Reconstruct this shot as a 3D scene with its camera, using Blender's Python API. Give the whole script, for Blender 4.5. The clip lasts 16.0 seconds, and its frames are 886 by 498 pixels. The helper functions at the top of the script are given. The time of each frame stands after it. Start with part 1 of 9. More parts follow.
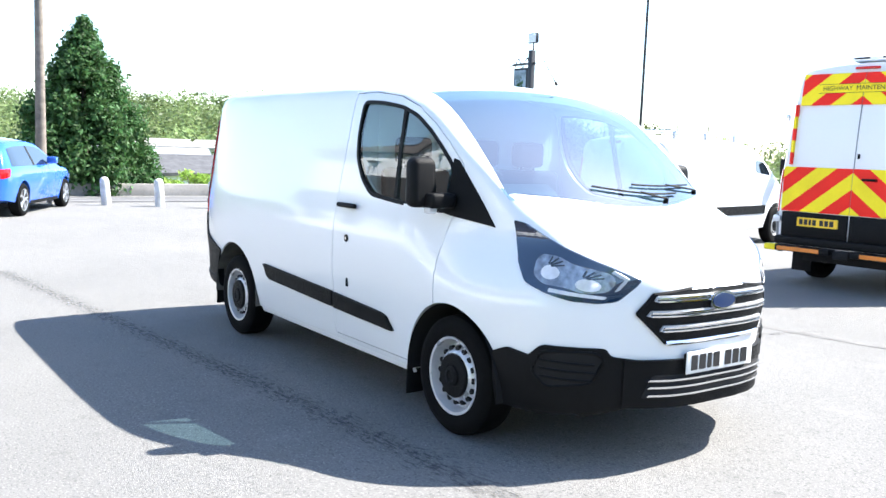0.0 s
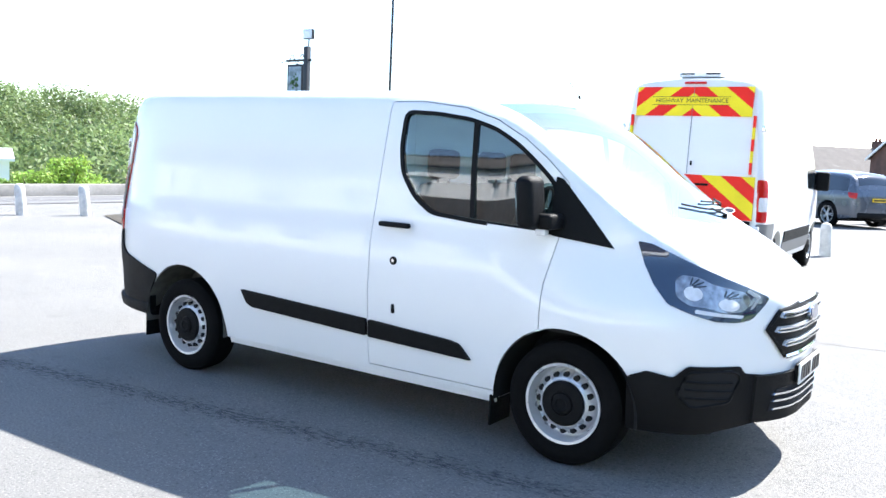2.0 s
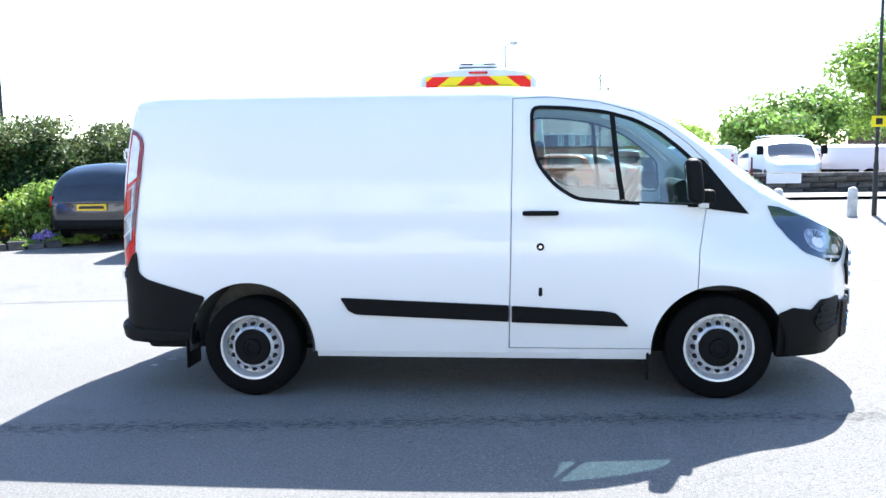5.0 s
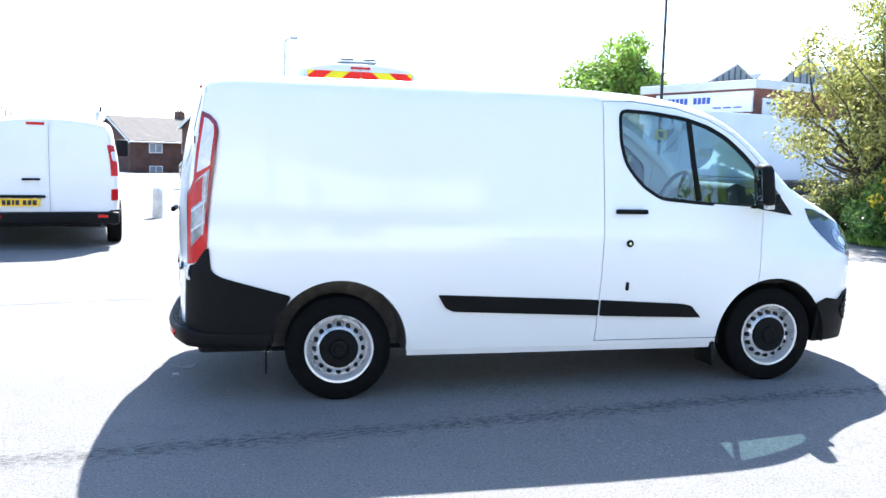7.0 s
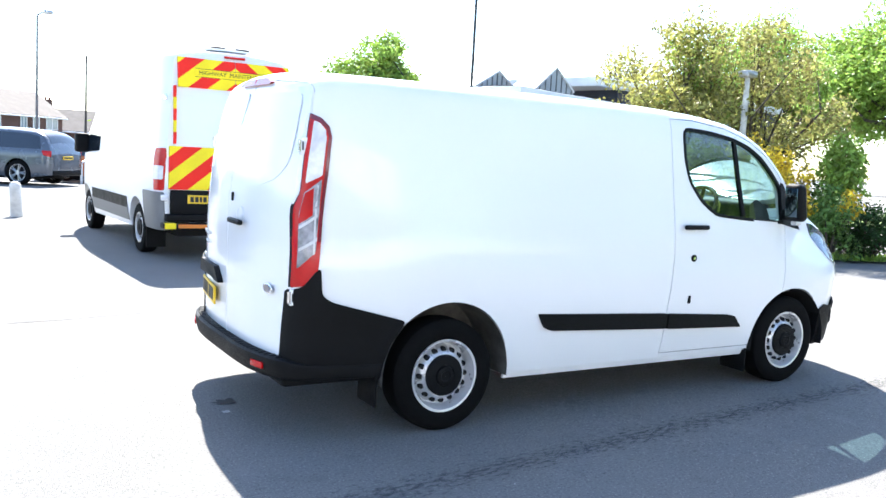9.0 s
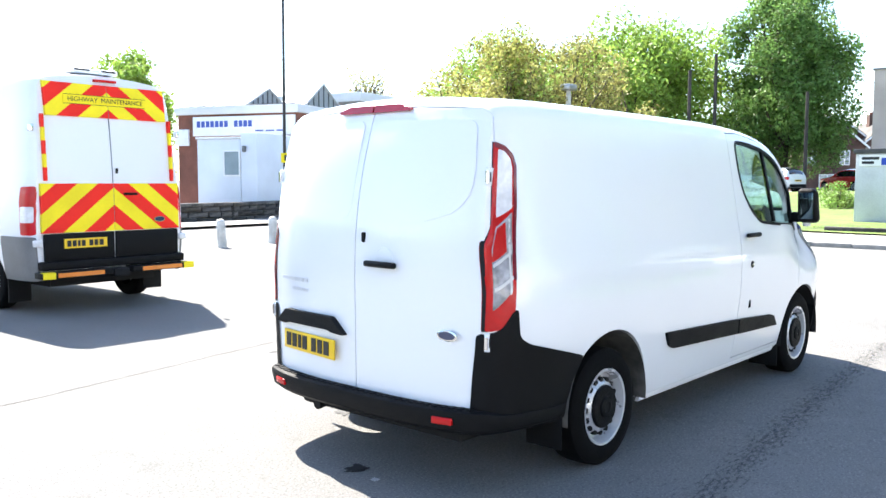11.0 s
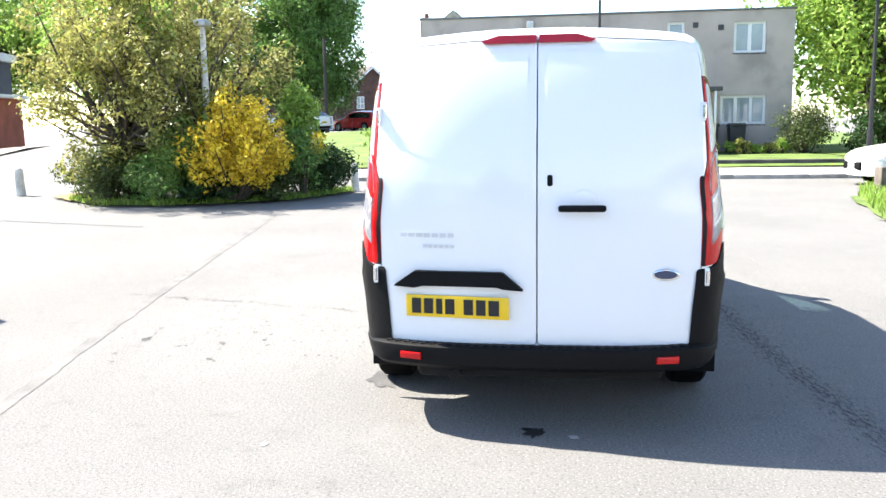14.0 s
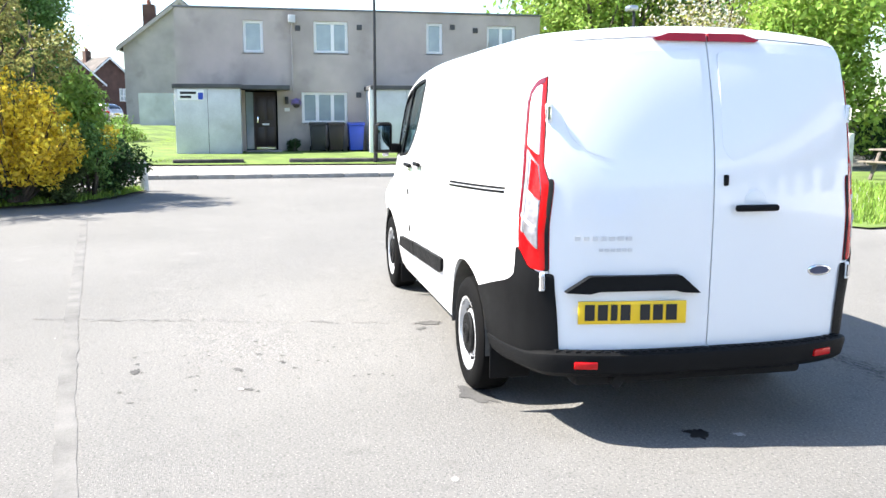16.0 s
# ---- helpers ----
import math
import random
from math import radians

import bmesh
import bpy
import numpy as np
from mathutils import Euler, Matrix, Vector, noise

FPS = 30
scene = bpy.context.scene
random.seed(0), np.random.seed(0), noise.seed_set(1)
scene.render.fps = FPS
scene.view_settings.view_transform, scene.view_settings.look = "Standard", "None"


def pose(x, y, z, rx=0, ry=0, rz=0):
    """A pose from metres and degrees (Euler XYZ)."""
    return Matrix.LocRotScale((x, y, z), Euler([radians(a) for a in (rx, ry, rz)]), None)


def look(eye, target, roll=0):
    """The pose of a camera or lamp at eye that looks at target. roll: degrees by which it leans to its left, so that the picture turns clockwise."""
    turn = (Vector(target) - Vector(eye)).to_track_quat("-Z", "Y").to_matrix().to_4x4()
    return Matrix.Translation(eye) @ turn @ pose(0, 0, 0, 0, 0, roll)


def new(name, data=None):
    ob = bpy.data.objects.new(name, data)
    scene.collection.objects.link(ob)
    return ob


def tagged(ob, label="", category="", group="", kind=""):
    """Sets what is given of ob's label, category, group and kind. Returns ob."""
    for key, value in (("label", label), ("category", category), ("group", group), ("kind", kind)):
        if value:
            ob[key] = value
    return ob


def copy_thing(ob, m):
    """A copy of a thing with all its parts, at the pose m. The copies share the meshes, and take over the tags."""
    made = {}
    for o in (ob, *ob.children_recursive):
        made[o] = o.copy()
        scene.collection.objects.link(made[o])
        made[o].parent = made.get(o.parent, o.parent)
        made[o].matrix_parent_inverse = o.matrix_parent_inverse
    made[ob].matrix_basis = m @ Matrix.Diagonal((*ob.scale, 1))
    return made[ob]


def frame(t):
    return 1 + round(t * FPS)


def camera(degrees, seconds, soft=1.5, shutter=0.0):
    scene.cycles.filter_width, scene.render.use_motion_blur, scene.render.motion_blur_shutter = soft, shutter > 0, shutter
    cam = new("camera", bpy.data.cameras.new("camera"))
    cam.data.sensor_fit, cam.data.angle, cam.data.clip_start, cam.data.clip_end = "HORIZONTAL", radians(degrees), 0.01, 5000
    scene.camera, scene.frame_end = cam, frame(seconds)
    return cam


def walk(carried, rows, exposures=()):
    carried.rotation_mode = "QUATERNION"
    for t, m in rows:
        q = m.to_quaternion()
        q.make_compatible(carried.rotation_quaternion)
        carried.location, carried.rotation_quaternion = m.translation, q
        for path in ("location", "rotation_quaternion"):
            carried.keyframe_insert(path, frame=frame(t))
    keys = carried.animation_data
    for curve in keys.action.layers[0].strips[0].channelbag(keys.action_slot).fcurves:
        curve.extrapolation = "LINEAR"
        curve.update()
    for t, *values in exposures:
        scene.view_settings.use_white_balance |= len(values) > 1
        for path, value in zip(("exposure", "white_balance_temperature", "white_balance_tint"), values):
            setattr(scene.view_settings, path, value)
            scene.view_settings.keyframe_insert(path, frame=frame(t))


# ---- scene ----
cam = camera(54.8, 16.0, soft=1.5)

PATH = [
    (0, (6.497, -3.617, 1.537), (4.89, -2.449, 1.309), 2.1),
    (0.5, (6.163, -3.969, 1.523), (4.673, -2.655, 1.3), 1.4),
    (1, (5.719, -4.266, 1.536), (4.339, -2.836, 1.311), 3.7),
    (1.5, (5.261, -4.569, 1.534), (4.03, -3.006, 1.331), 2.8),
    (2, (4.793, -4.83, 1.569), (3.677, -3.184, 1.357), 2.6),
    (2.5, (4.319, -5.163, 1.564), (3.388, -3.405, 1.357), 1.1),
    (3, (3.859, -5.367, 1.57), (3.126, -3.518, 1.359), 1.4),
    (3.5, (3.363, -5.714, 1.536), (2.727, -3.831, 1.309), 0.2),
    (4, (2.872, -5.964, 1.497), (2.359, -4.041, 1.295), 0.4),
    (4.2, (2.65, -6.038, 1.543), (2.183, -4.105, 1.326), 0.2),
    (6.3, (0.337, -6.235, 1.559), (0.57, -4.261, 1.333), 1.4),
    (6.5, (0.071, -6.176, 1.523), (0.346, -4.208, 1.295), 2.5),
    (7, (-0.507, -6.051, 1.529), (-0.075, -4.112, 1.304), 1.4),
    (7.5, (-1.028, -5.836, 1.527), (-0.483, -3.922, 1.328), 0.8),
    (8, (-1.551, -5.623, 1.531), (-0.825, -3.769, 1.341), 0.3),
    (8.2, (-1.764, -5.517, 1.555), (-0.956, -3.7, 1.341), 0.6),
    (10.3, (-3.49, -3.885, 1.532), (-2.137, -2.428, 1.314), -0.5),
    (10.5, (-3.665, -3.723, 1.548), (-2.253, -2.329, 1.297), -1.9),
    (11, (-4.021, -3.309, 1.55), (-2.529, -1.986, 1.39), 0.2),
    (11.5, (-4.318, -2.864, 1.526), (-2.637, -1.8, 1.316), 1.0),
    (12, (-4.587, -2.383, 1.497), (-2.817, -1.483, 1.257), 0.6),
    (12.5, (-4.744, -1.814, 1.521), (-2.943, -0.993, 1.236), 1.9),
    (13, (-4.905, -1.268, 1.535), (-3.046, -0.587, 1.246), -0.2),
    (13.5, (-4.982, -0.691, 1.538), (-3.037, -0.294, 1.293), 0.7),
    (14, (-5.061, -0.105, 1.539), (-3.101, 0.164, 1.244), -0.9),
    (14.5, (-5.05, 0.459, 1.516), (-3.074, 0.561, 1.225), 0.1),
    (15, (-4.968, 1.006, 1.538), (-2.985, 0.923, 1.291), -0.1),
    (15.5, (-4.869, 1.561, 1.537), (-2.911, 1.312, 1.213), 0.4),
    (16, (-4.658, 2.083, 1.554), (-2.724, 1.675, 1.246), 0.1),
]
walk(cam, [(t, look(eye, target, roll)) for t, eye, target, roll in PATH], [(0, 2.06, 6330, 10), (3.5, 2.07, 6080, 10), (6.5, 2.13, 6040, 10), (8, 2.33, 6150, 10), (10.5, 2.2, 6600, 10), (12.5, 2.29, 6650, 10), (13.3, 2.14, 6700, 10), (14.5, 2.08, 6720, 10), (16, 1.93, 6650, 10)])

# ---- daylight: a clear midday sky, sun over the left side of the parked van ----
SUN_TO = Vector((0.24, 0.855, 1.0)).normalized()
world = bpy.data.worlds.new("sky")
scene.world = world
world.use_nodes = True
wn = world.node_tree
sky = wn.nodes.new("ShaderNodeTexSky")
sky.sky_type = "NISHITA"
sky.sun_disc = False
sky.sun_elevation = math.asin(SUN_TO.z)
sky.sun_rotation = math.atan2(SUN_TO.x, SUN_TO.y)
sky.air_density, sky.dust_density, sky.ozone_density = 1.0, 0.5, 2.0
wn.links.new(sky.outputs["Color"], wn.nodes["Background"].inputs["Color"])
wn.nodes["Background"].inputs["Strength"].default_value = 0.11
sun = new("sun", bpy.data.lights.new("sun", "SUN"))
sun.data.energy, sun.data.angle, sun.data.color = 5.0, radians(0.53), (1.0, 0.95, 0.87)
sun.matrix_world = look(SUN_TO * 50, (0, 0, 0))

# ---- materials ----
def mat(name, col, rough=0.6, metal=0.0, var=0.12, scale=3.0, bump=0.0, bscale=60.0, coat=0.0, fine=40.0, spec=0.5, stain=None, island=0.0, per_object=0.0, trans=0.0, ior=1.45):
    """A procedural surface: colour varied at a broad and a fine scale, with grain relief."""
    m = bpy.data.materials.new(name)
    m.use_nodes = True
    nt = m.node_tree
    n, l = nt.nodes, nt.links
    b = n["Principled BSDF"]
    b.inputs["Roughness"].default_value = rough
    b.inputs["Metallic"].default_value = metal
    b.inputs["Specular IOR Level"].default_value = spec
    b.inputs["Coat Weight"].default_value = coat
    b.inputs["Coat Roughness"].default_value = 0.04
    b.inputs["Transmission Weight"].default_value = trans
    b.inputs["IOR"].default_value = ior
    tc = n.new("ShaderNodeTexCoord")
    def noise_tex(s, det):
        t = n.new("ShaderNodeTexNoise")
        t.inputs["Scale"].default_value, t.inputs["Detail"].default_value = s, det
        l.new(tc.outputs["Object"], t.inputs["Vector"])
        return t
    def mix(kind, fac, a, c):
        x = n.new("ShaderNodeMix")
        x.data_type, x.blend_type = "RGBA", kind
        for sock, v in ((x.inputs["Factor"], fac), (x.inputs["A"], a), (x.inputs["B"], c)):
            if isinstance(v, bpy.types.NodeSocket):
                l.new(v, sock)
            else:
                sock.default_value = v
        return x.outputs["Result"]
    def ramp(sock, a, c, lo, hi):
        r = n.new("ShaderNodeMapRange")
        r.inputs["From Min"].default_value, r.inputs["From Max"].default_value = a, c
        r.inputs["To Min"].default_value, r.inputs["To Max"].default_value = lo, hi
        l.new(sock, r.inputs["Value"])
        return r.outputs["Result"]
    rgb = (*col, 1)
    out = rgb
    if var:
        broad, small = noise_tex(scale, 4), noise_tex(fine, 3)
        dark = tuple(c * (1 - 2 * var) for c in col) + (1,)
        lite = tuple(min(1, c * (1 + var)) for c in col) + (1,)
        out = mix("MIX", ramp(broad.outputs["Fac"], 0.3, 0.7, 0, 1), dark, lite)
        out = mix("MULTIPLY", 1.0, out, mix("MIX", ramp(small.outputs["Fac"], 0.3, 0.7, 0, 1), (1 - var, 1 - var, 1 - var, 1), (1, 1, 1, 1)))
        l.new(ramp(broad.outputs["Fac"], 0.3, 0.7, max(0, rough - min(0.06, 2 * var)), min(1, rough + min(0.06, 2 * var))), b.inputs["Roughness"])
    for tone, size, edge, amount in ([stain] if isinstance(stain, tuple) else stain or []):
        s = noise_tex(size, 6)
        out = mix("MIX", ramp(s.outputs["Fac"], edge, edge + 0.12, 0, amount), out, (*tone, 1))
    if island or per_object:
        if per_object:
            g = n.new("ShaderNodeObjectInfo").outputs["Random"]
            k = per_object
        else:
            g = n.new("ShaderNodeNewGeometry").outputs["Random Per Island"]
            k = island
        h = n.new("ShaderNodeHueSaturation")
        l.new(ramp(g, 0, 1, 1 - k, 1 + k), h.inputs["Value"])
        l.new(ramp(g, 0, 1, 0.5 - 0.03 * k, 0.5 + 0.03 * k), h.inputs["Hue"])
        if isinstance(out, bpy.types.NodeSocket):
            l.new(out, h.inputs["Color"])
        else:
            h.inputs["Color"].default_value = out
        out = h.outputs["Color"]
    if isinstance(out, bpy.types.NodeSocket):
        l.new(out, b.inputs["Base Color"])
    else:
        b.inputs["Base Color"].default_value = out
    if bump:
        t = noise_tex(bscale, 5)
        u = n.new("ShaderNodeBump")
        u.inputs["Strength"].default_value, u.inputs["Distance"].default_value = bump, 0.01
        l.new(t.outputs["Fac"], u.inputs["Height"])
        l.new(u.outputs["Normal"], b.inputs["Normal"])
    return m


def leaf_mat(name, col, k=0.45, patches=0.0):
    """Leaves: varied from one to the next, with light coming through."""
    m = mat(name, col, rough=0.55, var=patches, scale=0.055, fine=0.25, island=k, spec=0.3)
    nt = m.node_tree
    b = nt.nodes["Principled BSDF"]
    tr = nt.nodes.new("ShaderNodeBsdfTranslucent")
    add = nt.nodes.new("ShaderNodeMixShader")
    add.inputs[0].default_value = 0.42
    src = b.inputs["Base Color"].links[0].from_socket
    nt.links.new(src, tr.inputs["Color"])
    nt.links.new(b.outputs[0], add.inputs[1])
    nt.links.new(tr.outputs[0], add.inputs[2])
    nt.links.new(add.outputs[0], nt.nodes["Material Output"].inputs["Surface"])
    return m


M = {
    "paint": mat("white_paint", (0.80, 0.81, 0.82), rough=0.22, var=0.004, scale=1.2, coat=0.7),
    "paint_dull": mat("white_paint_worn", (0.78, 0.79, 0.80), rough=0.3, var=0.012, scale=0.9, coat=0.3),
    "black_trim": mat("black_grained_plastic", (0.006, 0.0063, 0.007), rough=0.55, var=0.12, scale=5, spec=0.14, bump=0.25, bscale=450),
    "gap": mat("shut_line_black", (0.008, 0.008, 0.009), rough=0.9, var=0.0),
    "rubber": mat("tyre_rubber", (0.006, 0.006, 0.0063), rough=0.85, spec=0.1, var=0.2, scale=6, bump=0.2, bscale=120),
    "steel_rim": mat("silver_painted_steel", (0.62, 0.63, 0.65), rough=0.3, metal=0.45, var=0.06, scale=9),
    "alloy": mat("alloy_wheel", (0.45, 0.46, 0.48), rough=0.3, metal=0.8, var=0.05),
    "chrome": mat("chrome", (0.75, 0.76, 0.78), rough=0.12, metal=1.0, var=0.03),
    "silver": mat("satin_silver_trim", (0.55, 0.56, 0.58), rough=0.3, metal=0.4, var=0.05),
    "reflector": mat("lamp_reflector", (0.42, 0.45, 0.49), rough=0.18, metal=0.6, var=0.25, scale=30),
    "under": mat("underbody_black", (0.007, 0.007, 0.0075), rough=0.9, var=0.2),
    "well": mat("galvanised_wheel_well", (0.12, 0.112, 0.098), rough=0.7, var=0.25, scale=5, fine=20),
    "lens_red": mat("red_lamp_lens", (0.52, 0.006, 0.008), rough=0.18, var=0.08, coat=0.25, spec=0.3),
    "lens_deep": mat("deep_red_brake_lens", (0.30, 0.006, 0.016), rough=0.18, var=0.08, coat=0.3),
    "lens_dark": mat("dark_red_lens_rim", (0.16, 0.006, 0.02), rough=0.15, var=0.08, coat=0.5),
    "lens_smoke": mat("smoky_clear_lens", (0.36, 0.36, 0.39), rough=0.12, var=0.3, scale=14, fine=30, coat=0.8),
    "lens_clear": mat("clear_lamp_lens", (0.72, 0.72, 0.74), rough=0.12, var=0.08, scale=25, coat=0.8),
    "lens_orange": mat("amber_lens", (0.75, 0.22, 0.02), rough=0.15, var=0.05, coat=0.6),
    "plate_y": mat("yellow_plate", (0.85, 0.55, 0.02), rough=0.35, var=0.03),
    "plate_w": mat("white_plate", (0.78, 0.78, 0.76), rough=0.35, var=0.03),
    "ink": mat("black_lettering", (0.012, 0.012, 0.014), rough=0.5, var=0.0),
    "ink_blue": mat("blue_lettering", (0.05, 0.09, 0.35), rough=0.5, var=0.0),
    "grey_badge": mat("satin_badge", (0.62, 0.63, 0.65), rough=0.35, metal=0.3, var=0.0),
    "badge_blue": mat("blue_enamel", (0.02, 0.035, 0.09), rough=0.15, var=0.0, coat=0.7),
    "hv_yellow": mat("fluorescent_yellow_sheet", (0.93, 0.74, 0.025), rough=0.55, var=0.04, spec=0.2),
    "hv_red": mat("reflective_red_sheet", (0.88, 0.028, 0.018), rough=0.55, var=0.04, spec=0.2),
    "seat": mat("grey_seat_cloth", (0.035, 0.038, 0.045), rough=0.9, var=0.15, scale=12, bump=0.2, bscale=300),
    "bulkhead": mat("pale_grey_bulkhead", (0.24, 0.27, 0.29), rough=0.6, var=0.06),
    "dash": mat("dark_dashboard", (0.015, 0.016, 0.018), rough=0.6, var=0.1, scale=8),
    "paper": mat("white_paper", (0.75, 0.75, 0.73), rough=0.7, var=0.03),
    "asphalt": mat("weathered_asphalt", (0.186, 0.183, 0.176), rough=0.9, var=0.07, scale=0.4, fine=85.0, bump=0.9, bscale=190, spec=0.3,
                   stain=[((0.10, 0.098, 0.097), 0.5, 0.60, 0.25), ((0.07, 0.07, 0.07), 62.0, 0.53, 0.5), ((0.38, 0.37, 0.35), 85.0, 0.56, 0.5), ((0.10, 0.098, 0.095), 5.0, 0.60, 0.3), ((0.27, 0.265, 0.255), 2.2, 0.62, 0.25)]),
    "oil": mat("oil_stain", (0.03, 0.028, 0.027), rough=0.6, var=0.3, scale=9),
    "road": mat("road_asphalt", (0.12, 0.118, 0.118), rough=0.9, var=0.12, scale=0.5, fine=12, bump=0.4, bscale=120, spec=0.3),
    "pave": mat("pavement_concrete", (0.30, 0.285, 0.265), rough=0.9, var=0.15, scale=1.2, fine=14, bump=0.3, bscale=90),
    "kerb": mat("kerb_stone", (0.33, 0.32, 0.30), rough=0.85, var=0.15, scale=4, bump=0.2, bscale=60, per_object=0.12),
    "line": mat("white_road_paint", (0.68, 0.68, 0.66), rough=0.7, var=0.15, scale=4),
    "bollard": mat("whitewashed_timber", (0.66, 0.65, 0.61), rough=0.8, var=0.14, scale=6, bump=0.3, bscale=40, stain=((0.32, 0.28, 0.22), 5, 0.6, 0.5)),
    "wood": mat("weathered_timber", (0.20, 0.17, 0.14), rough=0.85, var=0.2, scale=6, bump=0.4, bscale=50, per_object=0.2),
    "wood_dark": mat("dark_timber", (0.06, 0.05, 0.045), rough=0.8, var=0.2, scale=6, bump=0.3, bscale=50),
    "bark": mat("tree_bark", (0.10, 0.08, 0.06), rough=0.95, var=0.3, scale=5, bump=0.8, bscale=25),
    "grass": mat("lawn", (0.13, 0.20, 0.04), rough=0.9, var=0.25, scale=1.2, fine=30, bump=0.6, bscale=60),
    "dry_grass": mat("dry_yellow_grass", (0.34, 0.27, 0.10), rough=0.95, var=0.25, scale=3, fine=30, bump=0.6, bscale=60),
    "brick_orange": mat("orange_red_brick", (0.40, 0.115, 0.07), rough=0.9, var=0.16, scale=1.0, fine=22, bump=0.4, bscale=40),
    "soil": mat("soil", (0.06, 0.05, 0.035), rough=0.95, var=0.3, scale=4, bump=0.6, bscale=30),
    "render": mat("pebbledash_render", (0.49, 0.425, 0.385), rough=0.95, var=0.1, scale=0.8, fine=60, bump=0.8, bscale=90, stain=((0.22, 0.19, 0.17), 0.7, 0.58, 0.5)),
    "panel": mat("pale_grey_panel", (0.56, 0.575, 0.59), rough=0.8, var=0.1, scale=1.2, fine=25, stain=((0.36, 0.35, 0.32), 1.5, 0.6, 0.4)),
    "slate": mat("dark_roof_slate", (0.03, 0.031, 0.034), rough=0.7, var=0.2, scale=2, fine=9),
    "felt": mat("roof_felt", (0.09, 0.09, 0.095), rough=0.9, var=0.2, scale=2),
    "upvc": mat("white_upvc", (0.78, 0.79, 0.79), rough=0.35, var=0.03),
    "door_dark": mat("dark_brown_door", (0.035, 0.022, 0.02), rough=0.4, var=0.1),
    "brick": mat("red_brick", (0.24, 0.095, 0.065), rough=0.9, var=0.2, scale=1.0, fine=22, bump=0.4, bscale=40),
    "brick_dark": mat("brown_brick", (0.13, 0.072, 0.056), rough=0.9, var=0.2, scale=1.0, fine=22, bump=0.4, bscale=40),
    "tile": mat("concrete_roof_tile", (0.13, 0.115, 0.105), rough=0.9, var=0.2, scale=1.0, fine=12, stain=((0.38, 0.37, 0.35), 1.2, 0.64, 0.5)),
    "white_wall": mat("white_painted_wall", (0.70, 0.74, 0.80), rough=0.8, var=0.05, scale=0.7),
    "white_sign": mat("white_sign_board", (0.78, 0.78, 0.78), rough=0.5, var=0.03),
    "stone": mat("dark_stone_wall", (0.13, 0.12, 0.11), rough=0.95, var=0.3, scale=2, fine=9, bump=0.8, bscale=14, per_object=0.3),
    "navy": mat("navy_cladding", (0.025, 0.032, 0.055), rough=0.6, var=0.1, scale=2),
    "steel": mat("grey_roof_sheet", (0.42, 0.43, 0.44), rough=0.5, var=0.12, scale=0.8),
    "steel_white": mat("white_roof_sheet", (0.70, 0.71, 0.72), rough=0.5, var=0.08, scale=0.3),
    "pole": mat("galvanised_pole", (0.16, 0.165, 0.17), rough=0.5, metal=0.5, var=0.12, scale=3),
    "post_red": mat("dark_red_post_paint", (0.16, 0.02, 0.02), rough=0.6, var=0.15),
    "pole_black": mat("black_painted_pole", (0.02, 0.02, 0.022), rough=0.45, var=0.1),
    "bin_black": mat("dark_bin_plastic", (0.014, 0.016, 0.019), rough=0.5, var=0.1),
    "bin_brown": mat("brown_bin_plastic", (0.024, 0.017, 0.015), rough=0.5, var=0.1),
    "bin_blue": mat("blue_bin_plastic", (0.02, 0.06, 0.42), rough=0.45, var=0.08),
    "car_grey": mat("grey_metallic_paint", (0.10, 0.115, 0.14), rough=0.25, metal=0.4, var=0.04, coat=0.7),
    "car_orange": mat("orange_metallic_paint", (0.58, 0.15, 0.03), rough=0.25, metal=0.3, var=0.04, coat=0.7),
    "car_silver": mat("silver_metallic_paint", (0.55, 0.56, 0.57), rough=0.25, metal=0.5, var=0.04, coat=0.7),
    "car_black": mat("black_paint", (0.012, 0.014, 0.02), rough=0.2, var=0.04, coat=0.8),
    "car_navy": mat("dark_blue_paint", (0.03, 0.045, 0.085), rough=0.25, metal=0.3, var=0.04, coat=0.8),
    "car_blue": mat("bright_blue_paint", (0.03, 0.14, 0.62), rough=0.22, metal=0.2, var=0.04, coat=0.8),
    "car_white": mat("white_car_paint", (0.74, 0.75, 0.75), rough=0.25, var=0.02, coat=0.6),
    "car_red": mat("red_car_paint", (0.50, 0.03, 0.03), rough=0.25, var=0.03, coat=0.7),
    "tint": mat("dark_car_glass", (0.012, 0.018, 0.026), rough=0.05, var=0.0, spec=0.8, coat=0.6),
    # the blue in this base colour imitates sky mirrored in the dark cover
    "lamp_cover": mat("sky_tinted_lamp_cover", (0.012, 0.03, 0.065), rough=0.03, var=0.0, spec=1.0, coat=1.0),
    "pane": mat("house_window_glass", (0.30, 0.37, 0.41), rough=0.04, var=0.1, scale=1.5, spec=0.9),
    "curtain": mat("pale_curtain", (0.62, 0.64, 0.66), rough=0.9, var=0.1, scale=6),
    "sign_picture": mat("faded_sign_painting", (0.36, 0.45, 0.52), rough=0.6, var=0.2, scale=3, stain=((0.10, 0.15, 0.15), 4, 0.5, 0.8)),
    "far_leaf": leaf_mat("distant_woodland_leaves", (0.20, 0.27, 0.105), 0.28, 0.30),
    "leaf": leaf_mat("spring_leaves", (0.18, 0.29, 0.065), 0.5),
    "leaf_deep": leaf_mat("deep_green_sycamore_leaves", (0.145, 0.25, 0.065), 0.5),
    "leaf_light": leaf_mat("bright_spring_leaves", (0.25, 0.37, 0.07), 0.4),
    "leaf_olive": leaf_mat("olive_brown_leaves", (0.30, 0.29, 0.085), 0.6),
    "leaf_bronze": leaf_mat("bronze_spring_leaves", (0.28, 0.27, 0.085), 0.6),
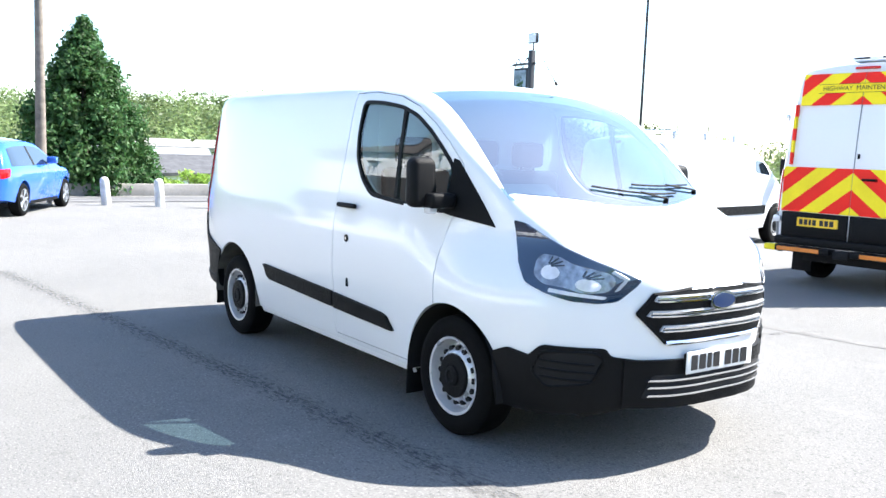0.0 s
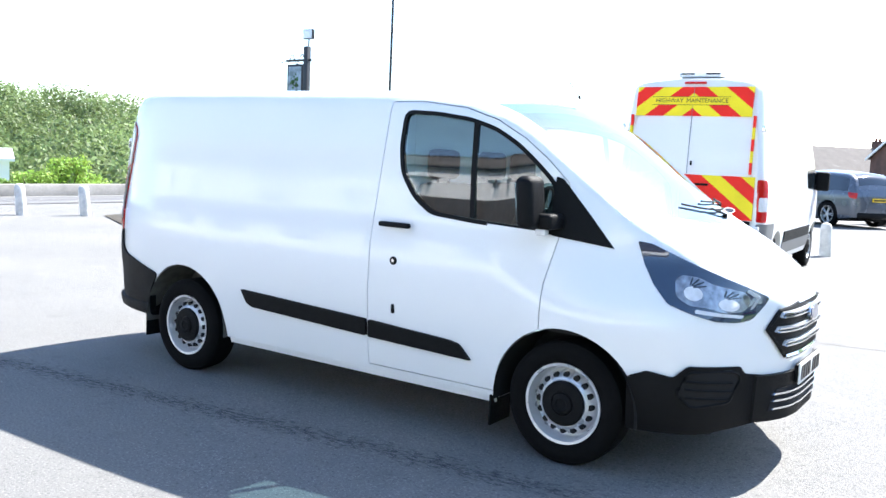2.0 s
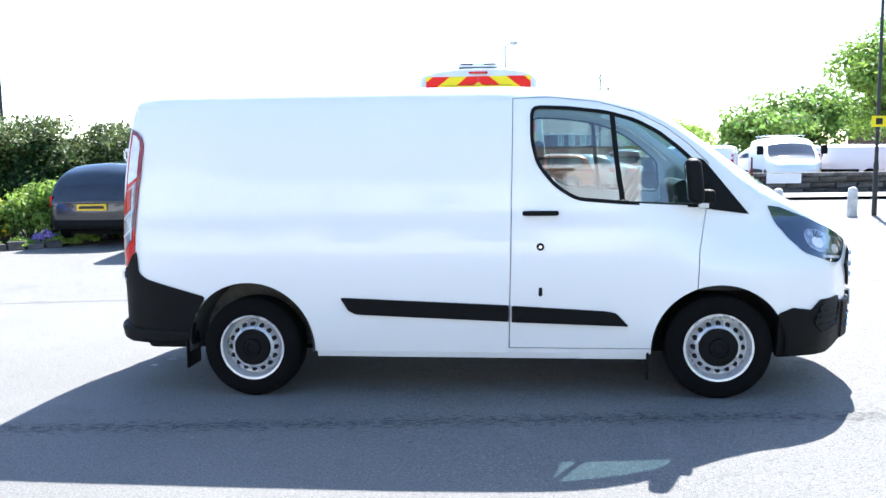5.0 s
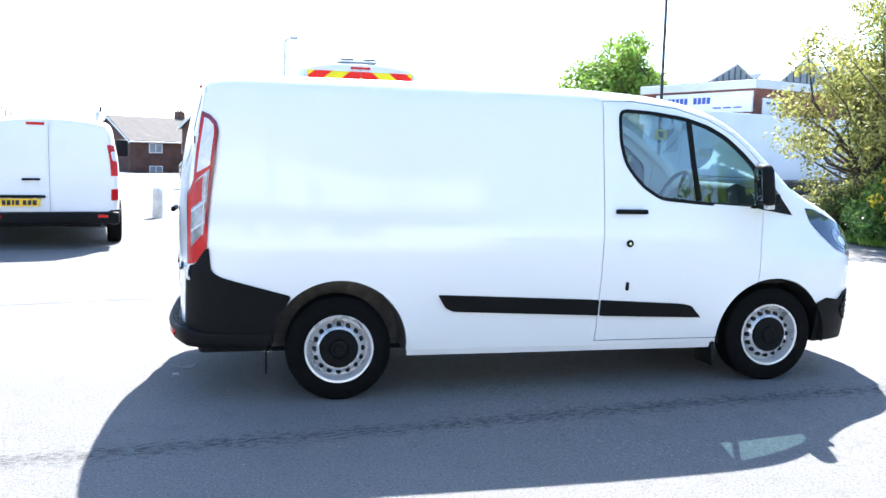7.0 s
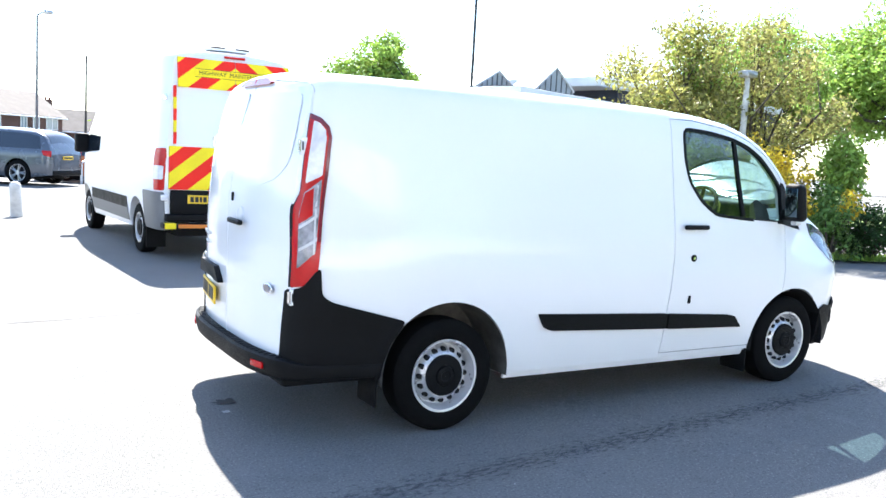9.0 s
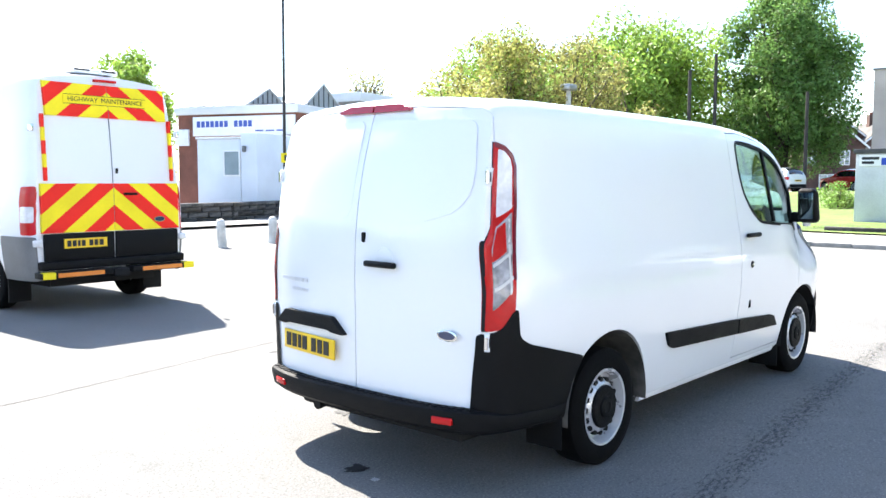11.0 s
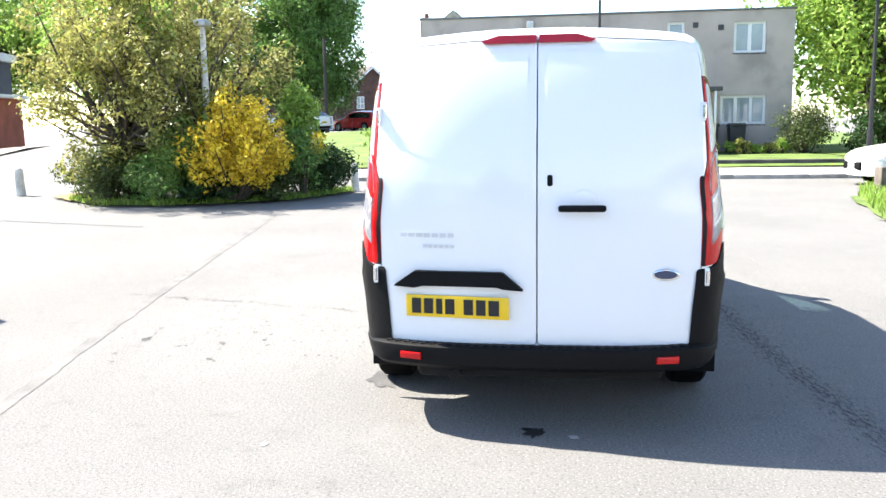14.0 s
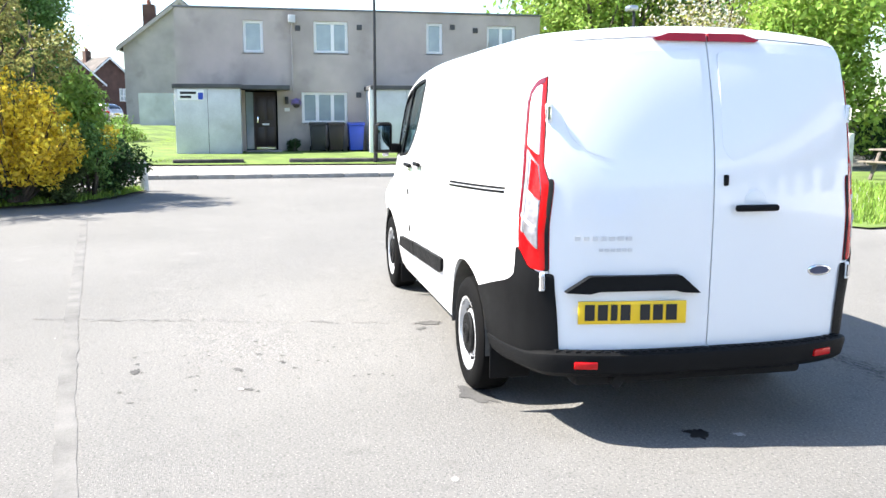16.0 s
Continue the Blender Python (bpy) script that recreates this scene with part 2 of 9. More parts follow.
    "leaf_hedge": leaf_mat("hedge_leaves", (0.085, 0.115, 0.038), 0.5),
    "leaf_dark": leaf_mat("dark_evergreen_leaves", (0.035, 0.075, 0.022), 0.5),
    "leaf_conifer": leaf_mat("conifer_sprays", (0.055, 0.12, 0.038), 0.5),
    "leaf_yellow": leaf_mat("golden_shrub_leaves", (0.74, 0.55, 0.055), 0.42),
    "blossom": leaf_mat("white_blossom", (0.62, 0.60, 0.52), 0.2),
    "flower": leaf_mat("mauve_flowers", (0.35, 0.28, 0.62), 0.3),
}


def clear_glass(name, tint, sheen=0.06, rough=0.0):
    """A thin pane: mostly see-through, with a mirror-like sheen that grows towards grazing views."""
    m = bpy.data.materials.new(name)
    m.use_nodes = True
    nt = m.node_tree
    n, l = nt.nodes, nt.links
    t, g, x, f = n.new("ShaderNodeBsdfTransparent"), n.new("ShaderNodeBsdfGlossy"), n.new("ShaderNodeMixShader"), n.new("ShaderNodeLayerWeight")
    p, q = n.new("ShaderNodeMath"), n.new("ShaderNodeMath")
    t.inputs["Color"].default_value = (*tint, 1)
    g.inputs["Roughness"].default_value = rough
    g.inputs["Color"].default_value = (1, 1, 1, 1)
    f.inputs["Blend"].default_value = 0.5
    p.operation, p.inputs[1].default_value = "POWER", 5.0
    q.operation, q.inputs[1].default_value, q.inputs[2].default_value = "MULTIPLY_ADD", 1 - sheen, sheen
    l.new(f.outputs["Facing"], p.inputs[0])
    l.new(p.outputs[0], q.inputs[0])
    l.new(q.outputs[0], x.inputs[0])
    l.new(t.outputs[0], x.inputs[1])
    l.new(g.outputs[0], x.inputs[2])
    l.new(x.outputs[0], n["Material Output"].inputs["Surface"])
    return m


M["glass"] = clear_glass("tinted_window_glass", (0.50, 0.62, 0.60), 0.10)
M["screen"] = clear_glass("blue_tinted_windscreen_glass", (0.50, 0.71, 0.80), 0.40)
M["mirror"] = mat("mirror_glass", (0.09, 0.13, 0.155), rough=0.02, metal=1.0, var=0.0)


# ---- mesh helpers ----
def from_bm(name, bm, material, smooth=35.0):
    bmesh.ops.recalc_face_normals(bm, faces=bm.faces)
    me = bpy.data.meshes.new(name)
    bm.to_mesh(me)
    bm.free()
    me.materials.append(material)
    if smooth:
        for p in me.polygons:
            p.use_smooth = True
        me.set_sharp_from_angle(angle=radians(smooth))
    return me


def part(name, bm, material, parent, label="", m=None, smooth=35.0):
    """Links a bmesh (or a mesh) as one mesh object under a thing or a part."""
    me = bm if isinstance(bm, bpy.types.Mesh) else from_bm(name, bm, material, smooth)
    ob = new(name, me)
    ob.parent = parent
    if m is not None:
        ob.matrix_basis = m
    if label:
        ob["label"] = label
    return ob


def thing(name, label, category, m=None, group="", kind=""):
    ob = new(name)
    ob.empty_display_size = 0.1
    if m is not None:
        ob.matrix_basis = m
    return tagged(ob, label, category, group, kind)


def solid(name, bm, material, label="", category="", kind="structure", m=None, smooth=35.0, group=""):
    ob = part(name, bm, material, None, "", m, smooth)
    return tagged(ob, label, category, group, kind)


def box(bm, x0, x1, y0, y1, z0, z1, bevel=0.0, seg=2):
    (x0, x1), (y0, y1), (z0, z1) = sorted((x0, x1)), sorted((y0, y1)), sorted((z0, z1))
    r = bmesh.ops.create_cube(bm, size=1)
    vs = r["verts"]
    for v in vs:
        v.co = Vector((x0 if v.co.x < 0 else x1, y0 if v.co.y < 0 else y1, z0 if v.co.z < 0 else z1))
    if bevel:
        es = list({e for v in vs for e in v.link_edges})
        bmesh.ops.bevel(bm, geom=es, offset=bevel, segments=seg, profile=0.5, affect="EDGES", clamp_overlap=True)
    return bm


def cyl(bm, p, q, r0, r1=None, n=14, caps=True):
    """A tapered rod from p to q."""
    p, q = Vector(p), Vector(q)
    r1 = r0 if r1 is None else r1
    d = q - p
    m = Matrix.Translation((p + q) / 2) @ d.to_track_quat("Z", "Y").to_matrix().to_4x4()
    bmesh.ops.create_cone(bm, cap_ends=caps, cap_tris=False, segments=n, radius1=r0, radius2=r1, depth=d.length, matrix=m)
    return bm


def tube(bm, pts, r, n=8):
    """One bent rod through a line of points."""
    pts = [Vector(p) for p in pts]
    rings = []
    for i, p in enumerate(pts):
        d = (pts[min(i + 1, len(pts) - 1)] - pts[max(i - 1, 0)]).normalized()
        u = d.cross(Vector((0, 0, 1)) if abs(d.z) < 0.9 else Vector((1, 0, 0))).normalized()
        v = d.cross(u)
        rings.append([bm.verts.new(p + (u * math.cos(a) + v * math.sin(a)) * r) for a in np.linspace(0, 2 * math.pi, n + 1)[:-1]])
    for a, b in zip(rings, rings[1:]):
        for j in range(n):
            bm.faces.new((a[j], a[(j + 1) % n], b[(j + 1) % n], b[j]))
    bm.faces.new(rings[0])
    bm.faces.new(rings[-1][::-1])
    return bm


def prism(bm, pts, axis, a, b):
    """A polygon in the two other axes, drawn out along one axis from a to b."""
    def at(p, w):
        return {"x": (w, p[0], p[1]), "y": (p[0], w, p[1]), "z": (p[0], p[1], w)}[axis]
    lo = [bm.verts.new(at(p, a)) for p in pts]
    hi = [bm.verts.new(at(p, b)) for p in pts]
    n = len(pts)
    bm.faces.new(lo)
    bm.faces.new(hi[::-1])
    for i in range(n):
        bm.faces.new((lo[i], lo[(i + 1) % n], hi[(i + 1) % n], hi[i]))
    return bm


def lathe(bm, profile, axis, centre, n=40):
    """Turns (radius, along) pairs round an axis through centre."""
    rings = []
    for r, h in profile:
        ring = []
        for i in range(n):
            a = 2 * math.pi * i / n
            c, s = r * math.cos(a), r * math.sin(a)
            v = {"x": (h, c, s), "y": (c, h, s), "z": (c, s, h)}[axis]
            ring.append(bm.verts.new(Vector(centre) + Vector(v)))
        rings.append(ring)
    for a, b in zip(rings, rings[1:]):
        for i in range(n):
            bm.faces.new((a[i], a[(i + 1) % n], b[(i + 1) % n], b[i]))
    return bm


def rounded(pts, r, n=3):
    """A polygon with its corners rounded off."""
    out = []
    k = len(pts)
    for i in range(k):
        p0, p1, p2 = (Vector((*pts[j % k], 0)) for j in (i - 1, i, i + 1))
        a, b = p0 - p1, p2 - p1
        ra = min(r, a.length * 0.45, b.length * 0.45)
        s, e = p1 + a.normalized() * ra, p1 + b.normalized() * ra
        for j in range(n + 1):
            t = j / n
            q = s * (1 - t) ** 2 + p1 * (2 * t * (1 - t)) + e * t * t
            out.append((q.x, q.y))
    return out


def smooth_table(tab):
    """A smooth curve through (x, value) pairs that never overshoots."""
    xs = np.array([p[0] for p in tab], float)
    ys = np.array([p[1] for p in tab], float)
    h = np.diff(xs)
    d = np.diff(ys) / h
    m = np.zeros(len(xs))
    for i in range(1, len(xs) - 1):
        if d[i - 1] * d[i] > 0:
            m[i] = 2 * d[i - 1] * d[i] / (d[i - 1] + d[i])
    m[0], m[-1] = d[0], d[-1]
    def f(x):
        i = int(min(max(np.searchsorted(xs, x) - 1, 0), len(h) - 1))
        t = min(max((x - xs[i]) / h[i], 0.0), 1.0)
        return ((2 * t ** 3 - 3 * t ** 2 + 1) * ys[i] + (t ** 3 - 2 * t ** 2 + t) * h[i] * m[i]
                + (-2 * t ** 3 + 3 * t ** 2) * ys[i + 1] + (t ** 3 - t ** 2) * h[i] * m[i + 1])
    return f


def carve(me, cutter, op):
    """The mesh that is left of me after a boolean with another mesh."""
    a, b = new("tmp_a", me), new("tmp_b", cutter)
    mod = a.modifiers.new("bool", "BOOLEAN")
    mod.operation, mod.object, mod.solver = op, b, "EXACT"
    dg = bpy.context.evaluated_depsgraph_get()
    res = bpy.data.meshes.new_from_object(a.evaluated_get(dg))
    bpy.data.objects.remove(a)
    bpy.data.objects.remove(b)
    return res


def plain(bm, name="cutter"):
    bmesh.ops.recalc_face_normals(bm, faces=bm.faces)
    me = bpy.data.meshes.new(name)
    bm.to_mesh(me)
    bm.free()
    return me


def finish(me, material, angle=30.0):
    me.materials.clear()
    me.materials.append(material)
    for p in me.polygons:
        p.use_smooth = True
        p.material_index = 0
    me.set_sharp_from_angle(angle=radians(angle))
    return me


def text_mesh(body, size, material, depth=0.003):
    """Lettering in the built-in font, as a mesh in the xy plane, centred."""
    cu = bpy.data.curves.new("lettering", "FONT")
    cu.body, cu.size, cu.extrude = body, size, depth
    cu.align_x, cu.align_y = "CENTER", "CENTER"
    cu.resolution_u = 3
    ob = new("tmp_text", cu)
    me = bpy.data.meshes.new_from_object(ob.evaluated_get(bpy.context.evaluated_depsgraph_get()))
    bpy.data.objects.remove(ob)
    me.materials.clear()
    me.materials.append(material)
    return me


def bars(bm, x0, x1, z0, z1, y, gaps, t=0.004, axis="y"):
    """Plain bars in place of writing: one block a word or letter, given as fractions of the width."""
    w = x1 - x0
    for a, b in gaps:
        if axis == "y":
            box(bm, x0 + a * w, x0 + b * w, y - t, y, z0, z1)
        else:
            box(bm, y - t, y, x0 + a * w, x0 + b * w, z0, z1)
    return bm


PLATE_BARS = [(0.06, 0.15), (0.18, 0.27), (0.30, 0.36), (0.39, 0.48), (0.57, 0.66), (0.69, 0.78), (0.81, 0.91)]


def step(a, b, v):
    t = min(max((v - a) / (b - a), 0.0), 1.0)
    return t * t * (3 - 2 * t)


def ground_z(x, y):
    """Level car park; the land falls to the valley on one side and eases down past the far bollards."""
    z = -0.022 * max(0.0, min(y, 85) - 25) * step(-22, -12, x)
    z -= 0.35 * step(-15, -23, x)
    z -= 9.0 * step(-26, -75, x) * step(-60, -10, y)
    z += 0.024 * step(0.4, 2.5, x) * step(7.0, 3.8, x) * step(-2.6, -1.3, y) * step(3.5, 1.5, y)
    z += 0.7 * step(25, 44, x) * step(4.4, 6.0, y) * step(42, 26, y)
    z += 0.2 * step(20.4, 21.6, x) * step(20, 14, y)
    return z

# ---- vehicles: a body lofted from cross-sections along its length (x forward) ----
class Hull:
    """tops: (x, edge height, centre height, corner radius); side: (z, half width); plans: upper and lower (x, factor)."""
    def __init__(self, tops, side, plan_hi, plan_lo, zb, split=(0.65, 0.95), lean=(0.0, 1.1, 0.85, -0.4, 0.6), flare=0.0, bow=0.0, tail=0.79):
        self.E = smooth_table([(t[0], t[1]) for t in tops])
        self.T = smooth_table([(t[0], t[2]) for t in tops])
        self.R = smooth_table([(t[0], t[3]) for t in tops])
        self.S, self.hi, self.lo, self.zb = smooth_table(side), smooth_table(plan_hi), smooth_table(plan_lo), smooth_table(zb)
        self.split, self.lean, self.flare, self.bow, self.tail = split, lean, flare, bow, tail

    def half(self, x, z):
        k = min(max((z - self.split[0]) / (self.split[1] - self.split[0]), 0), 1)
        k = k * k * (3 - 2 * k)
        f = self.lo(x) * (1 - k) + self.hi(x) * k
        if self.flare and x < 0 and z > 1.2:
            f = 1 - (1 - f) * (1 - self.flare * min(1.0, (z - 1.2) / 0.65))
        return self.S(z) * f

    def shear(self, x, y, z):
        amount, z0, dz, x0, dx = self.lean
        if amount and x < x0 and z > z0:
            x += amount * ((z - z0) / dz) ** 2 * min(1.0, (x0 - x) / dx)
        if self.bow and x < x0:
            x -= self.bow * (1 - min(1.0, abs(y) / self.tail) ** 3) * min(1.0, (x0 - x) / dx)
        return (x, y, z)

    def top(self, x, y):
        """Height of the roof, windscreen or bonnet."""
        e, t = self.E(x), self.T(x)
        ye = max(self.half(x, e), 0.05)
        return t - (t - e) * min(1.0, abs(y) / ye) ** 2

    def section(self, x, inset=0.0, floor=None, n_side=14, n_top=12):
        e, t, r = self.E(x) - inset, self.T(x) - inset, self.R(x)
        zb = self.zb(x) if floor is None else floor
        r = min(r, max(0.01, (e - zb) * 0.4))
        pts = [(0.0, zb), (max(0.02, self.half(x, zb) - inset) * 0.97 - 0.01, zb)]
        for i in range(n_side):
            z = zb + 0.012 + (e - r - zb - 0.012) * i / (n_side - 1)
            pts.append((max(0.02, self.half(x, z) - inset), z))
        ye = max(0.02, self.half(x, e) - inset)
        yc = max(0.012, ye - 1.25 * r)
        zc = t - (t - e) * (yc / ye) ** 2
        p0, p1, p2 = pts[-1], (ye, e + (zc - e) * 0.55), (yc, zc)
        for i in range(1, 5):
            k = i / 4
            pts.append(tuple(p0[j] * (1 - k) ** 2 + p1[j] * 2 * k * (1 - k) + p2[j] * k * k for j in (0, 1)))
        for i in range(1, n_top + 1):
            y = yc * (1 - i / n_top)
            pts.append((y, t - (t - e) * (y / ye) ** 2))
        return pts

    def loft(self, stations, inset=0.0, floor=None, cap_rear=0.0, cap_front=0.0):
        bm = bmesh.new()
        rings = []
        secs = [(x, self.section(x, inset, floor)) for x in stations]
        def shrink(sec, s):
            zm = (sec[0][1] + sec[-1][1]) / 2
            return [(y * s, zm + (z - zm) * s) for y, z in sec]
        if cap_front:
            x, s = secs[-1]
            secs = secs + [(x + cap_front * (1 - k * k), shrink(s, k)) for k in (0.85, 0.55, 0.25, 0.04)]
        for x, s in secs:
            right = [bm.verts.new(self.shear(x, -y, z)) for y, z in s]
            left = [bm.verts.new(self.shear(x, y, z)) for y, z in s[1:-1]]
            rings.append(right + left[::-1])
        for a, b in zip(rings, rings[1:]):
            n = len(a)
            for i in range(n):
                bm.faces.new((a[i], a[(i + 1) % n], b[(i + 1) % n], b[i]))
        if cap_rear:
            self.rear_face(bm, secs[0], rings[0], cap_rear)
        else:
            bm.faces.new(rings[0])
        bm.faces.new(rings[-1][::-1])
        return bm

    def rear_face(self, bm, sec, ring, bulge, n=10):
        """Closes the tail with a gently domed sheet, row by row."""
        x, pts = sec
        m = len(pts)
        zb, zt = pts[0][1], pts[-1][1]
        rows = []
        for i in range(1, m - 1):
            y, z = pts[i]
            d = bulge * math.sqrt(max(0.0, math.sin(math.pi * min(1.0, (z - zb) / (zt - zb)))))
            mid = [bm.verts.new(self.shear(x - d * (1 - (2 * j / n - 1) ** 2), -y + 2 * y * j / n, z)) for j in range(1, n)]
            rows.append([ring[i]] + mid + [ring[2 * m - 2 - i]])
        for a, b in zip(rows, rows[1:]):
            for j in range(n):
                bm.faces.new((a[j], a[j + 1], b[j + 1], b[j]))
        bm.faces.new(rows[0] + [ring[0]])
        for j in range(n):
            bm.faces.new((rows[-1][j], rows[-1][j + 1], ring[m - 1]))

    def side_patch(self, pts, side, lift=0.004, depth=0.02, step=0.06):
        """A panel that lies on the flank, from a polygon of (x, z); side is -1 for the right flank."""
        return self._patch(pts, lambda a, b, d: self.shear(a, side * (self.half(a, b) + d), b), lift, depth, step)

    def _patch(self, pts, place, lift, depth, step):
        bm = bmesh.new()
        vs = [bm.verts.new((p[0], p[1], 0)) for p in pts]
        bm.faces.new(vs)
        for axis in (0, 1):
            lo, hi = min(p[axis] for p in pts), max(p[axis] for p in pts)
            k = max(1, int((hi - lo) / step))
            for i in range(1, k + 1):
                co, no = [0, 0, 0], [0, 0, 0]
                co[axis], no[axis] = lo + (hi - lo) * i / (k + 1), 1
                bmesh.ops.bisect_plane(bm, geom=bm.verts[:] + bm.edges[:] + bm.faces[:], plane_co=co, plane_no=no)
        flat = {v: (v.co.x, v.co.y) for v in bm.verts}
        rim = [e for e in bm.edges if e.is_boundary]
        back = {v: bm.verts.new(place(*flat[v], lift - depth)) for v in {v for e in rim for v in e.verts}}
        for e in rim:
            a, b = e.verts
            bm.faces.new((a, b, back[b], back[a]))
        for v, (a, b) in flat.items():
            v.co = Vector(place(a, b, lift))
        return bm

    def nose(self, y, z, x0=2.5, x1=3.895):
        """How far forward the front face stands at y, z, leaning back under the bonnet's edge."""
        def last(inside):
            a, b = x0, x1
            for _ in range(24):
                m = (a + b) / 2
                a, b = (m, b) if inside(m) else (a, m)
            return a
        flat = last(lambda m: self.half(m, z) > abs(y)) + 0.008
        under = last(lambda m: self.top(m, y) > z) + 0.004
        return min(flat, under) - 0.03 * math.exp(-abs(flat - under) / 0.02) * 0.35

    def nose_patch(self, pts, lift=0.006, depth=0.03, step=0.05):
        return self._patch(pts, lambda a, b, d: (self.nose(a, b) + d, a, b), lift, depth, step)


def wheel(parent, at, side, r=0.33, width=0.215, rim=0.2, style="steel"):
    """A road wheel that stands at its hub; side is -1 when it shows its face to the right."""
    w = thing("wheel", "", "")
    for k in ("label", "category"):
        if k in w:
            del w[k]
    w.parent = parent
    w.matrix_basis = pose(*at) @ (Matrix.Identity(4) if side < 0 else pose(0, 0, 0, 0, 0, 180))
    h = width / 2
    bm = bmesh.new()
    lathe(bm, [(rim, -h * 0.75), (rim + 0.012, -h * 0.92), (rim + (r - rim) * 0.45, -h), (r - 0.022, -h * 0.9), (r - 0.004, -h * 0.72), (r, -h * 0.4), (r, h * 0.4), (r - 0.004, h * 0.72), (r - 0.022, h * 0.9), (rim, h * 0.9)], "y", (0, 0, 0), 48)
    part("tyre", bm, M["rubber"], w)
    bm = bmesh.new()
    if style == "steel":
        lathe(bm, [(rim + 0.004, -h * 0.80), (rim + 0.006, -h * 0.90), (rim - 0.008, -h * 0.88), (rim - 0.016, -h * 0.55), (rim - 0.022, -h * 0.22), (rim * 0.84, -h * 0.16), (rim * 0.78, -h * 0.40), (rim * 0.66, -h * 0.68), (rim * 0.60, -h * 0.74), (rim * 0.52, -h * 0.72), (rim * 0.44, -h * 0.6), (0.02, -h * 0.6)], "y", (0, 0, 0), 48)
        part("rim", bm, M["steel_rim"], w)
        hole = from_bm("rim_hole", cyl(bmesh.new(), (0, -h * 0.66, 0), (0, -h * 0.42, 0), 0.0155, n=12), M["under"])
        for i in range(16):
            a = 2 * math.pi * i / 16
            part("rim_hole", hole, None, w, "", pose(math.cos(a) * rim * 0.715, 0, math.sin(a) * rim * 0.715))
        bm = bmesh.new()
        lathe(bm, [(0.575 * rim, -h * 0.66), (0.575 * rim, -h * 0.84), (0.54 * rim, -h * 0.90), (0.30 * rim, -h * 0.92), (0.285 * rim, -h * 0.86), (0.26 * rim, -h * 0.98), (0.16 * rim, -h * 1.02), (0.13 * rim, -h * 0.97), (0.001, -h * 0.97)], "y", (0, 0, 0), 32)
        part("hub_cap", bm, M["black_trim"], w, "black plastic centre cap")
    else:
        lathe(bm, [(rim + 0.004, -h * 0.80), (rim + 0.004, -h * 0.92), (rim - 0.012, -h * 0.88), (rim - 0.02, -h * 0.3), (rim - 0.02, h * 0.5)], "y", (0, 0, 0), 40)
        for i in range(5):
            for d in (-0.16, 0.16):
                a = 2 * math.pi * i / 5
                p = Vector((math.cos(a) * 0.05, -h * 0.72, math.sin(a) * 0.05))
                q = Vector((math.cos(a + d) * (rim - 0.01), -h * 0.8, math.sin(a + d) * (rim - 0.01)))
                cyl(bm, p, q, 0.022, 0.016, 8)
        lathe(bm, [(0.07, -h * 0.6), (0.07, -h * 0.85), (0.001, -h * 0.87)], "y", (0, 0, 0), 20)
        part("rim", bm, M["alloy"], w)
        bm = bmesh.new()
        lathe(bm, [(rim - 0.02, -h * 0.2), (0.001, -h * 0.2)], "y", (0, 0, 0), 24)
        part("brake_disc", bm, M["under"], w)
    return w


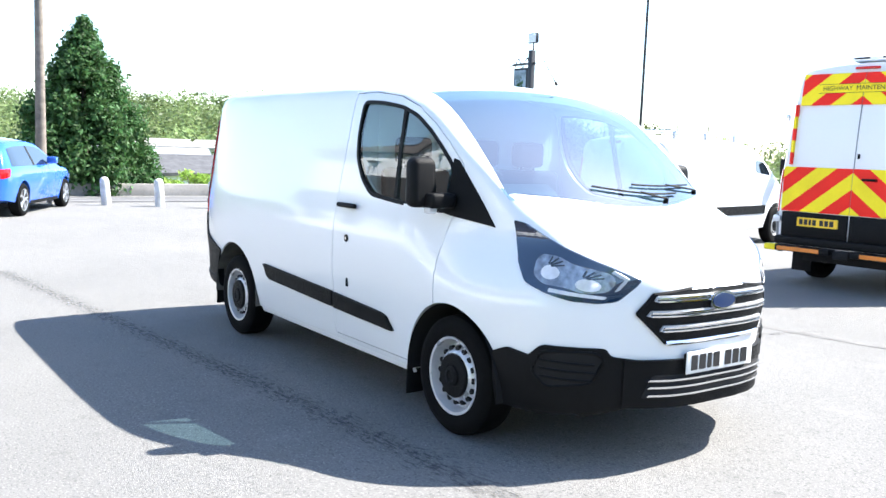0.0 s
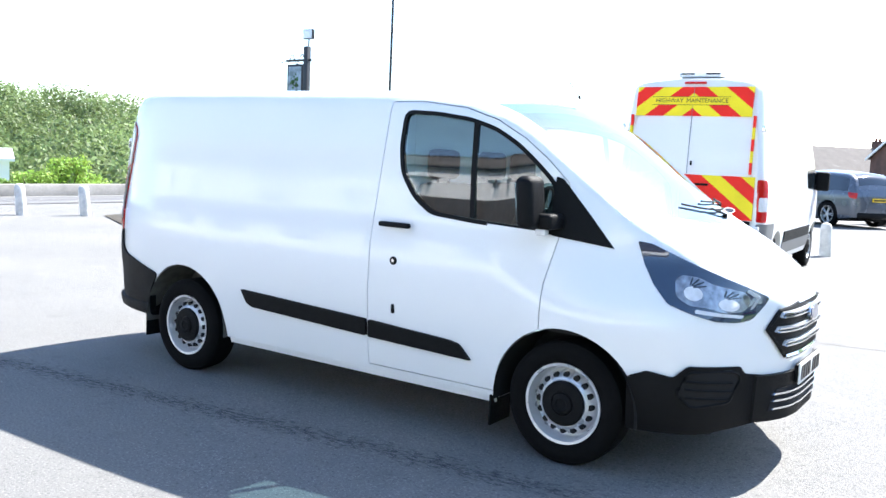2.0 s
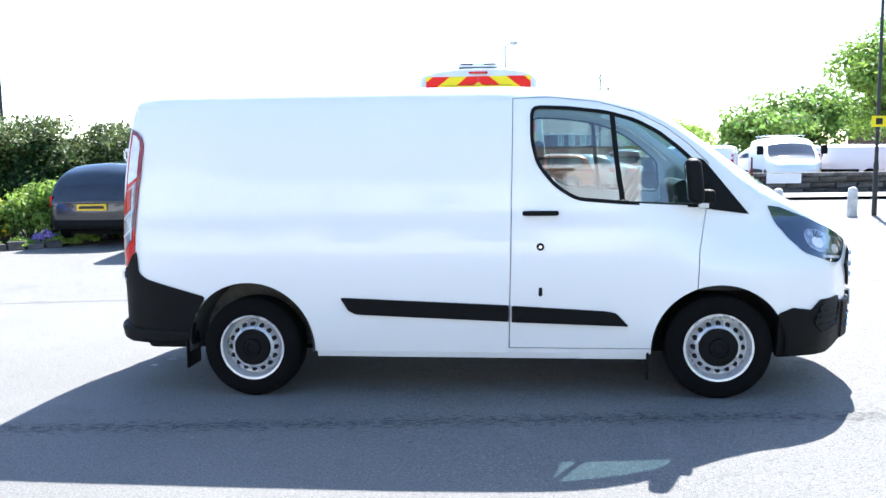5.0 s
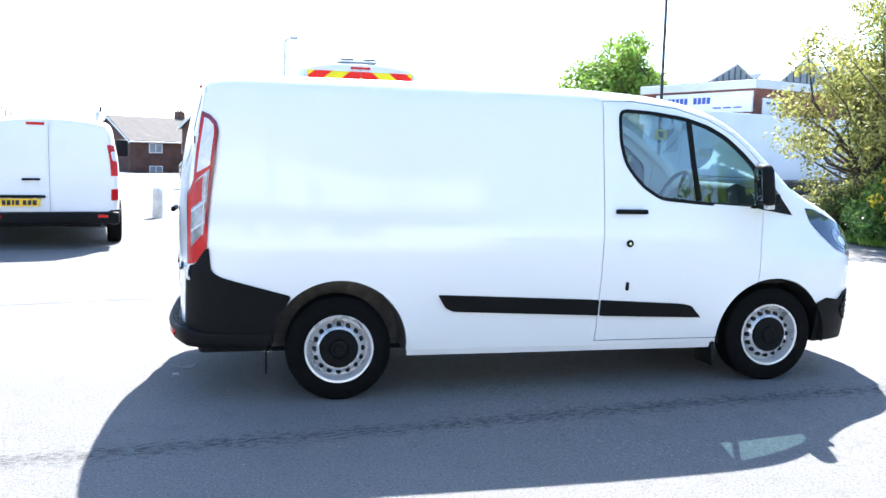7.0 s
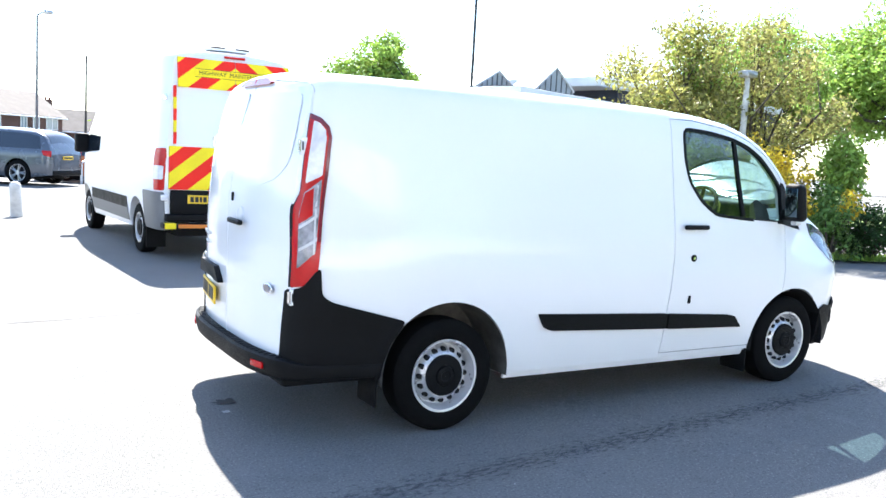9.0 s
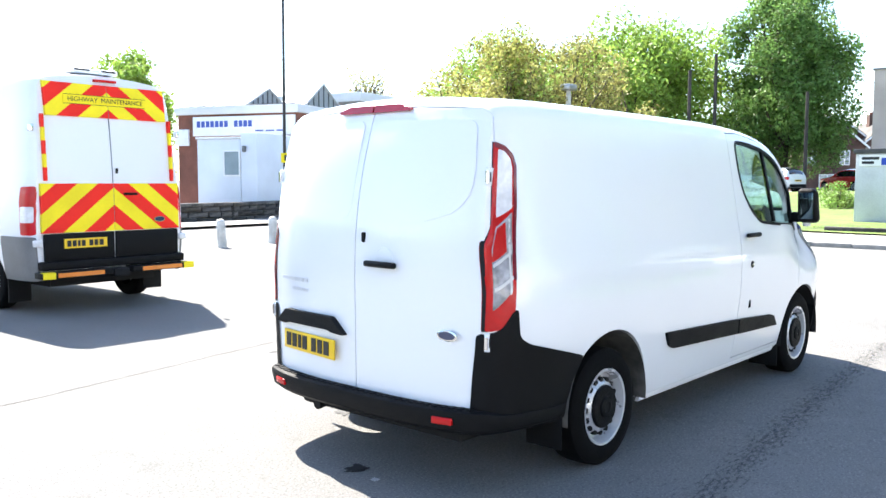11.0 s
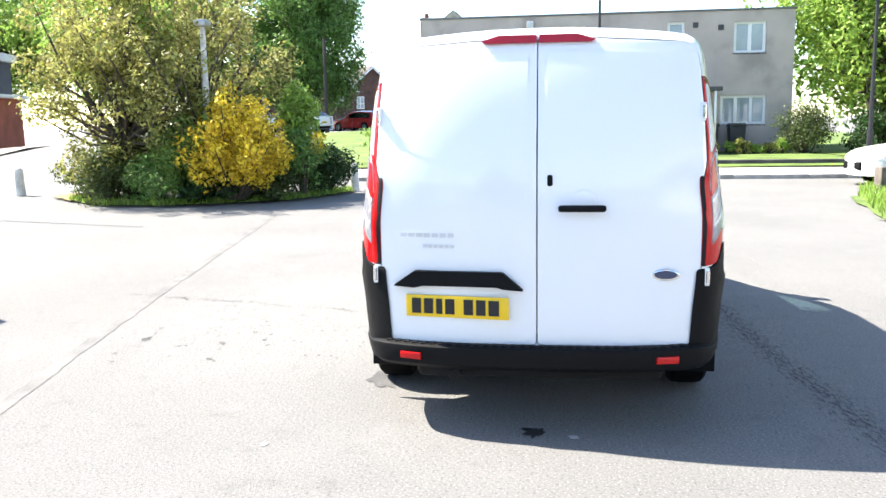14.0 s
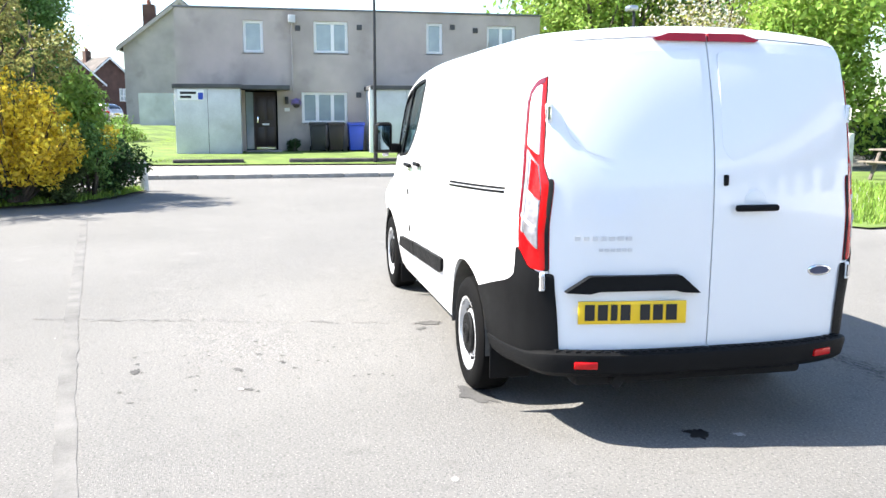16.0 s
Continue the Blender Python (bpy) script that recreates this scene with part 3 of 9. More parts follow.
# ---- the white panel van ----
VAN = Hull(
    tops=[(-0.90, 1.87, 1.915, 0.06), (-0.885, 1.89, 1.94, 0.07), (-0.865, 1.912, 1.962, 0.075), (-0.83, 1.927, 1.98, 0.085), (-0.75, 1.937, 1.99, 0.09), (-0.5, 1.945, 1.998, 0.095), (0.0, 1.945, 2.003, 0.10), (1.5, 1.935, 2.0, 0.10), (2.0, 1.908, 1.985, 0.10), (2.25, 1.872, 1.962, 0.09),
          (2.4, 1.83, 1.93, 0.08), (2.6, 1.735, 1.84, 0.06), (2.8, 1.59, 1.715, 0.05), (3.0, 1.43, 1.58, 0.05), (3.1, 1.345, 1.51, 0.06), (3.2, 1.285, 1.435, 0.07), (3.3, 1.235, 1.355, 0.07),
          (3.42, 1.185, 1.26, 0.07), (3.5, 1.145, 1.215, 0.07), (3.6, 1.09, 1.155, 0.07), (3.71, 1.03, 1.085, 0.06), (3.79, 0.98, 1.03, 0.05), (3.84, 0.945, 0.985, 0.045), (3.875, 0.88, 0.91, 0.04), (3.90, 0.76, 0.78, 0.03)],
    side=[(0.25, 0.905), (0.32, 0.928), (0.45, 0.952), (0.62, 0.967), (0.8, 0.986), (1.0, 0.987), (1.17, 0.968), (1.3, 0.943), (1.5, 0.908), (1.7, 0.872), (1.8, 0.853), (1.9, 0.83), (2.05, 0.79)],
    plan_hi=[(-0.93, 0.74), (-0.90, 0.795), (-0.885, 0.818), (-0.86, 0.848), (-0.82, 0.876), (-0.75, 0.907), (-0.65, 0.938), (-0.5, 0.967), (-0.3, 0.986), (0.0, 0.997), (0.3, 1.0), (2.5, 1.0), (2.6, 0.99), (2.8, 0.955), (3.0, 0.885), (3.1, 0.855), (3.23, 0.83), (3.4, 0.80), (3.5, 0.765), (3.6, 0.69), (3.7, 0.575), (3.78, 0.455), (3.83, 0.37), (3.87, 0.25), (3.90, 0.10)],
    plan_lo=[(-0.93, 0.74), (-0.90, 0.793), (-0.885, 0.815), (-0.86, 0.848), (-0.82, 0.88), (-0.75, 0.911), (-0.65, 0.942), (-0.5, 0.968), (-0.3, 0.987), (0.0, 0.997), (0.3, 1.0), (3.0, 1.0), (3.2, 0.985), (3.4, 0.945), (3.53, 0.89), (3.62, 0.80), (3.69, 0.69), (3.75, 0.58), (3.81, 0.475), (3.86, 0.35), (3.90, 0.14)],
    zb=[(-1.0, 0.42), (-0.8, 0.40), (-0.45, 0.34), (0.4, 0.29), (2.5, 0.29), (3.3, 0.29), (3.6, 0.33), (3.8, 0.36), (3.90, 0.38)],
    split=(0.82, 1.15),
    lean=(0.13, 1.05, 0.88, -0.4, 0.485), flare=0.42, bow=0.09, tail=0.80)

WINDOW = [(1.80, 1.825), (2.02, 1.815), (2.25, 1.785), (2.42, 1.735), (2.56, 1.66), (2.68, 1.565), (2.80, 1.455), (2.82, 1.212), (2.36, 1.238), (2.07, 1.262), (1.94, 1.345), (1.835, 1.475), (1.80, 1.62)]


def panel_van():
    van = thing("panel_van", "white short-wheelbase panel van with black bumpers, parked on asphalt", "van")
    xs = [-0.885, -0.876, -0.862, -0.845, -0.82, -0.79, -0.75, -0.68, -0.6, -0.5, -0.4] + [-0.3 + 0.12 * i for i in range(21)] + [2.2 + 0.07 * i for i in range(20)] + [3.57, 3.61, 3.65, 3.69, 3.72, 3.75, 3.78, 3.81, 3.835, 3.855, 3.87, 3.88, 3.89]
    body = plain(VAN.loft(xs, cap_rear=0.012, cap_front=0.008), "body")
    cav = plain(VAN.loft([1.79 + 0.077 * i for i in range(18)], inset=0.055, floor=0.62))
    body = carve(body, cav, "DIFFERENCE")
    for x, r in ((0.0, 0.415), (2.93, 0.405)):
        for s in (-1, 1):
            bm = bmesh.new()
            cyl(bm, (x, s * 0.62, 0.335), (x, s * 1.3, 0.335), r, n=56)
            body = carve(body, plain(bm), "DIFFERENCE")
            bm = bmesh.new()
            box(bm, x - r * 0.97, x + r * 0.97, min(s * 0.62, s * 1.3), max(s * 0.62, s * 1.3), 0.0, 0.335)
            body = carve(body, plain(bm), "DIFFERENCE")
    bm = bmesh.new()
    prism(bm, rounded(WINDOW, 0.05), "y", -1.2, 1.2)
    body = carve(body, plain(bm), "DIFFERENCE")
    # windscreen opening
    edge = [(3.40 - 0.24 * (y / 0.74) ** 2, y) for y in np.linspace(-0.775, 0.775, 13)] + [(2.425 - 0.10 * (y / 0.72) ** 2, y) for y in np.linspace(0.725, -0.725, 9)]
    bm = bmesh.new()
    prism(bm, edge, "z", 1.22, 2.3)
    body = carve(body, plain(bm), "DIFFERENCE")
    # doors cut out of the shell, each with a narrow shut line
    def cut(name, pts, axis, a, b, gap=0.0055, parent=van, label="", material=M["paint"]):
        nonlocal body
        c = np.mean(np.array(pts), axis=0)
        def grown(d):
            out = []
            k = len(pts)
            for i in range(k):
                p0, p1, p2 = (Vector(pts[j % k]) for j in (i - 1, i, i + 1))
                n1, n2 = (p1 - p0).normalized(), (p2 - p1).normalized()
                n1, n2 = Vector((n1.y, -n1.x)), Vector((n2.y, -n2.x))
                n = (n1 + n2).normalized()
                n = n / max(0.4, n.dot(n1))
                out.append(tuple(p1 + n * d))
            return out
        area = sum(pts[i - 1][0] * pts[i][1] - pts[i][0] * pts[i - 1][1] for i in range(len(pts)))
        sgn = 1 if area > 0 else -1
        bm = bmesh.new()
        prism(bm, grown(-gap * 0.5 * sgn), axis, a, b)
        panel = carve(body, plain(bm), "INTERSECT")
        bm = bmesh.new()
        prism(bm, grown(gap * 0.5 * sgn), axis, a - 0.002, b + 0.002)
        body = carve(body, plain(bm), "DIFFERENCE")
        panel.name = name
        return part(name, finish(panel, material), None, parent, label)
    front_door = [(1.655, 0.335), (1.672, 1.0), (1.685, 1.88), (1.9, 1.885), (2.2, 1.85), (2.42, 1.785), (2.6, 1.69), (2.74, 1.585), (2.86, 1.47), (2.845, 1.2), (2.80, 0.95), (2.79, 0.68), (2.72, 0.50), (2.60, 0.335)]
    door_r = cut("front_door", front_door, "y", -1.2, -0.74)
    door_l = cut("front_door", front_door, "y", 0.74, 1.2)
    slide = cut("sliding_door", [(0.50, 0.335), (0.50, 0.72), (0.30, 0.86), (0.28, 1.0), (0.28, 1.86), (1.66, 1.87), (1.64, 0.335)], "y", 0.78, 1.2)
    rear_edge = [(0.001, 0.452), (0.772, 0.452), (0.782, 0.83), (0.781, 1.245), (0.803, 1.335), (0.789, 1.60), (0.773, 1.745), (0.752, 1.868), (0.70, 1.898), (0.30, 1.922), (0.001, 1.926)]
    rear_edge = rounded(rear_edge, 0.022)
    rear_l = cut("rear_door", rear_edge, "x", -1.2, -0.78, 0.0045)
    rear_r = cut("rear_door", [(-y, z) for y, z in rear_edge], "x", -1.2, -0.78, 0.0045)
    bonnet = cut("bonnet", [(3.12, -0.62), (3.22, -0.68), (3.48, -0.60), (3.70, -0.42), (3.82, -0.2), (3.845, 0), (3.82, 0.2), (3.70, 0.42), (3.48, 0.60), (3.22, 0.68), (3.42 - 0.24 * (0.45 / 0.74) ** 2, 0.45), (3.42, 0), (3.42 - 0.24 * (0.45 / 0.74) ** 2, -0.45)][1:], "z", 0.90, 1.6)
    body.name = "body"
    part("body", finish(body, M["paint"]), None, van)
    # underbody and wheel well liners
    bm = bmesh.new()
    box(bm, -0.85, 3.6, -0.62, 0.62, 0.24, 0.40, 0.03)
    # wide flat plate added to block light leaking in beneath the van
    box(bm, 0.5, 2.45, -0.86, 0.86, 0.264, 0.31, 0.01)
    part("underbody", bm, M["under"], van)
    for s in (-1, 1):
        part("sill_flange", VAN.side_patch([(0.425, 0.262), (0.425, 0.30), (2.515, 0.30), (2.515, 0.262)], s, -0.012, 0.02, 0.2), M["paint_dull"], van, "pale painted sill flange")
    for x, r in ((0.0, 0.409), (2.93, 0.399)):
        for s in (-1, 1):
            bm = bmesh.new()
            n = 20
            arc = [(x + r * math.cos(a), 0.335 + r * math.sin(a)) for a in np.linspace(-0.1, math.pi + 0.1, n)]
            ring = [[bm.verts.new((px, s * y, pz)) for px, pz in arc] for y in (0.625, 0.957)]
            for i in range(n - 1):
                bm.faces.new((ring[0][i], ring[0][i + 1], ring[1][i + 1], ring[1][i]))
            fan = [bm.verts.new((px, s * 0.632, pz)) for px, pz in arc]
            low = [bm.verts.new((px, s * 0.632, 0.28)) for px, _ in arc]
            for i in range(n - 1):
                bm.faces.new((fan[i], fan[i + 1], low[i + 1], low[i]))
            part("wheel_well", bm, M["well"] if x < 1 else M["under"], van)
            bm = bmesh.new()
            fx = x - r - 0.02
            box(bm, fx - 0.012, fx, min(s * 0.72, s * 0.94), max(s * 0.72, s * 0.94), 0.18 if x < 1 else 0.14, 0.42 if x < 1 else 0.31, 0.005)
            part("mud_flap", bm, M["black_trim"], van)
            wy = 0.838 if s < 0 else 0.862
            wheel(van, (x, s * wy, 0.321 + ground_z(x, s * wy)), s, r=0.323, rim=0.205)
    for s, door in ((-1, door_r), (1, door_l)):
        # glazing: rubber surround, pane, divider and mirror sail
        bow = lambda z: 0.007 * (1 - ((z - 1.53) / 0.3) ** 2)
        bm = VAN._patch(rounded(WINDOW, 0.05), lambda a, b, d: VAN.shear(a, s * (VAN.half(a, b) + bow(b) + d), b), -0.012, 0.004, 0.05)
        pane = part("window_pane", bm, M["glass"], door, "tinted side window glass")
        def strip(path, w, name, lift=0.003, depth=0.03, material=M["black_trim"]):
            """A seal that follows a line on the flank."""
            bm = bmesh.new()
            rows = []
            k = len(path)
            for i in range(k):
                a, b = Vector(path[max(i - 1, 0)]), Vector(path[min(i + 1, k - 1)])
                if path[0] == path[-1]:
                    a, b = Vector(path[(i - 1) % (k - 1)]), Vector(path[(i + 1) % (k - 1)])
                d = (b - a).normalized()
                nn = Vector((d.y, -d.x)) * w / 2
                p = Vector(path[i])
                row = []
                for off, dep in ((nn, lift), (-nn, lift), (-nn, lift - depth), (nn, lift - depth)):
                    q = p + off
                    row.append(bm.verts.new(VAN.shear(q.x, s * (VAN.half(q.x, q.y) + dep), q.y)))
                rows.append(row)
            for a, b in zip(rows, rows[1:]):
                for j in range(4):
                    bm.faces.new((a[j], a[(j + 1) % 4], b[(j + 1) % 4], b[j]))
            return part(name, bm, material, door)
        loop = rounded(WINDOW, 0.05)
        strip(loop + loop[:1], 0.022, "window_seal")
        strip([(2.285, 1.775), (2.31, 1.5), (2.343, 1.256)], 0.03, "window_divider", lift=0.001, depth=0.02)
        sail = [(2.795, 1.50), (2.83, 1.49), (2.90, 1.41), (3.115, 1.155), (2.84, 1.195), (2.79, 1.205)]
        part("mirror_sail", VAN.side_patch(sail, s, 0.006, 0.03, 0.07), M["black_trim"], door)
        # handle, locks
        bm = bmesh.new()
        y = VAN.half(1.85, 1.18)
        box(bm, 1.742, 1.962, s * (y + 0.012), s * (y + 0.042), 1.165, 1.195, 0.012, 3)
        part("door_handle", bm, M["black_trim"], door, "black pull handle")
        bm = bmesh.new()
        cyl(bm, (1.85, s * 0.975, 0.975), (1.85, s * 0.992, 0.975), 0.024, n=18)
        part("door_lock", bm, M["black_trim"], door)
        bm = bmesh.new()
        cyl(bm, (1.85, s * 0.99, 0.975), (1.85, s * 0.996, 0.975), 0.010, n=12)
        part("lock_barrel", bm, M["chrome"], door)
        bm = bmesh.new()
        box(bm, 1.838, 1.862, s * 0.962, s * 0.984, 0.668, 0.725, 0.008, 2)
        part("deadlock_cover", bm, M["black_trim"], door)
        # rubbing strips: one on the door, one on the flank behind it
        lo_strip = rounded([(1.672, 0.505), (1.674, 0.608), (2.25, 0.575), (2.31, 0.562), (2.385, 0.482)], 0.01)
        part("rubbing_strip", VAN.side_patch(lo_strip, s, 0.02, 0.03, 0.12), M["black_trim"], door)
        hi_strip = rounded([(0.60, 0.655), (1.656, 0.610), (1.654, 0.508), (0.70, 0.548), (0.65, 0.57)], 0.012)
        part("rubbing_strip", VAN.side_patch(hi_strip, s, 0.02, 0.03, 0.12), M["black_trim"], van if s < 0 else slide)
        # rear corner bumper, lamp, hinges
        corner = rounded([(-0.893, 0.82), (-0.85, 0.835), (-0.79, 0.925), (-0.765, 0.94), (-0.755, 0.80), (-0.70, 0.765), (-0.285, 0.655), (-0.375, 0.52), (-0.40, 0.345), (-0.6, 0.335), (-0.893, 0.36)], 0.03)
        part("rear_bumper_corner", VAN.side_patch(corner, s, 0.014, 0.05, 0.03), M["black_trim"], van)
        lamp = thing("tail_lamp", "", "")
        lamp.parent = van
        edge_in = [(-0.888, 0.833), (-0.887, 1.25), (-0.866, 1.335), (-0.869, 1.60), (-0.874, 1.735)]
        outline = edge_in + [(-0.82, 1.715), (-0.768, 1.675), (-0.745, 1.62), (-0.745, 1.44), (-0.76, 1.222), (-0.777, 0.935), (-0.845, 0.845)]
        part("lamp_gap", VAN.side_patch([(x - 0.0015, z) for x, z in edge_in] + [(x + 0.006, z) for x, z in edge_in[::-1]], s, 0.004, 0.02, 0.02), M["gap"], lamp)
        part("lens", VAN.side_patch(rounded(outline, 0.010), s, 0.009, 0.03, 0.025), M["lens_red"], lamp, "red tail lamp lens")
        part("lens_rim", VAN.side_patch(rounded([(-0.874, 1.735), (-0.82, 1.715), (-0.768, 1.675), (-0.745, 1.62), (-0.745, 1.44), (-0.76, 1.222), (-0.768, 1.08), (-0.781, 1.08), (-0.774, 1.222), (-0.761, 1.44), (-0.762, 1.615), (-0.78, 1.66), (-0.83, 1.695), (-0.87, 1.708)], 0.004), s, 0.0125, 0.01, 0.02), M["lens_dark"], lamp, "dark red lamp edge")
        part("lens_upper", VAN.side_patch(rounded([(-0.852, 1.375), (-0.853, 1.60), (-0.856, 1.70), (-0.826, 1.69), (-0.786, 1.655), (-0.775, 1.61), (-0.775, 1.42)], 0.006), s, 0.013, 0.01, 0.02), M["lens_clear"], lamp, "clear upper lens")
        chamber = part("lens_chamber", VAN.side_patch(rounded([(-0.872, 0.935), (-0.868, 1.225), (-0.852, 1.33), (-0.775, 1.40), (-0.779, 1.222), (-0.793, 1.03)], 0.006), s, 0.0125, 0.01, 0.02), M["lens_smoke"], lamp, "smoky clear reversing lens")
        part("lens_inset", VAN.side_patch(rounded([(-0.870, 1.165), (-0.866, 1.235), (-0.851, 1.325), (-0.812, 1.355), (-0.810, 1.215)], 0.004), s, 0.0150, 0.008, 0.02), M["lens_red"], chamber)
        for z, dz in ((1.14, 0.065), (1.025, 0.06)):
            part("lens_divider", VAN.side_patch([(-0.868, z), (-0.868, z + 0.016), (-0.788, z + dz + 0.016), (-0.788, z + dz)], s, 0.0165, 0.006, 0.02), M["silver"], chamber)
        part("lens_divider", VAN.side_patch([(-0.806, 1.01), (-0.797, 1.37), (-0.789, 1.37), (-0.798, 1.02)], s, 0.0165, 0.006, 0.02), M["silver"], chamber)
        for zz, q in ((0.782, 0.0), (1.567, 0.0)):
            hx, hy, hz = VAN.shear(-0.884, s * (VAN.half(-0.884, zz) + 0.006), zz)
            bm = bmesh.new()
            box(bm, hx - 0.012, hx + 0.034, hy - 0.012, hy + 0.012, zz - 0.044, zz + 0.044, 0.005)
            hinge = part("door_hinge", bm, M["paint"], van, "white painted door hinge")
            bm = bmesh.new()
            cyl(bm, (hx - 0.016, hy + s * 0.004, zz - 0.03), (hx - 0.016, hy + s * 0.004, zz + 0.03), 0.009, n=10)
            part("hinge_pin", bm, M["chrome"], hinge)
            bm = bmesh.new()
            box(bm, hx - 0.004, hx + 0.004, hy + s * 0.013 - 0.002, hy + s * 0.013 + 0.002, zz - 0.022, zz + 0.022)
            part("hinge_slot", bm, M["gap"], hinge)
        # headlamp
        hl = thing("headlamp", "", "")
        hl.parent = van
        shape = rounded([(3.225, 1.205), (3.30, 1.195), (3.46, 1.13), (3.60, 1.068), (3.70, 1.018), (3.795, 0.958), (3.785, 0.925), (3.745, 0.852), (3.70, 0.842), (3.63, 0.852), (3.54, 0.885), (3.43, 0.925), (3.34, 1.01), (3.27, 1.10)], 0.015)
        part("housing", VAN.side_patch(shape, s, 0.005, 0.03, 0.04), M["lamp_cover"], hl, "dark glossy headlamp housing")
        blob = rounded([(3.435, 1.035), (3.455, 1.062), (3.53, 1.055), (3.60, 1.02), (3.645, 1.008), (3.715, 0.985), (3.735, 0.945), (3.72, 0.895), (3.66, 0.888), (3.60, 0.915), (3.52, 0.925), (3.455, 0.965)], 0.02)
        bowl = part("reflector", VAN.side_patch(blob, s, 0.008, 0.01, 0.03), M["reflector"], hl, "bright reflector bowl")
        for cx, cz, rr in ((3.515, 1.0, 0.05), (3.655, 0.948, 0.045)):
            core = [(cx + 0.8 * rr * math.cos(a) + 0.01, cz + 0.62 * rr * math.sin(a) - 0.02 - 0.2 * rr * math.cos(a)) for a in np.linspace(0, 2 * math.pi, 18)[:-1]]
            part("bulb_lens", VAN.side_patch(core, s, 0.010, 0.006, 0.04), M["lens_clear"], bowl)
            for k in range(4):
                a0 = 0.25 + 0.42 * k
                p, q = (cx - 0.012 + 0.35 * rr * math.cos(a0), cz + 0.004 + 0.3 * rr * math.sin(a0)), (cx - 0.012 + 1.35 * rr * math.cos(a0), cz + 0.004 + 0.95 * rr * math.sin(a0))
                d = 0.0028
                part("reflector_rib", VAN.side_patch([(p[0] + d, p[1] - d), (q[0] + d, q[1] - d), (q[0] - d, q[1] + d), (p[0] - d, p[1] + d)], s, 0.0105, 0.006, 0.04), M["tint"], bowl)
        part("bowl_edge", VAN.side_patch(rounded([(3.72, 1.0), (3.765, 0.962), (3.745, 0.905), (3.735, 0.90), (3.752, 0.955), (3.715, 0.988)], 0.004), s, 0.009, 0.006, 0.03), M["silver"], hl)
        part("running_light", VAN.side_patch(rounded([(3.55, 0.892), (3.715, 0.862), (3.72, 0.876), (3.55, 0.910)], 0.006), s, 0.009, 0.01, 0.04), M["lens_clear"], hl)
        # mirror
        mir = thing("door_mirror", "", "")
        mir.parent = door
        bm = bmesh.new()
        box(bm, 2.700, 2.795, s * 0.975, s * 1.135, 1.235, 1.500, 0.038, 5)
        for v in bm.verts:
            v.co.x -= 0.10 * (v.co.z - 1.37) + 0.10 * (abs(v.co.y) - 1.05)
            v.co.y -= s * 0.12 * max(0.0, v.co.z - 1.36) * (1.0 if abs(v.co.y) > 1.05 else 0.0)
        part("mirror_head", bm, M["black_trim"], mir)
        bm = bmesh.new()
        box(bm, 2.78, 2.87, s * 0.90, s * 1.06, 1.235, 1.315, 0.02, 3)
        part("mirror_arm", bm, M["black_trim"], mir)
        bm = bmesh.new()
        box(bm, 2.694, 2.702, s * 1.000, s * 1.105, 1.265, 1.468, 0.003)
        for v in bm.verts:
            v.co.x -= 0.10 * (v.co.z - 1.37) + 0.10 * (abs(v.co.y) - 1.05)
        part("mirror_glass", bm, M["mirror"], mir)
        bm = bmesh.new()
        box(bm, 2.775, 2.835, s * 1.0, s * 1.05, 1.205, 1.24, 0.01)
        part("mirror_repeater", bm, M["lens_clear"], mir, "clear indicator repeater")
    part("slide_rail", VAN.side_patch([(-0.60, 1.178), (-0.60, 1.208), (0.42, 1.168), (0.42, 1.136)], 1, 0.003, 0.02, 0.08), M["black_trim"], van)
    part("slide_rail_lip", VAN.side_patch([(-0.60, 1.190), (-0.60, 1.196), (0.42, 1.155), (0.42, 1.149)], 1, 0.010, 0.012, 0.08), M["silver"], van)
    y = VAN.half(1.5, 1.2)
    part("door_handle", box(bmesh.new(), 1.40, 1.58, y + 0.010, y + 0.040, 1.19, 1.22, 0.012, 3), M["black_trim"], slide, "black pull handle")
    # windscreen
    bm = bmesh.new()
    ys = np.linspace(-1, 1, 19)
    grid = []
    for v in np.linspace(0, 1, 17):
        row = []
        for u in ys:
            y = u * (0.735 + 0.055 * v)
            x0, x1 = 2.41 - 0.10 * u * u, 3.415 - 0.245 * u * u
            x = x0 + (x1 - x0) * v
            row.append(bm.verts.new((x, y, VAN.top(x, y) - 0.004)))
        grid.append(row)
    for a, b in zip(grid, grid[1:]):
        for i in range(len(a) - 1):
            bm.faces.new((a[i], a[i + 1], b[i + 1], b[i]))
    part("windscreen", bm, M["screen"], van, "raked tinted windscreen")
    def base_x(y):
        return 3.40 - 0.24 * (y / 0.74) ** 2
    for k, (y0, y1, pivot) in enumerate(((-0.30, 0.34, 0.20), (0.00, 0.62, 0.66))):
        w = thing("wiper", "", "")
        w.parent = van
        def on(x, y, d=0.02):
            return (x, y, VAN.top(x, y) + d)
        blade = [on(base_x(y) - 0.05 - 0.03 * k - 0.05 * (y1 - y) / (y1 - y0), y, 0.012) for y in np.linspace(y0, y1, 7)]
        part("wiper_blade", tube(bmesh.new(), blade, 0.006, 6), M["black_trim"], w)
        mid = (y0 + y1) / 2
        arm = [on(base_x(y) - 0.03 - (0.045 + 0.03 * k) * v, y, 0.012 + 0.006 * v) for v, y in ((v, pivot + (mid - pivot) * v) for v in np.linspace(0, 1, 6))]
        part("wiper_arm", tube(bmesh.new(), arm, 0.0065, 6), M["black_trim"], w)
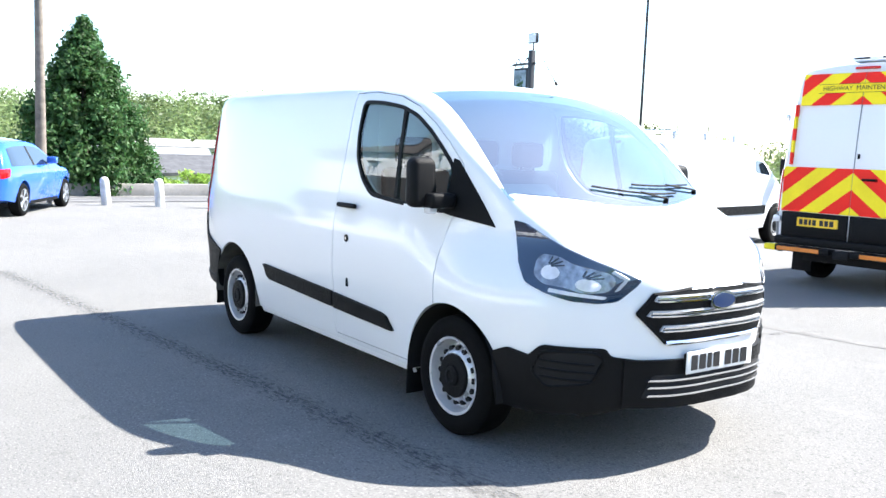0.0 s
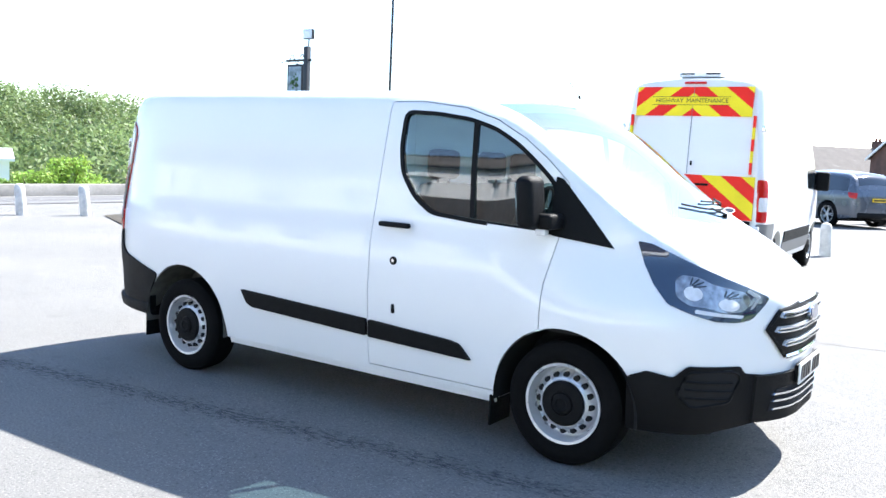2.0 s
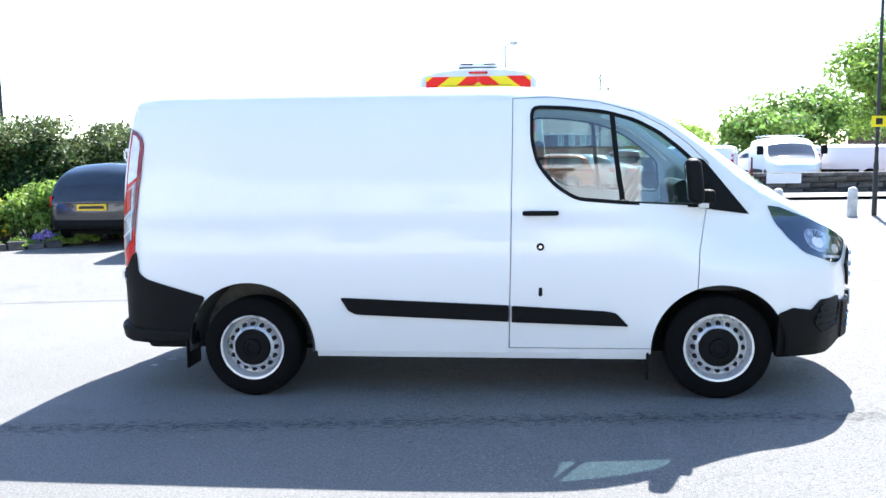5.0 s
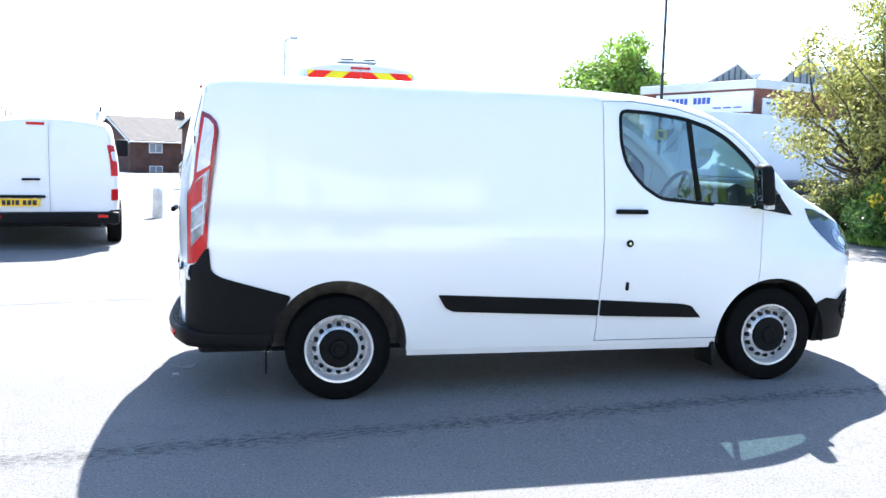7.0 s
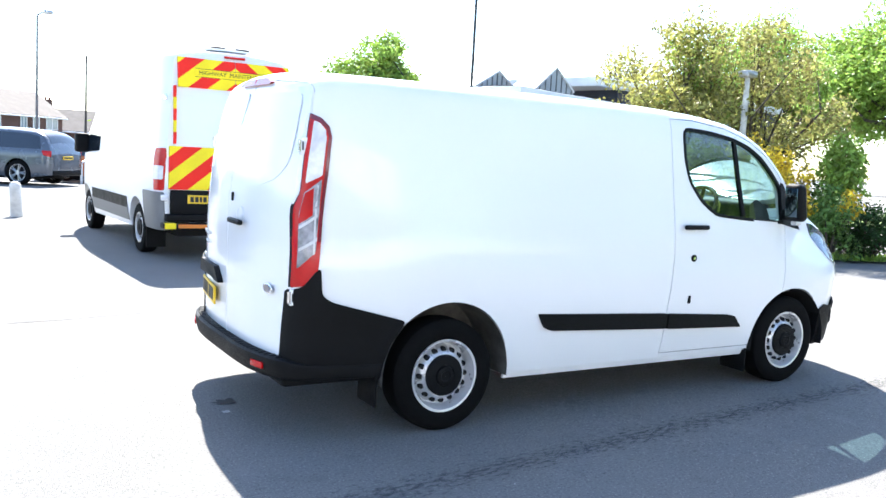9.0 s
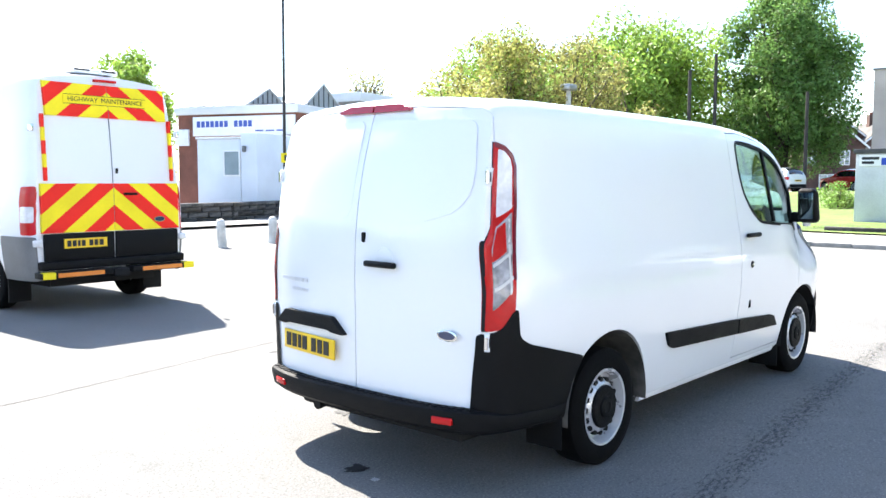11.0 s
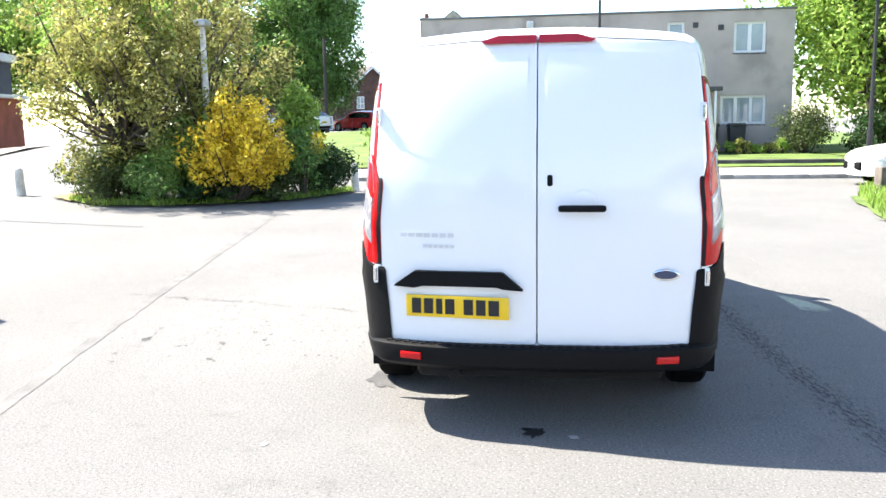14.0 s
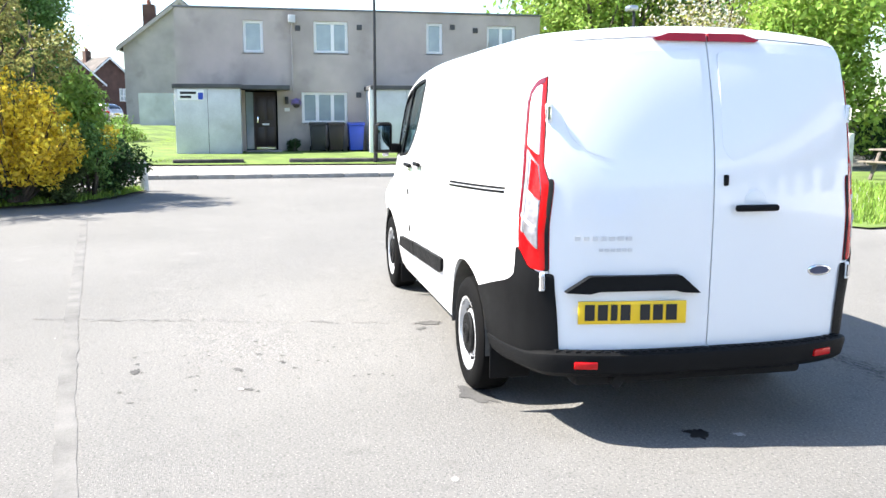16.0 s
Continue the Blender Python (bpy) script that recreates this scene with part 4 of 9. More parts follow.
        part("wiper_pivot", cyl(bmesh.new(), on(base_x(pivot) - 0.03, pivot, -0.02), on(base_x(pivot) - 0.03, pivot, 0.014), 0.013, n=10), M["black_trim"], w)
    bm = bmesh.new()
    rows = []
    for y in np.linspace(-0.70, 0.70, 17):
        rows.append([bm.verts.new((base_x(y) + dx, y, VAN.top(base_x(y) + dx, y) - dz)) for dx, dz in ((-0.03, 0.010), (0.0, 0.016), (0.014, 0.024), (0.014, 0.06))])
    for a, b in zip(rows, rows[1:]):
        for j in range(3):
            bm.faces.new((a[j], a[j + 1], b[j + 1], b[j]))
    part("scuttle_panel", bm, M["black_trim"], van)
    # grille, badge, plate and lower bumper on the nose
    grille = thing("grille", "", "")
    grille.parent = van
    hexa = [(-0.505, 0.80), (-0.43, 0.893), (-0.2, 0.915), (0.2, 0.915), (0.43, 0.893), (0.505, 0.80), (0.36, 0.655), (-0.36, 0.655)]
    part("grille_back", VAN.nose_patch(rounded(hexa, 0.03), 0.008, 0.06, 0.04), M["black_trim"], grille)
    for z, w in ((0.872, 0.435), (0.80, 0.465), (0.727, 0.40)):
        bar = part("grille_bar", VAN.nose_patch(rounded([(-w, z - 0.012), (-w * 0.96, z + 0.016), (w * 0.96, z + 0.016), (w, z - 0.012)], 0.006), 0.018, 0.015, 0.04), M["silver"], grille, "silver grille bar")
        for dz in (-0.012, 0.005):
            part("bar_ridge", VAN.nose_patch([(-w * 0.97, z + dz - 0.003), (-w * 0.96, z + dz + 0.004), (w * 0.96, z + dz + 0.004), (w * 0.97, z + dz - 0.003)], 0.025, 0.01, 0.04), M["chrome"], bar)
        part("bar_groove", VAN.nose_patch([(-w * 0.97, z - 0.006), (-w * 0.97, z - 0.002), (w * 0.97, z - 0.002), (w * 0.97, z - 0.006)], 0.020, 0.004, 0.04), M["gap"], bar)
    for a, b in zip(hexa, hexa[1:] + hexa[:1]):
        n = 6
        pts = [(a[0] + (b[0] - a[0]) * i / n, a[1] + (b[1] - a[1]) * i / n) for i in range(n + 1)]
        low, high = a[1] < 0.7 and b[1] < 0.7, a[1] > 0.9 and b[1] > 0.9
        part("grille_edge", tube(bmesh.new(), [(VAN.nose(*p) + 0.004, *p) for p in pts], 0.013 if low else 0.008, 6), M["chrome"] if low or high else M["black_trim"], grille)
    oval = lambda cy, cz, a, b: [(cy + a * math.cos(t), cz + b * math.sin(t)) for t in np.linspace(0, 2 * math.pi, 25)[:-1]]
    part("badge", VAN.nose_patch(oval(0, 0.85, 0.10, 0.046), 0.034, 0.03, 0.04), M["chrome"], grille, "oval badge")
    part("badge_face", VAN.nose_patch(oval(0, 0.85, 0.086, 0.036), 0.037, 0.02, 0.04), M["badge_blue"], grille)
    # lower bumper: a black band wrapped round the nose
    for s in (-1, 1):
        low = rounded([(3.27, 0.287), (3.275, 0.56), (3.36, 0.595), (3.48, 0.575), (3.54, 0.635), (3.72, 0.625), (3.735, 0.585), (3.80, 0.572), (3.80, 0.335), (3.6, 0.292)], 0.012)
        part("front_bumper_corner", VAN.side_patch(low, s, 0.016, 0.05, 0.03), M["black_trim"], van)
        fog = rounded([(3.50, 0.50), (3.545, 0.605), (3.70, 0.605), (3.725, 0.575), (3.69, 0.45), (3.56, 0.43)], 0.02)
        cover = part("fog_lamp_cover", VAN.side_patch(fog, s, 0.019, 0.02, 0.04), M["under"], van)
        def flank(x, z, d):
            return VAN.shear(x, s * (VAN.half(x, z) + d), z)
        part("cover_rim", tube(bmesh.new(), [flank(x, z, 0.018) for x, z in fog + fog[:1]], 0.009, 6), M["black_trim"], cover)
        for z in (0.475, 0.515, 0.555):
            part("cover_slat", tube(bmesh.new(), [flank(x, z - 0.12 * (x - 3.6), 0.02) for x in np.linspace(3.535, 3.70, 5)], 0.007, 6), M["black_trim"], cover)
    part("front_bumper", VAN.nose_patch([(-0.54, 0.335), (-0.545, 0.572), (0.545, 0.572), (0.54, 0.335)], 0.016, 0.07, 0.04), M["black_trim"], van)
    part("lower_grille", VAN.nose_patch(rounded([(-0.47, 0.385), (-0.42, 0.50), (0.42, 0.50), (0.47, 0.385)], 0.02), 0.019, 0.02, 0.05), M["gap"], van)
    for z in (0.475, 0.44, 0.40):
        part("lower_grille_bar", VAN.nose_patch([(-0.45, z - 0.005), (-0.44, z + 0.005), (0.44, z + 0.005), (0.45, z - 0.005)], 0.030, 0.015, 0.05), M["chrome"], van)
    bm = bmesh.new()
    box(bm, 3.895, 3.915, -0.255, 0.255, 0.51, 0.60, 0.004)
    part("plate_plinth", bm, M["black_trim"], van)
    bm = bmesh.new()
    box(bm, 3.915, 3.924, -0.26, 0.26, 0.50, 0.611, 0.004)
    plate = part("number_plate", bm, M["plate_w"], van, "white front number plate")
    for gap in PLATE_BARS:
        part("plate_bar", bars(bmesh.new(), -0.26, 0.26, 0.518, 0.593, 3.927, [gap], 0.004, "x"), M["ink"], plate)
    # rear: bumper step, plate, garnish, handle, lamps
    def rear_x(y, z):
        return VAN.shear(-0.888 - 0.008 * (1 - min(1, abs(y) / 0.8) ** 2), y, z)[0]
    def bumper_x(y):
        return -1.035 + 0.115 * (abs(y) / 0.80) ** 3.4
    half_path = [(bumper_x(y), y) for y in np.linspace(0, 0.76, 14)] + [(-0.922, 0.785), (-0.897, 0.815), (-0.865, 0.842), (-0.82, 0.866), (-0.75, 0.892), (-0.65, 0.919), (-0.5, 0.943), (-0.41, 0.951)]
    path = [(x, -y) for x, y in half_path[:0:-1]] + half_path
    bm = bmesh.new()
    ring = []
    for i, (x, y) in enumerate(path):
        a, b = Vector(path[max(i - 1, 0)]), Vector(path[min(i + 1, len(path) - 1)])
        d = (b - a).normalized()
        n = Vector((-d.y, d.x))
        if n.dot(Vector((x - 0.2, y))) < 0:
            n = -n
        k = step(0.78, 0.90, abs(y))
        prof = [(-0.11, 0.448 - 0.02 * k), (-0.008 - 0.004 * k, 0.452 - 0.02 * k), (0.010, 0.442 - 0.02 * k), (0.014, 0.42 - 0.01 * k), (0.0, 0.352), (-0.03, 0.328), (-0.14, 0.328)]
        ring.append([bm.verts.new((x + n.x * (o - 0.016 * k), y + n.y * (o - 0.016 * k), z)) for o, z in prof])
    for a, b in zip(ring, ring[1:]):
        for j in range(6):
            bm.faces.new((a[j], a[j + 1], b[j + 1], b[j]))
    bm.faces.new(ring[0]); bm.faces.new(ring[-1])
    bumper = part("rear_bumper", bm, M["black_trim"], van)
    for i in range(34):
        y = -0.74 + 1.48 * i / 33
        bm = bmesh.new()
        x = bumper_x(y)
        box(bm, x + 0.008, x + 0.045, y - 0.014, y + 0.014, 0.446, 0.458, 0.002, 1)
        part("step_rib", bm, M["black_trim"], bumper)
    for s in (-1, 1):
        bm = bmesh.new()
        x = bumper_x(0.62)
        box(bm, x - 0.018, x + 0.02, -0.056, 0.056, 0.376, 0.412, 0.006)
        bm.transform(pose(0, s * 0.62, 0) @ Matrix.Translation((x, 0, 0)) @ pose(0, 0, 0, 0, 0, -s * 14.5) @ Matrix.Translation((-x, 0, 0)))
        part("rear_reflector", bm, M["lens_red"], bumper, "red rear reflector")
    bm = bmesh.new()
    box(bm, -0.014, -0.003, 0.13, 0.65, 0.582, 0.692, 0.003)
    plate_turn = Matrix.Translation((rear_x(0.43, 0.64), 0.39, 0)) @ pose(0, 0, 0, 0, 0, -8) @ Matrix.Translation((0, -0.39, 0))
    bm.transform(plate_turn)
    plate = part("number_plate", bm, M["plate_y"], rear_l, "yellow rear number plate")
    plate.matrix_basis = pose(0, 0, 0)
    for gap in PLATE_BARS:
        part("plate_bar", bars(bmesh.new(), 0.65, 0.13, 0.600, 0.676, -0.0135, [gap], 0.004, "x"), M["ink"], plate, "", plate_turn)
    bm = bmesh.new()
    prism(bm, rounded([(0.715, 0.735), (0.60, 0.815), (0.165, 0.815), (0.06, 0.725), (0.165, 0.732), (0.19, 0.742), (0.56, 0.742), (0.60, 0.73)], 0.012), "x", 0.0, 1.0)
    for v in bm.verts:
        v.co.x = rear_x(v.co.y, v.co.z) - (0.034 if v.co.x < 0.5 else -0.02)
    part("plate_garnish", bm, M["black_trim"], rear_l)
    bm = bmesh.new()
    box(bm, rear_x(-0.2, 1.12) - 0.045, rear_x(-0.2, 1.12) - 0.015, -0.325, -0.10, 1.108, 1.140, 0.013, 3)
    part("door_handle", bm, M["black_trim"], rear_r, "black pull handle")
    bm = bmesh.new()
    lathe(bm, [(0.062, 0.003), (0.058, -0.001), (0.03, -0.004), (0.001, -0.004)], "x", (rear_x(-0.2, 1.15) + 0.0, -0.215, 1.15), 24)
    part("handle_recess", bm, M["paint"], rear_r)
    bm = bmesh.new()
    box(bm, rear_x(-0.06, 1.255) - 0.01, rear_x(-0.06, 1.255) + 0.01, -0.074, -0.048, 1.228, 1.282, 0.008)
    part("door_lock", bm, M["black_trim"], rear_r)
    bm = bmesh.new()
    x = rear_x(-0.61, 0.80) - 0.002
    lathe(bm, [(1.0, 0.002), (1.0, -0.006), (0.9, -0.008), (0.001, -0.008)], "x", (0, 0, 0), 28)
    for v in bm.verts:
        v.co = Vector((v.co.x + x, -0.61 + v.co.y * 0.066, 0.80 + v.co.z * 0.027))
    badge = part("badge", bm, M["chrome"], rear_r, "oval badge")
    bm = bmesh.new()
    lathe(bm, [(1.0, -0.008), (0.95, -0.0105), (0.001, -0.0105)], "x", (0, 0, 0), 28)
    for v in bm.verts:
        v.co = Vector((v.co.x + x, -0.61 + v.co.y * 0.054, 0.80 + v.co.z * 0.020))
    part("badge_face", bm, M["badge_blue"], badge)
    for i in range(7):
        part("model_bar", bars(bmesh.new(), 0.675, 0.395, 0.980, 1.0, rear_x(0.675 - 0.28 * (i + 0.5) / 7, 0.99) - 0.001, [(i / 7 + 0.012, (i + 1) / 7 - 0.03)], 0.003, "x"), M["grey_badge"], rear_l)
    for i in range(6):
        part("model_bar", bars(bmesh.new(), 0.56, 0.395, 0.928, 0.943, rear_x(0.56 - 0.165 * (i + 0.5) / 6, 0.935) - 0.001, [(i / 6 + 0.012, (i + 1) / 6 - 0.035)], 0.003, "x"), M["grey_badge"], rear_l)
    for s, d in ((1, rear_l), (-1, rear_r)):
        bm = bmesh.new()
        pts = [(s * 0.006, 1.905), (s * 0.006, 1.944), (s * 0.19, 1.944), (s * 0.272, 1.917), (s * 0.255, 1.905)]
        prism(bm, pts, "x", 0.0, 1.0)
        for v in bm.verts:
            v.co.x = VAN.shear(-0.885, v.co.y, v.co.z)[0] - 0.022 if v.co.x < 0.5 else -0.75
        part("high_brake_lamp", bm, M["lens_deep"], d, "red high-level brake lamp")
        blank = rounded([(0.045, 1.40), (0.045, 1.865), (0.685, 1.842), (0.715, 1.60), (0.705, 1.48), (0.62, 1.39), (0.45, 1.345), (0.25, 1.335), (0.10, 1.34)], 0.05, 4)
        outer = VAN._patch([(s * y, z) for y, z in blank], lambda y, z, e: (rear_x(y, z) - e, y, z), 0.0007, 0.004, 0.06)
        part("pressed_panel", outer, M["paint"], d)
    # tow eye, exhaust
    bm = bmesh.new()
    cyl(bm, (-0.9, 0.42, 0.27), (-0.5, 0.42, 0.3), 0.03, n=12)
    part("exhaust", bm, M["under"], van)
    bm = bmesh.new()
    cyl(bm, (2.35, 0.25, 2.0), (2.23, 0.25, 2.15), 0.003, 0.002, 6)
    cyl(bm, (2.36, 0.25, 1.985), (2.35, 0.25, 2.005), 0.009, n=8)
    part("roof_aerial", bm, M["black_trim"], van)
    # cab interior
    bm = bmesh.new()
    prism(bm, rounded([(2.72, 0.68), (2.72, 1.10), (2.86, 1.19), (3.05, 1.20), (3.25, 1.16), (3.25, 0.68)], 0.05), "y", -0.80, 0.80)
    part("dashboard", bm, M["dash"], van)
    bm = bmesh.new()
    box(bm, 2.70, 2.74, -0.13, 0.13, 0.86, 1.10, 0.02)
    part("centre_console", bm, M["black_trim"], van)
    bm = bmesh.new()
    prism(bm, rounded([(2.69, 1.12), (2.67, 1.33), (2.74, 1.37), (2.86, 1.31), (2.93, 1.18), (2.93, 1.12)], 0.03), "y", -0.72, -0.16)
    part("instrument_hood", bm, M["dash"], van)
    bm = bmesh.new()
    box(bm, 2.95, 3.13, -0.28, 0.02, 1.205, 1.212, 0.002)
    part("dash_paper", bm, M["paper"], van)
    bm = bmesh.new()
    wheel_m = pose(2.43, -0.42, 1.27, 0, -62, 0)
    n, k = 36, 8
    ring = []
    for i in range(n):
        a = 2 * math.pi * i / n
        ring.append([bm.verts.new(((0.185 + 0.016 * math.cos(b)) * math.cos(a), (0.185 + 0.016 * math.cos(b)) * math.sin(a), 0.016 * math.sin(b))) for b in np.linspace(0, 2 * math.pi, k + 1)[:-1]])
    for i in range(n):
        for j in range(k):
            bm.faces.new((ring[i][j], ring[(i + 1) % n][j], ring[(i + 1) % n][(j + 1) % k], ring[i][(j + 1) % k]))
    for a in (0.0, math.pi, -math.pi / 2):
        cyl(bm, (0, 0, -0.03), (0.18 * math.cos(a), 0.18 * math.sin(a), 0), 0.022, 0.014, 8)
    cyl(bm, (0, 0, -0.06), (0, 0, 0.005), 0.07, 0.06, 18)
    bm.transform(wheel_m)
    part("steering_wheel", bm, M["dash"], van)
    for y0, y1 in ((-0.74, -0.24), (-0.16, 0.74)):
        bm = bmesh.new()
        box(bm, 1.98, 2.45, y0, y1, 0.66, 0.86, 0.05, 3)
        part("seat_cushion", bm, M["seat"], van)
        bm = bmesh.new()
        box(bm, 1.86, 1.99, y0, y1, 0.80, 1.42, 0.05, 3)
        for v in bm.verts:
            v.co.x -= 0.10 * (v.co.z - 0.8)
        part("seat_back", bm, M["seat"], van)
        for yc in ([(y0 + y1) / 2] if y0 < -0.5 else [0.08, 0.5]):
            bm = bmesh.new()
            box(bm, 1.78, 1.88, yc - 0.13, yc + 0.13, 1.44, 1.62, 0.04, 3)
            cyl(bm, (1.83, yc - 0.06, 1.35), (1.83, yc - 0.06, 1.46), 0.008, n=6)
            cyl(bm, (1.83, yc + 0.06, 1.35), (1.83, yc + 0.06, 1.46), 0.008, n=6)
            part("headrest", bm, M["seat"], van)
    bm = bmesh.new()
    box(bm, 1.745, 1.76, -0.80, 0.80, 0.63, 1.82, 0.003)
    part("bulkhead", bm, M["bulkhead"], van)
    return van


panel_van()

# ---- ground ----
def build_ground():
    bm = bmesh.new()
    def steps(marks):
        out = []
        for a, b, d in marks:
            out += list(np.arange(a, b, d))
        return out + [marks[-1][1]]
    xs = steps([(-1500, -300, 200), (-300, -80, 20), (-80, -10, 2), (-10, -0.4, 2), (-0.4, 7.2, 0.4), (7.2, 18, 2), (18, 26, 0.4), (26, 90, 8), (90, 300, 70), (300, 1500, 300)])
    ys = steps([(-1500, -300, 300), (-300, -60, 40), (-60, -4, 2), (-4, 4, 0.4), (4, 60, 2), (60, 120, 12), (120, 300, 60), (300, 1500, 300)])
    grid = [[bm.verts.new((x, y, ground_z(x, y))) for y in ys] for x in xs]
    for a, b in zip(grid, grid[1:]):
        for j in range(len(ys) - 1):
            bm.faces.new((a[j], b[j], b[j + 1], a[j + 1]))
    return solid("ground", bm, M["asphalt"], "sun-bleached grey asphalt car park with faint stains", "ground", smooth=60)


build_ground()


def sheet(name, pts, material, label, category, lift=0.006, cell=1.2, rough_edge=0.0, kind="structure", seed=1):
    """A thin surface that lies on the ground, following its slope."""
    rng = np.random.default_rng(seed)
    bm = bmesh.new()
    bm.faces.new([bm.verts.new((*p, 0)) for p in pts])
    for axis in (0, 1):
        lo, hi = min(p[axis] for p in pts), max(p[axis] for p in pts)
        k = int((hi - lo) / cell)
        for i in range(1, k + 1):
            co, no = [0, 0, 0], [0, 0, 0]
            co[axis], no[axis] = lo + (hi - lo) * i / (k + 1), 1
            bmesh.ops.bisect_plane(bm, geom=bm.verts[:] + bm.edges[:] + bm.faces[:], plane_co=co, plane_no=no)
    edge = {v for e in bm.edges if e.is_boundary for v in e.verts}
    for v in bm.verts:
        if rough_edge and v in edge:
            v.co.x += rng.normal() * rough_edge
            v.co.y += rng.normal() * rough_edge
        v.co.z = ground_z(v.co.x, v.co.y) + lift
    return solid(name, bm, material, label, category, kind)


# worn marks on the asphalt: tyre scuffs, damp tracks, an oil drip, old repairs
def blot(name, x, y, rx, ry, turn, material, label, seed, lift=0.004):
    rng = np.random.default_rng(seed)
    pts = []
    for a in np.linspace(0, 2 * math.pi, 29)[:-1]:
        k = 1 + 0.22 * rng.normal()
        u, v = rx * k * math.cos(a), ry * k * math.sin(a)
        c, s = math.cos(radians(turn)), math.sin(radians(turn))
        pts.append((x + u * c - v * s, y + u * s + v * c))
    bm = bmesh.new()
    bm.faces.new([bm.verts.new((*p, ground_z(*p) + lift)) for p in pts])
    return solid(name, bm, material, label, "stain")


M["damp"] = mat("damp_track", (0.108, 0.106, 0.104), rough=0.8, var=0.2, scale=3, fine=60, bump=0.6, bscale=150, spec=0.3)
M["scuff"] = mat("tyre_scuff", (0.170, 0.167, 0.161), rough=0.88, var=0.16, scale=3, fine=60, bump=0.6, bscale=150, spec=0.3)
M["oily"] = mat("old_oil_spot", (0.115, 0.113, 0.110), rough=0.85, var=0.2, scale=5, fine=60, bump=0.5, bscale=150, spec=0.3)
M["pale"] = mat("pale_speck", (0.45, 0.44, 0.42), rough=0.9, var=0.1)


def trail(name, pts, width, material, label, seed, breaks=0.25, count=60, lift=0.004, fleck=0.0):
    """A broken line of small ragged patches along a path."""
    rng = np.random.default_rng(seed)
    bm = bmesh.new()
    p = [Vector((*q, 0)) for q in pts]
    total = [0.0]
    for a, b in zip(p, p[1:]):
        total.append(total[-1] + (b - a).length)
    for i in range(count):
        if rng.random() < breaks:
            continue
        s = total[-1] * (i + rng.random()) / count
        k = max(j for j in range(len(total) - 1) if total[j] <= s)
        f = (s - total[k]) / (total[k + 1] - total[k])
        d = (p[k + 1] - p[k]).normalized()
        c = p[k].lerp(p[k + 1], f) + Vector((-d.y, d.x, 0)) * rng.normal() * width * 0.8
        rx, ry = total[-1] / count * (0.2 + 0.5 * rng.random()), width * (0.15 + 0.5 * rng.random())
        if fleck:
            rx, ry = fleck * (0.4 + rng.random()), fleck * (0.3 + 0.6 * rng.random())
        vs = []
        for a in np.linspace(0, 2 * math.pi, 10)[:-1]:
            g = 1 + 0.3 * rng.normal()
            q = c + d * rx * g * math.cos(a) + Vector((-d.y, d.x, 0)) * ry * g * math.sin(a)
            vs.append(bm.verts.new((q.x, q.y, ground_z(q.x, q.y) + lift)))
        bm.faces.new(vs)
    return tagged(part(name, bm, material, None, "", None, 0), label, "stain", kind="stuff")


def streak(name, pts, width, material, label, seed, lift=0.003):
    """One long ragged-edged band along a path."""
    rng = np.random.default_rng(seed)
    bm = bmesh.new()
    rows = []
    for (xa, ya), (xb, yb) in zip(pts, pts[1:]):
        d = math.hypot(xb - xa, yb - ya)
        n = max(2, int(d / 0.12))
        for i in range(n):
            k = i / n
            nx, ny = -(yb - ya) / d, (xb - xa) / d
            x, y = xa + (xb - xa) * k, ya + (yb - ya) * k
            w1, w2 = width * (0.5 + 0.06 * rng.normal()), width * (0.5 + 0.06 * rng.normal())
            rows.append([bm.verts.new((x + nx * w, y + ny * w, ground_z(x + nx * w, y + ny * w) + lift)) for w in (w1, -w2)])
    for a, b in zip(rows, rows[1:]):
        bm.faces.new((a[0], a[1], b[1], b[0]))
    return tagged(part(name, bm, material, None, "", None, 0), label, "stain", kind="stuff")




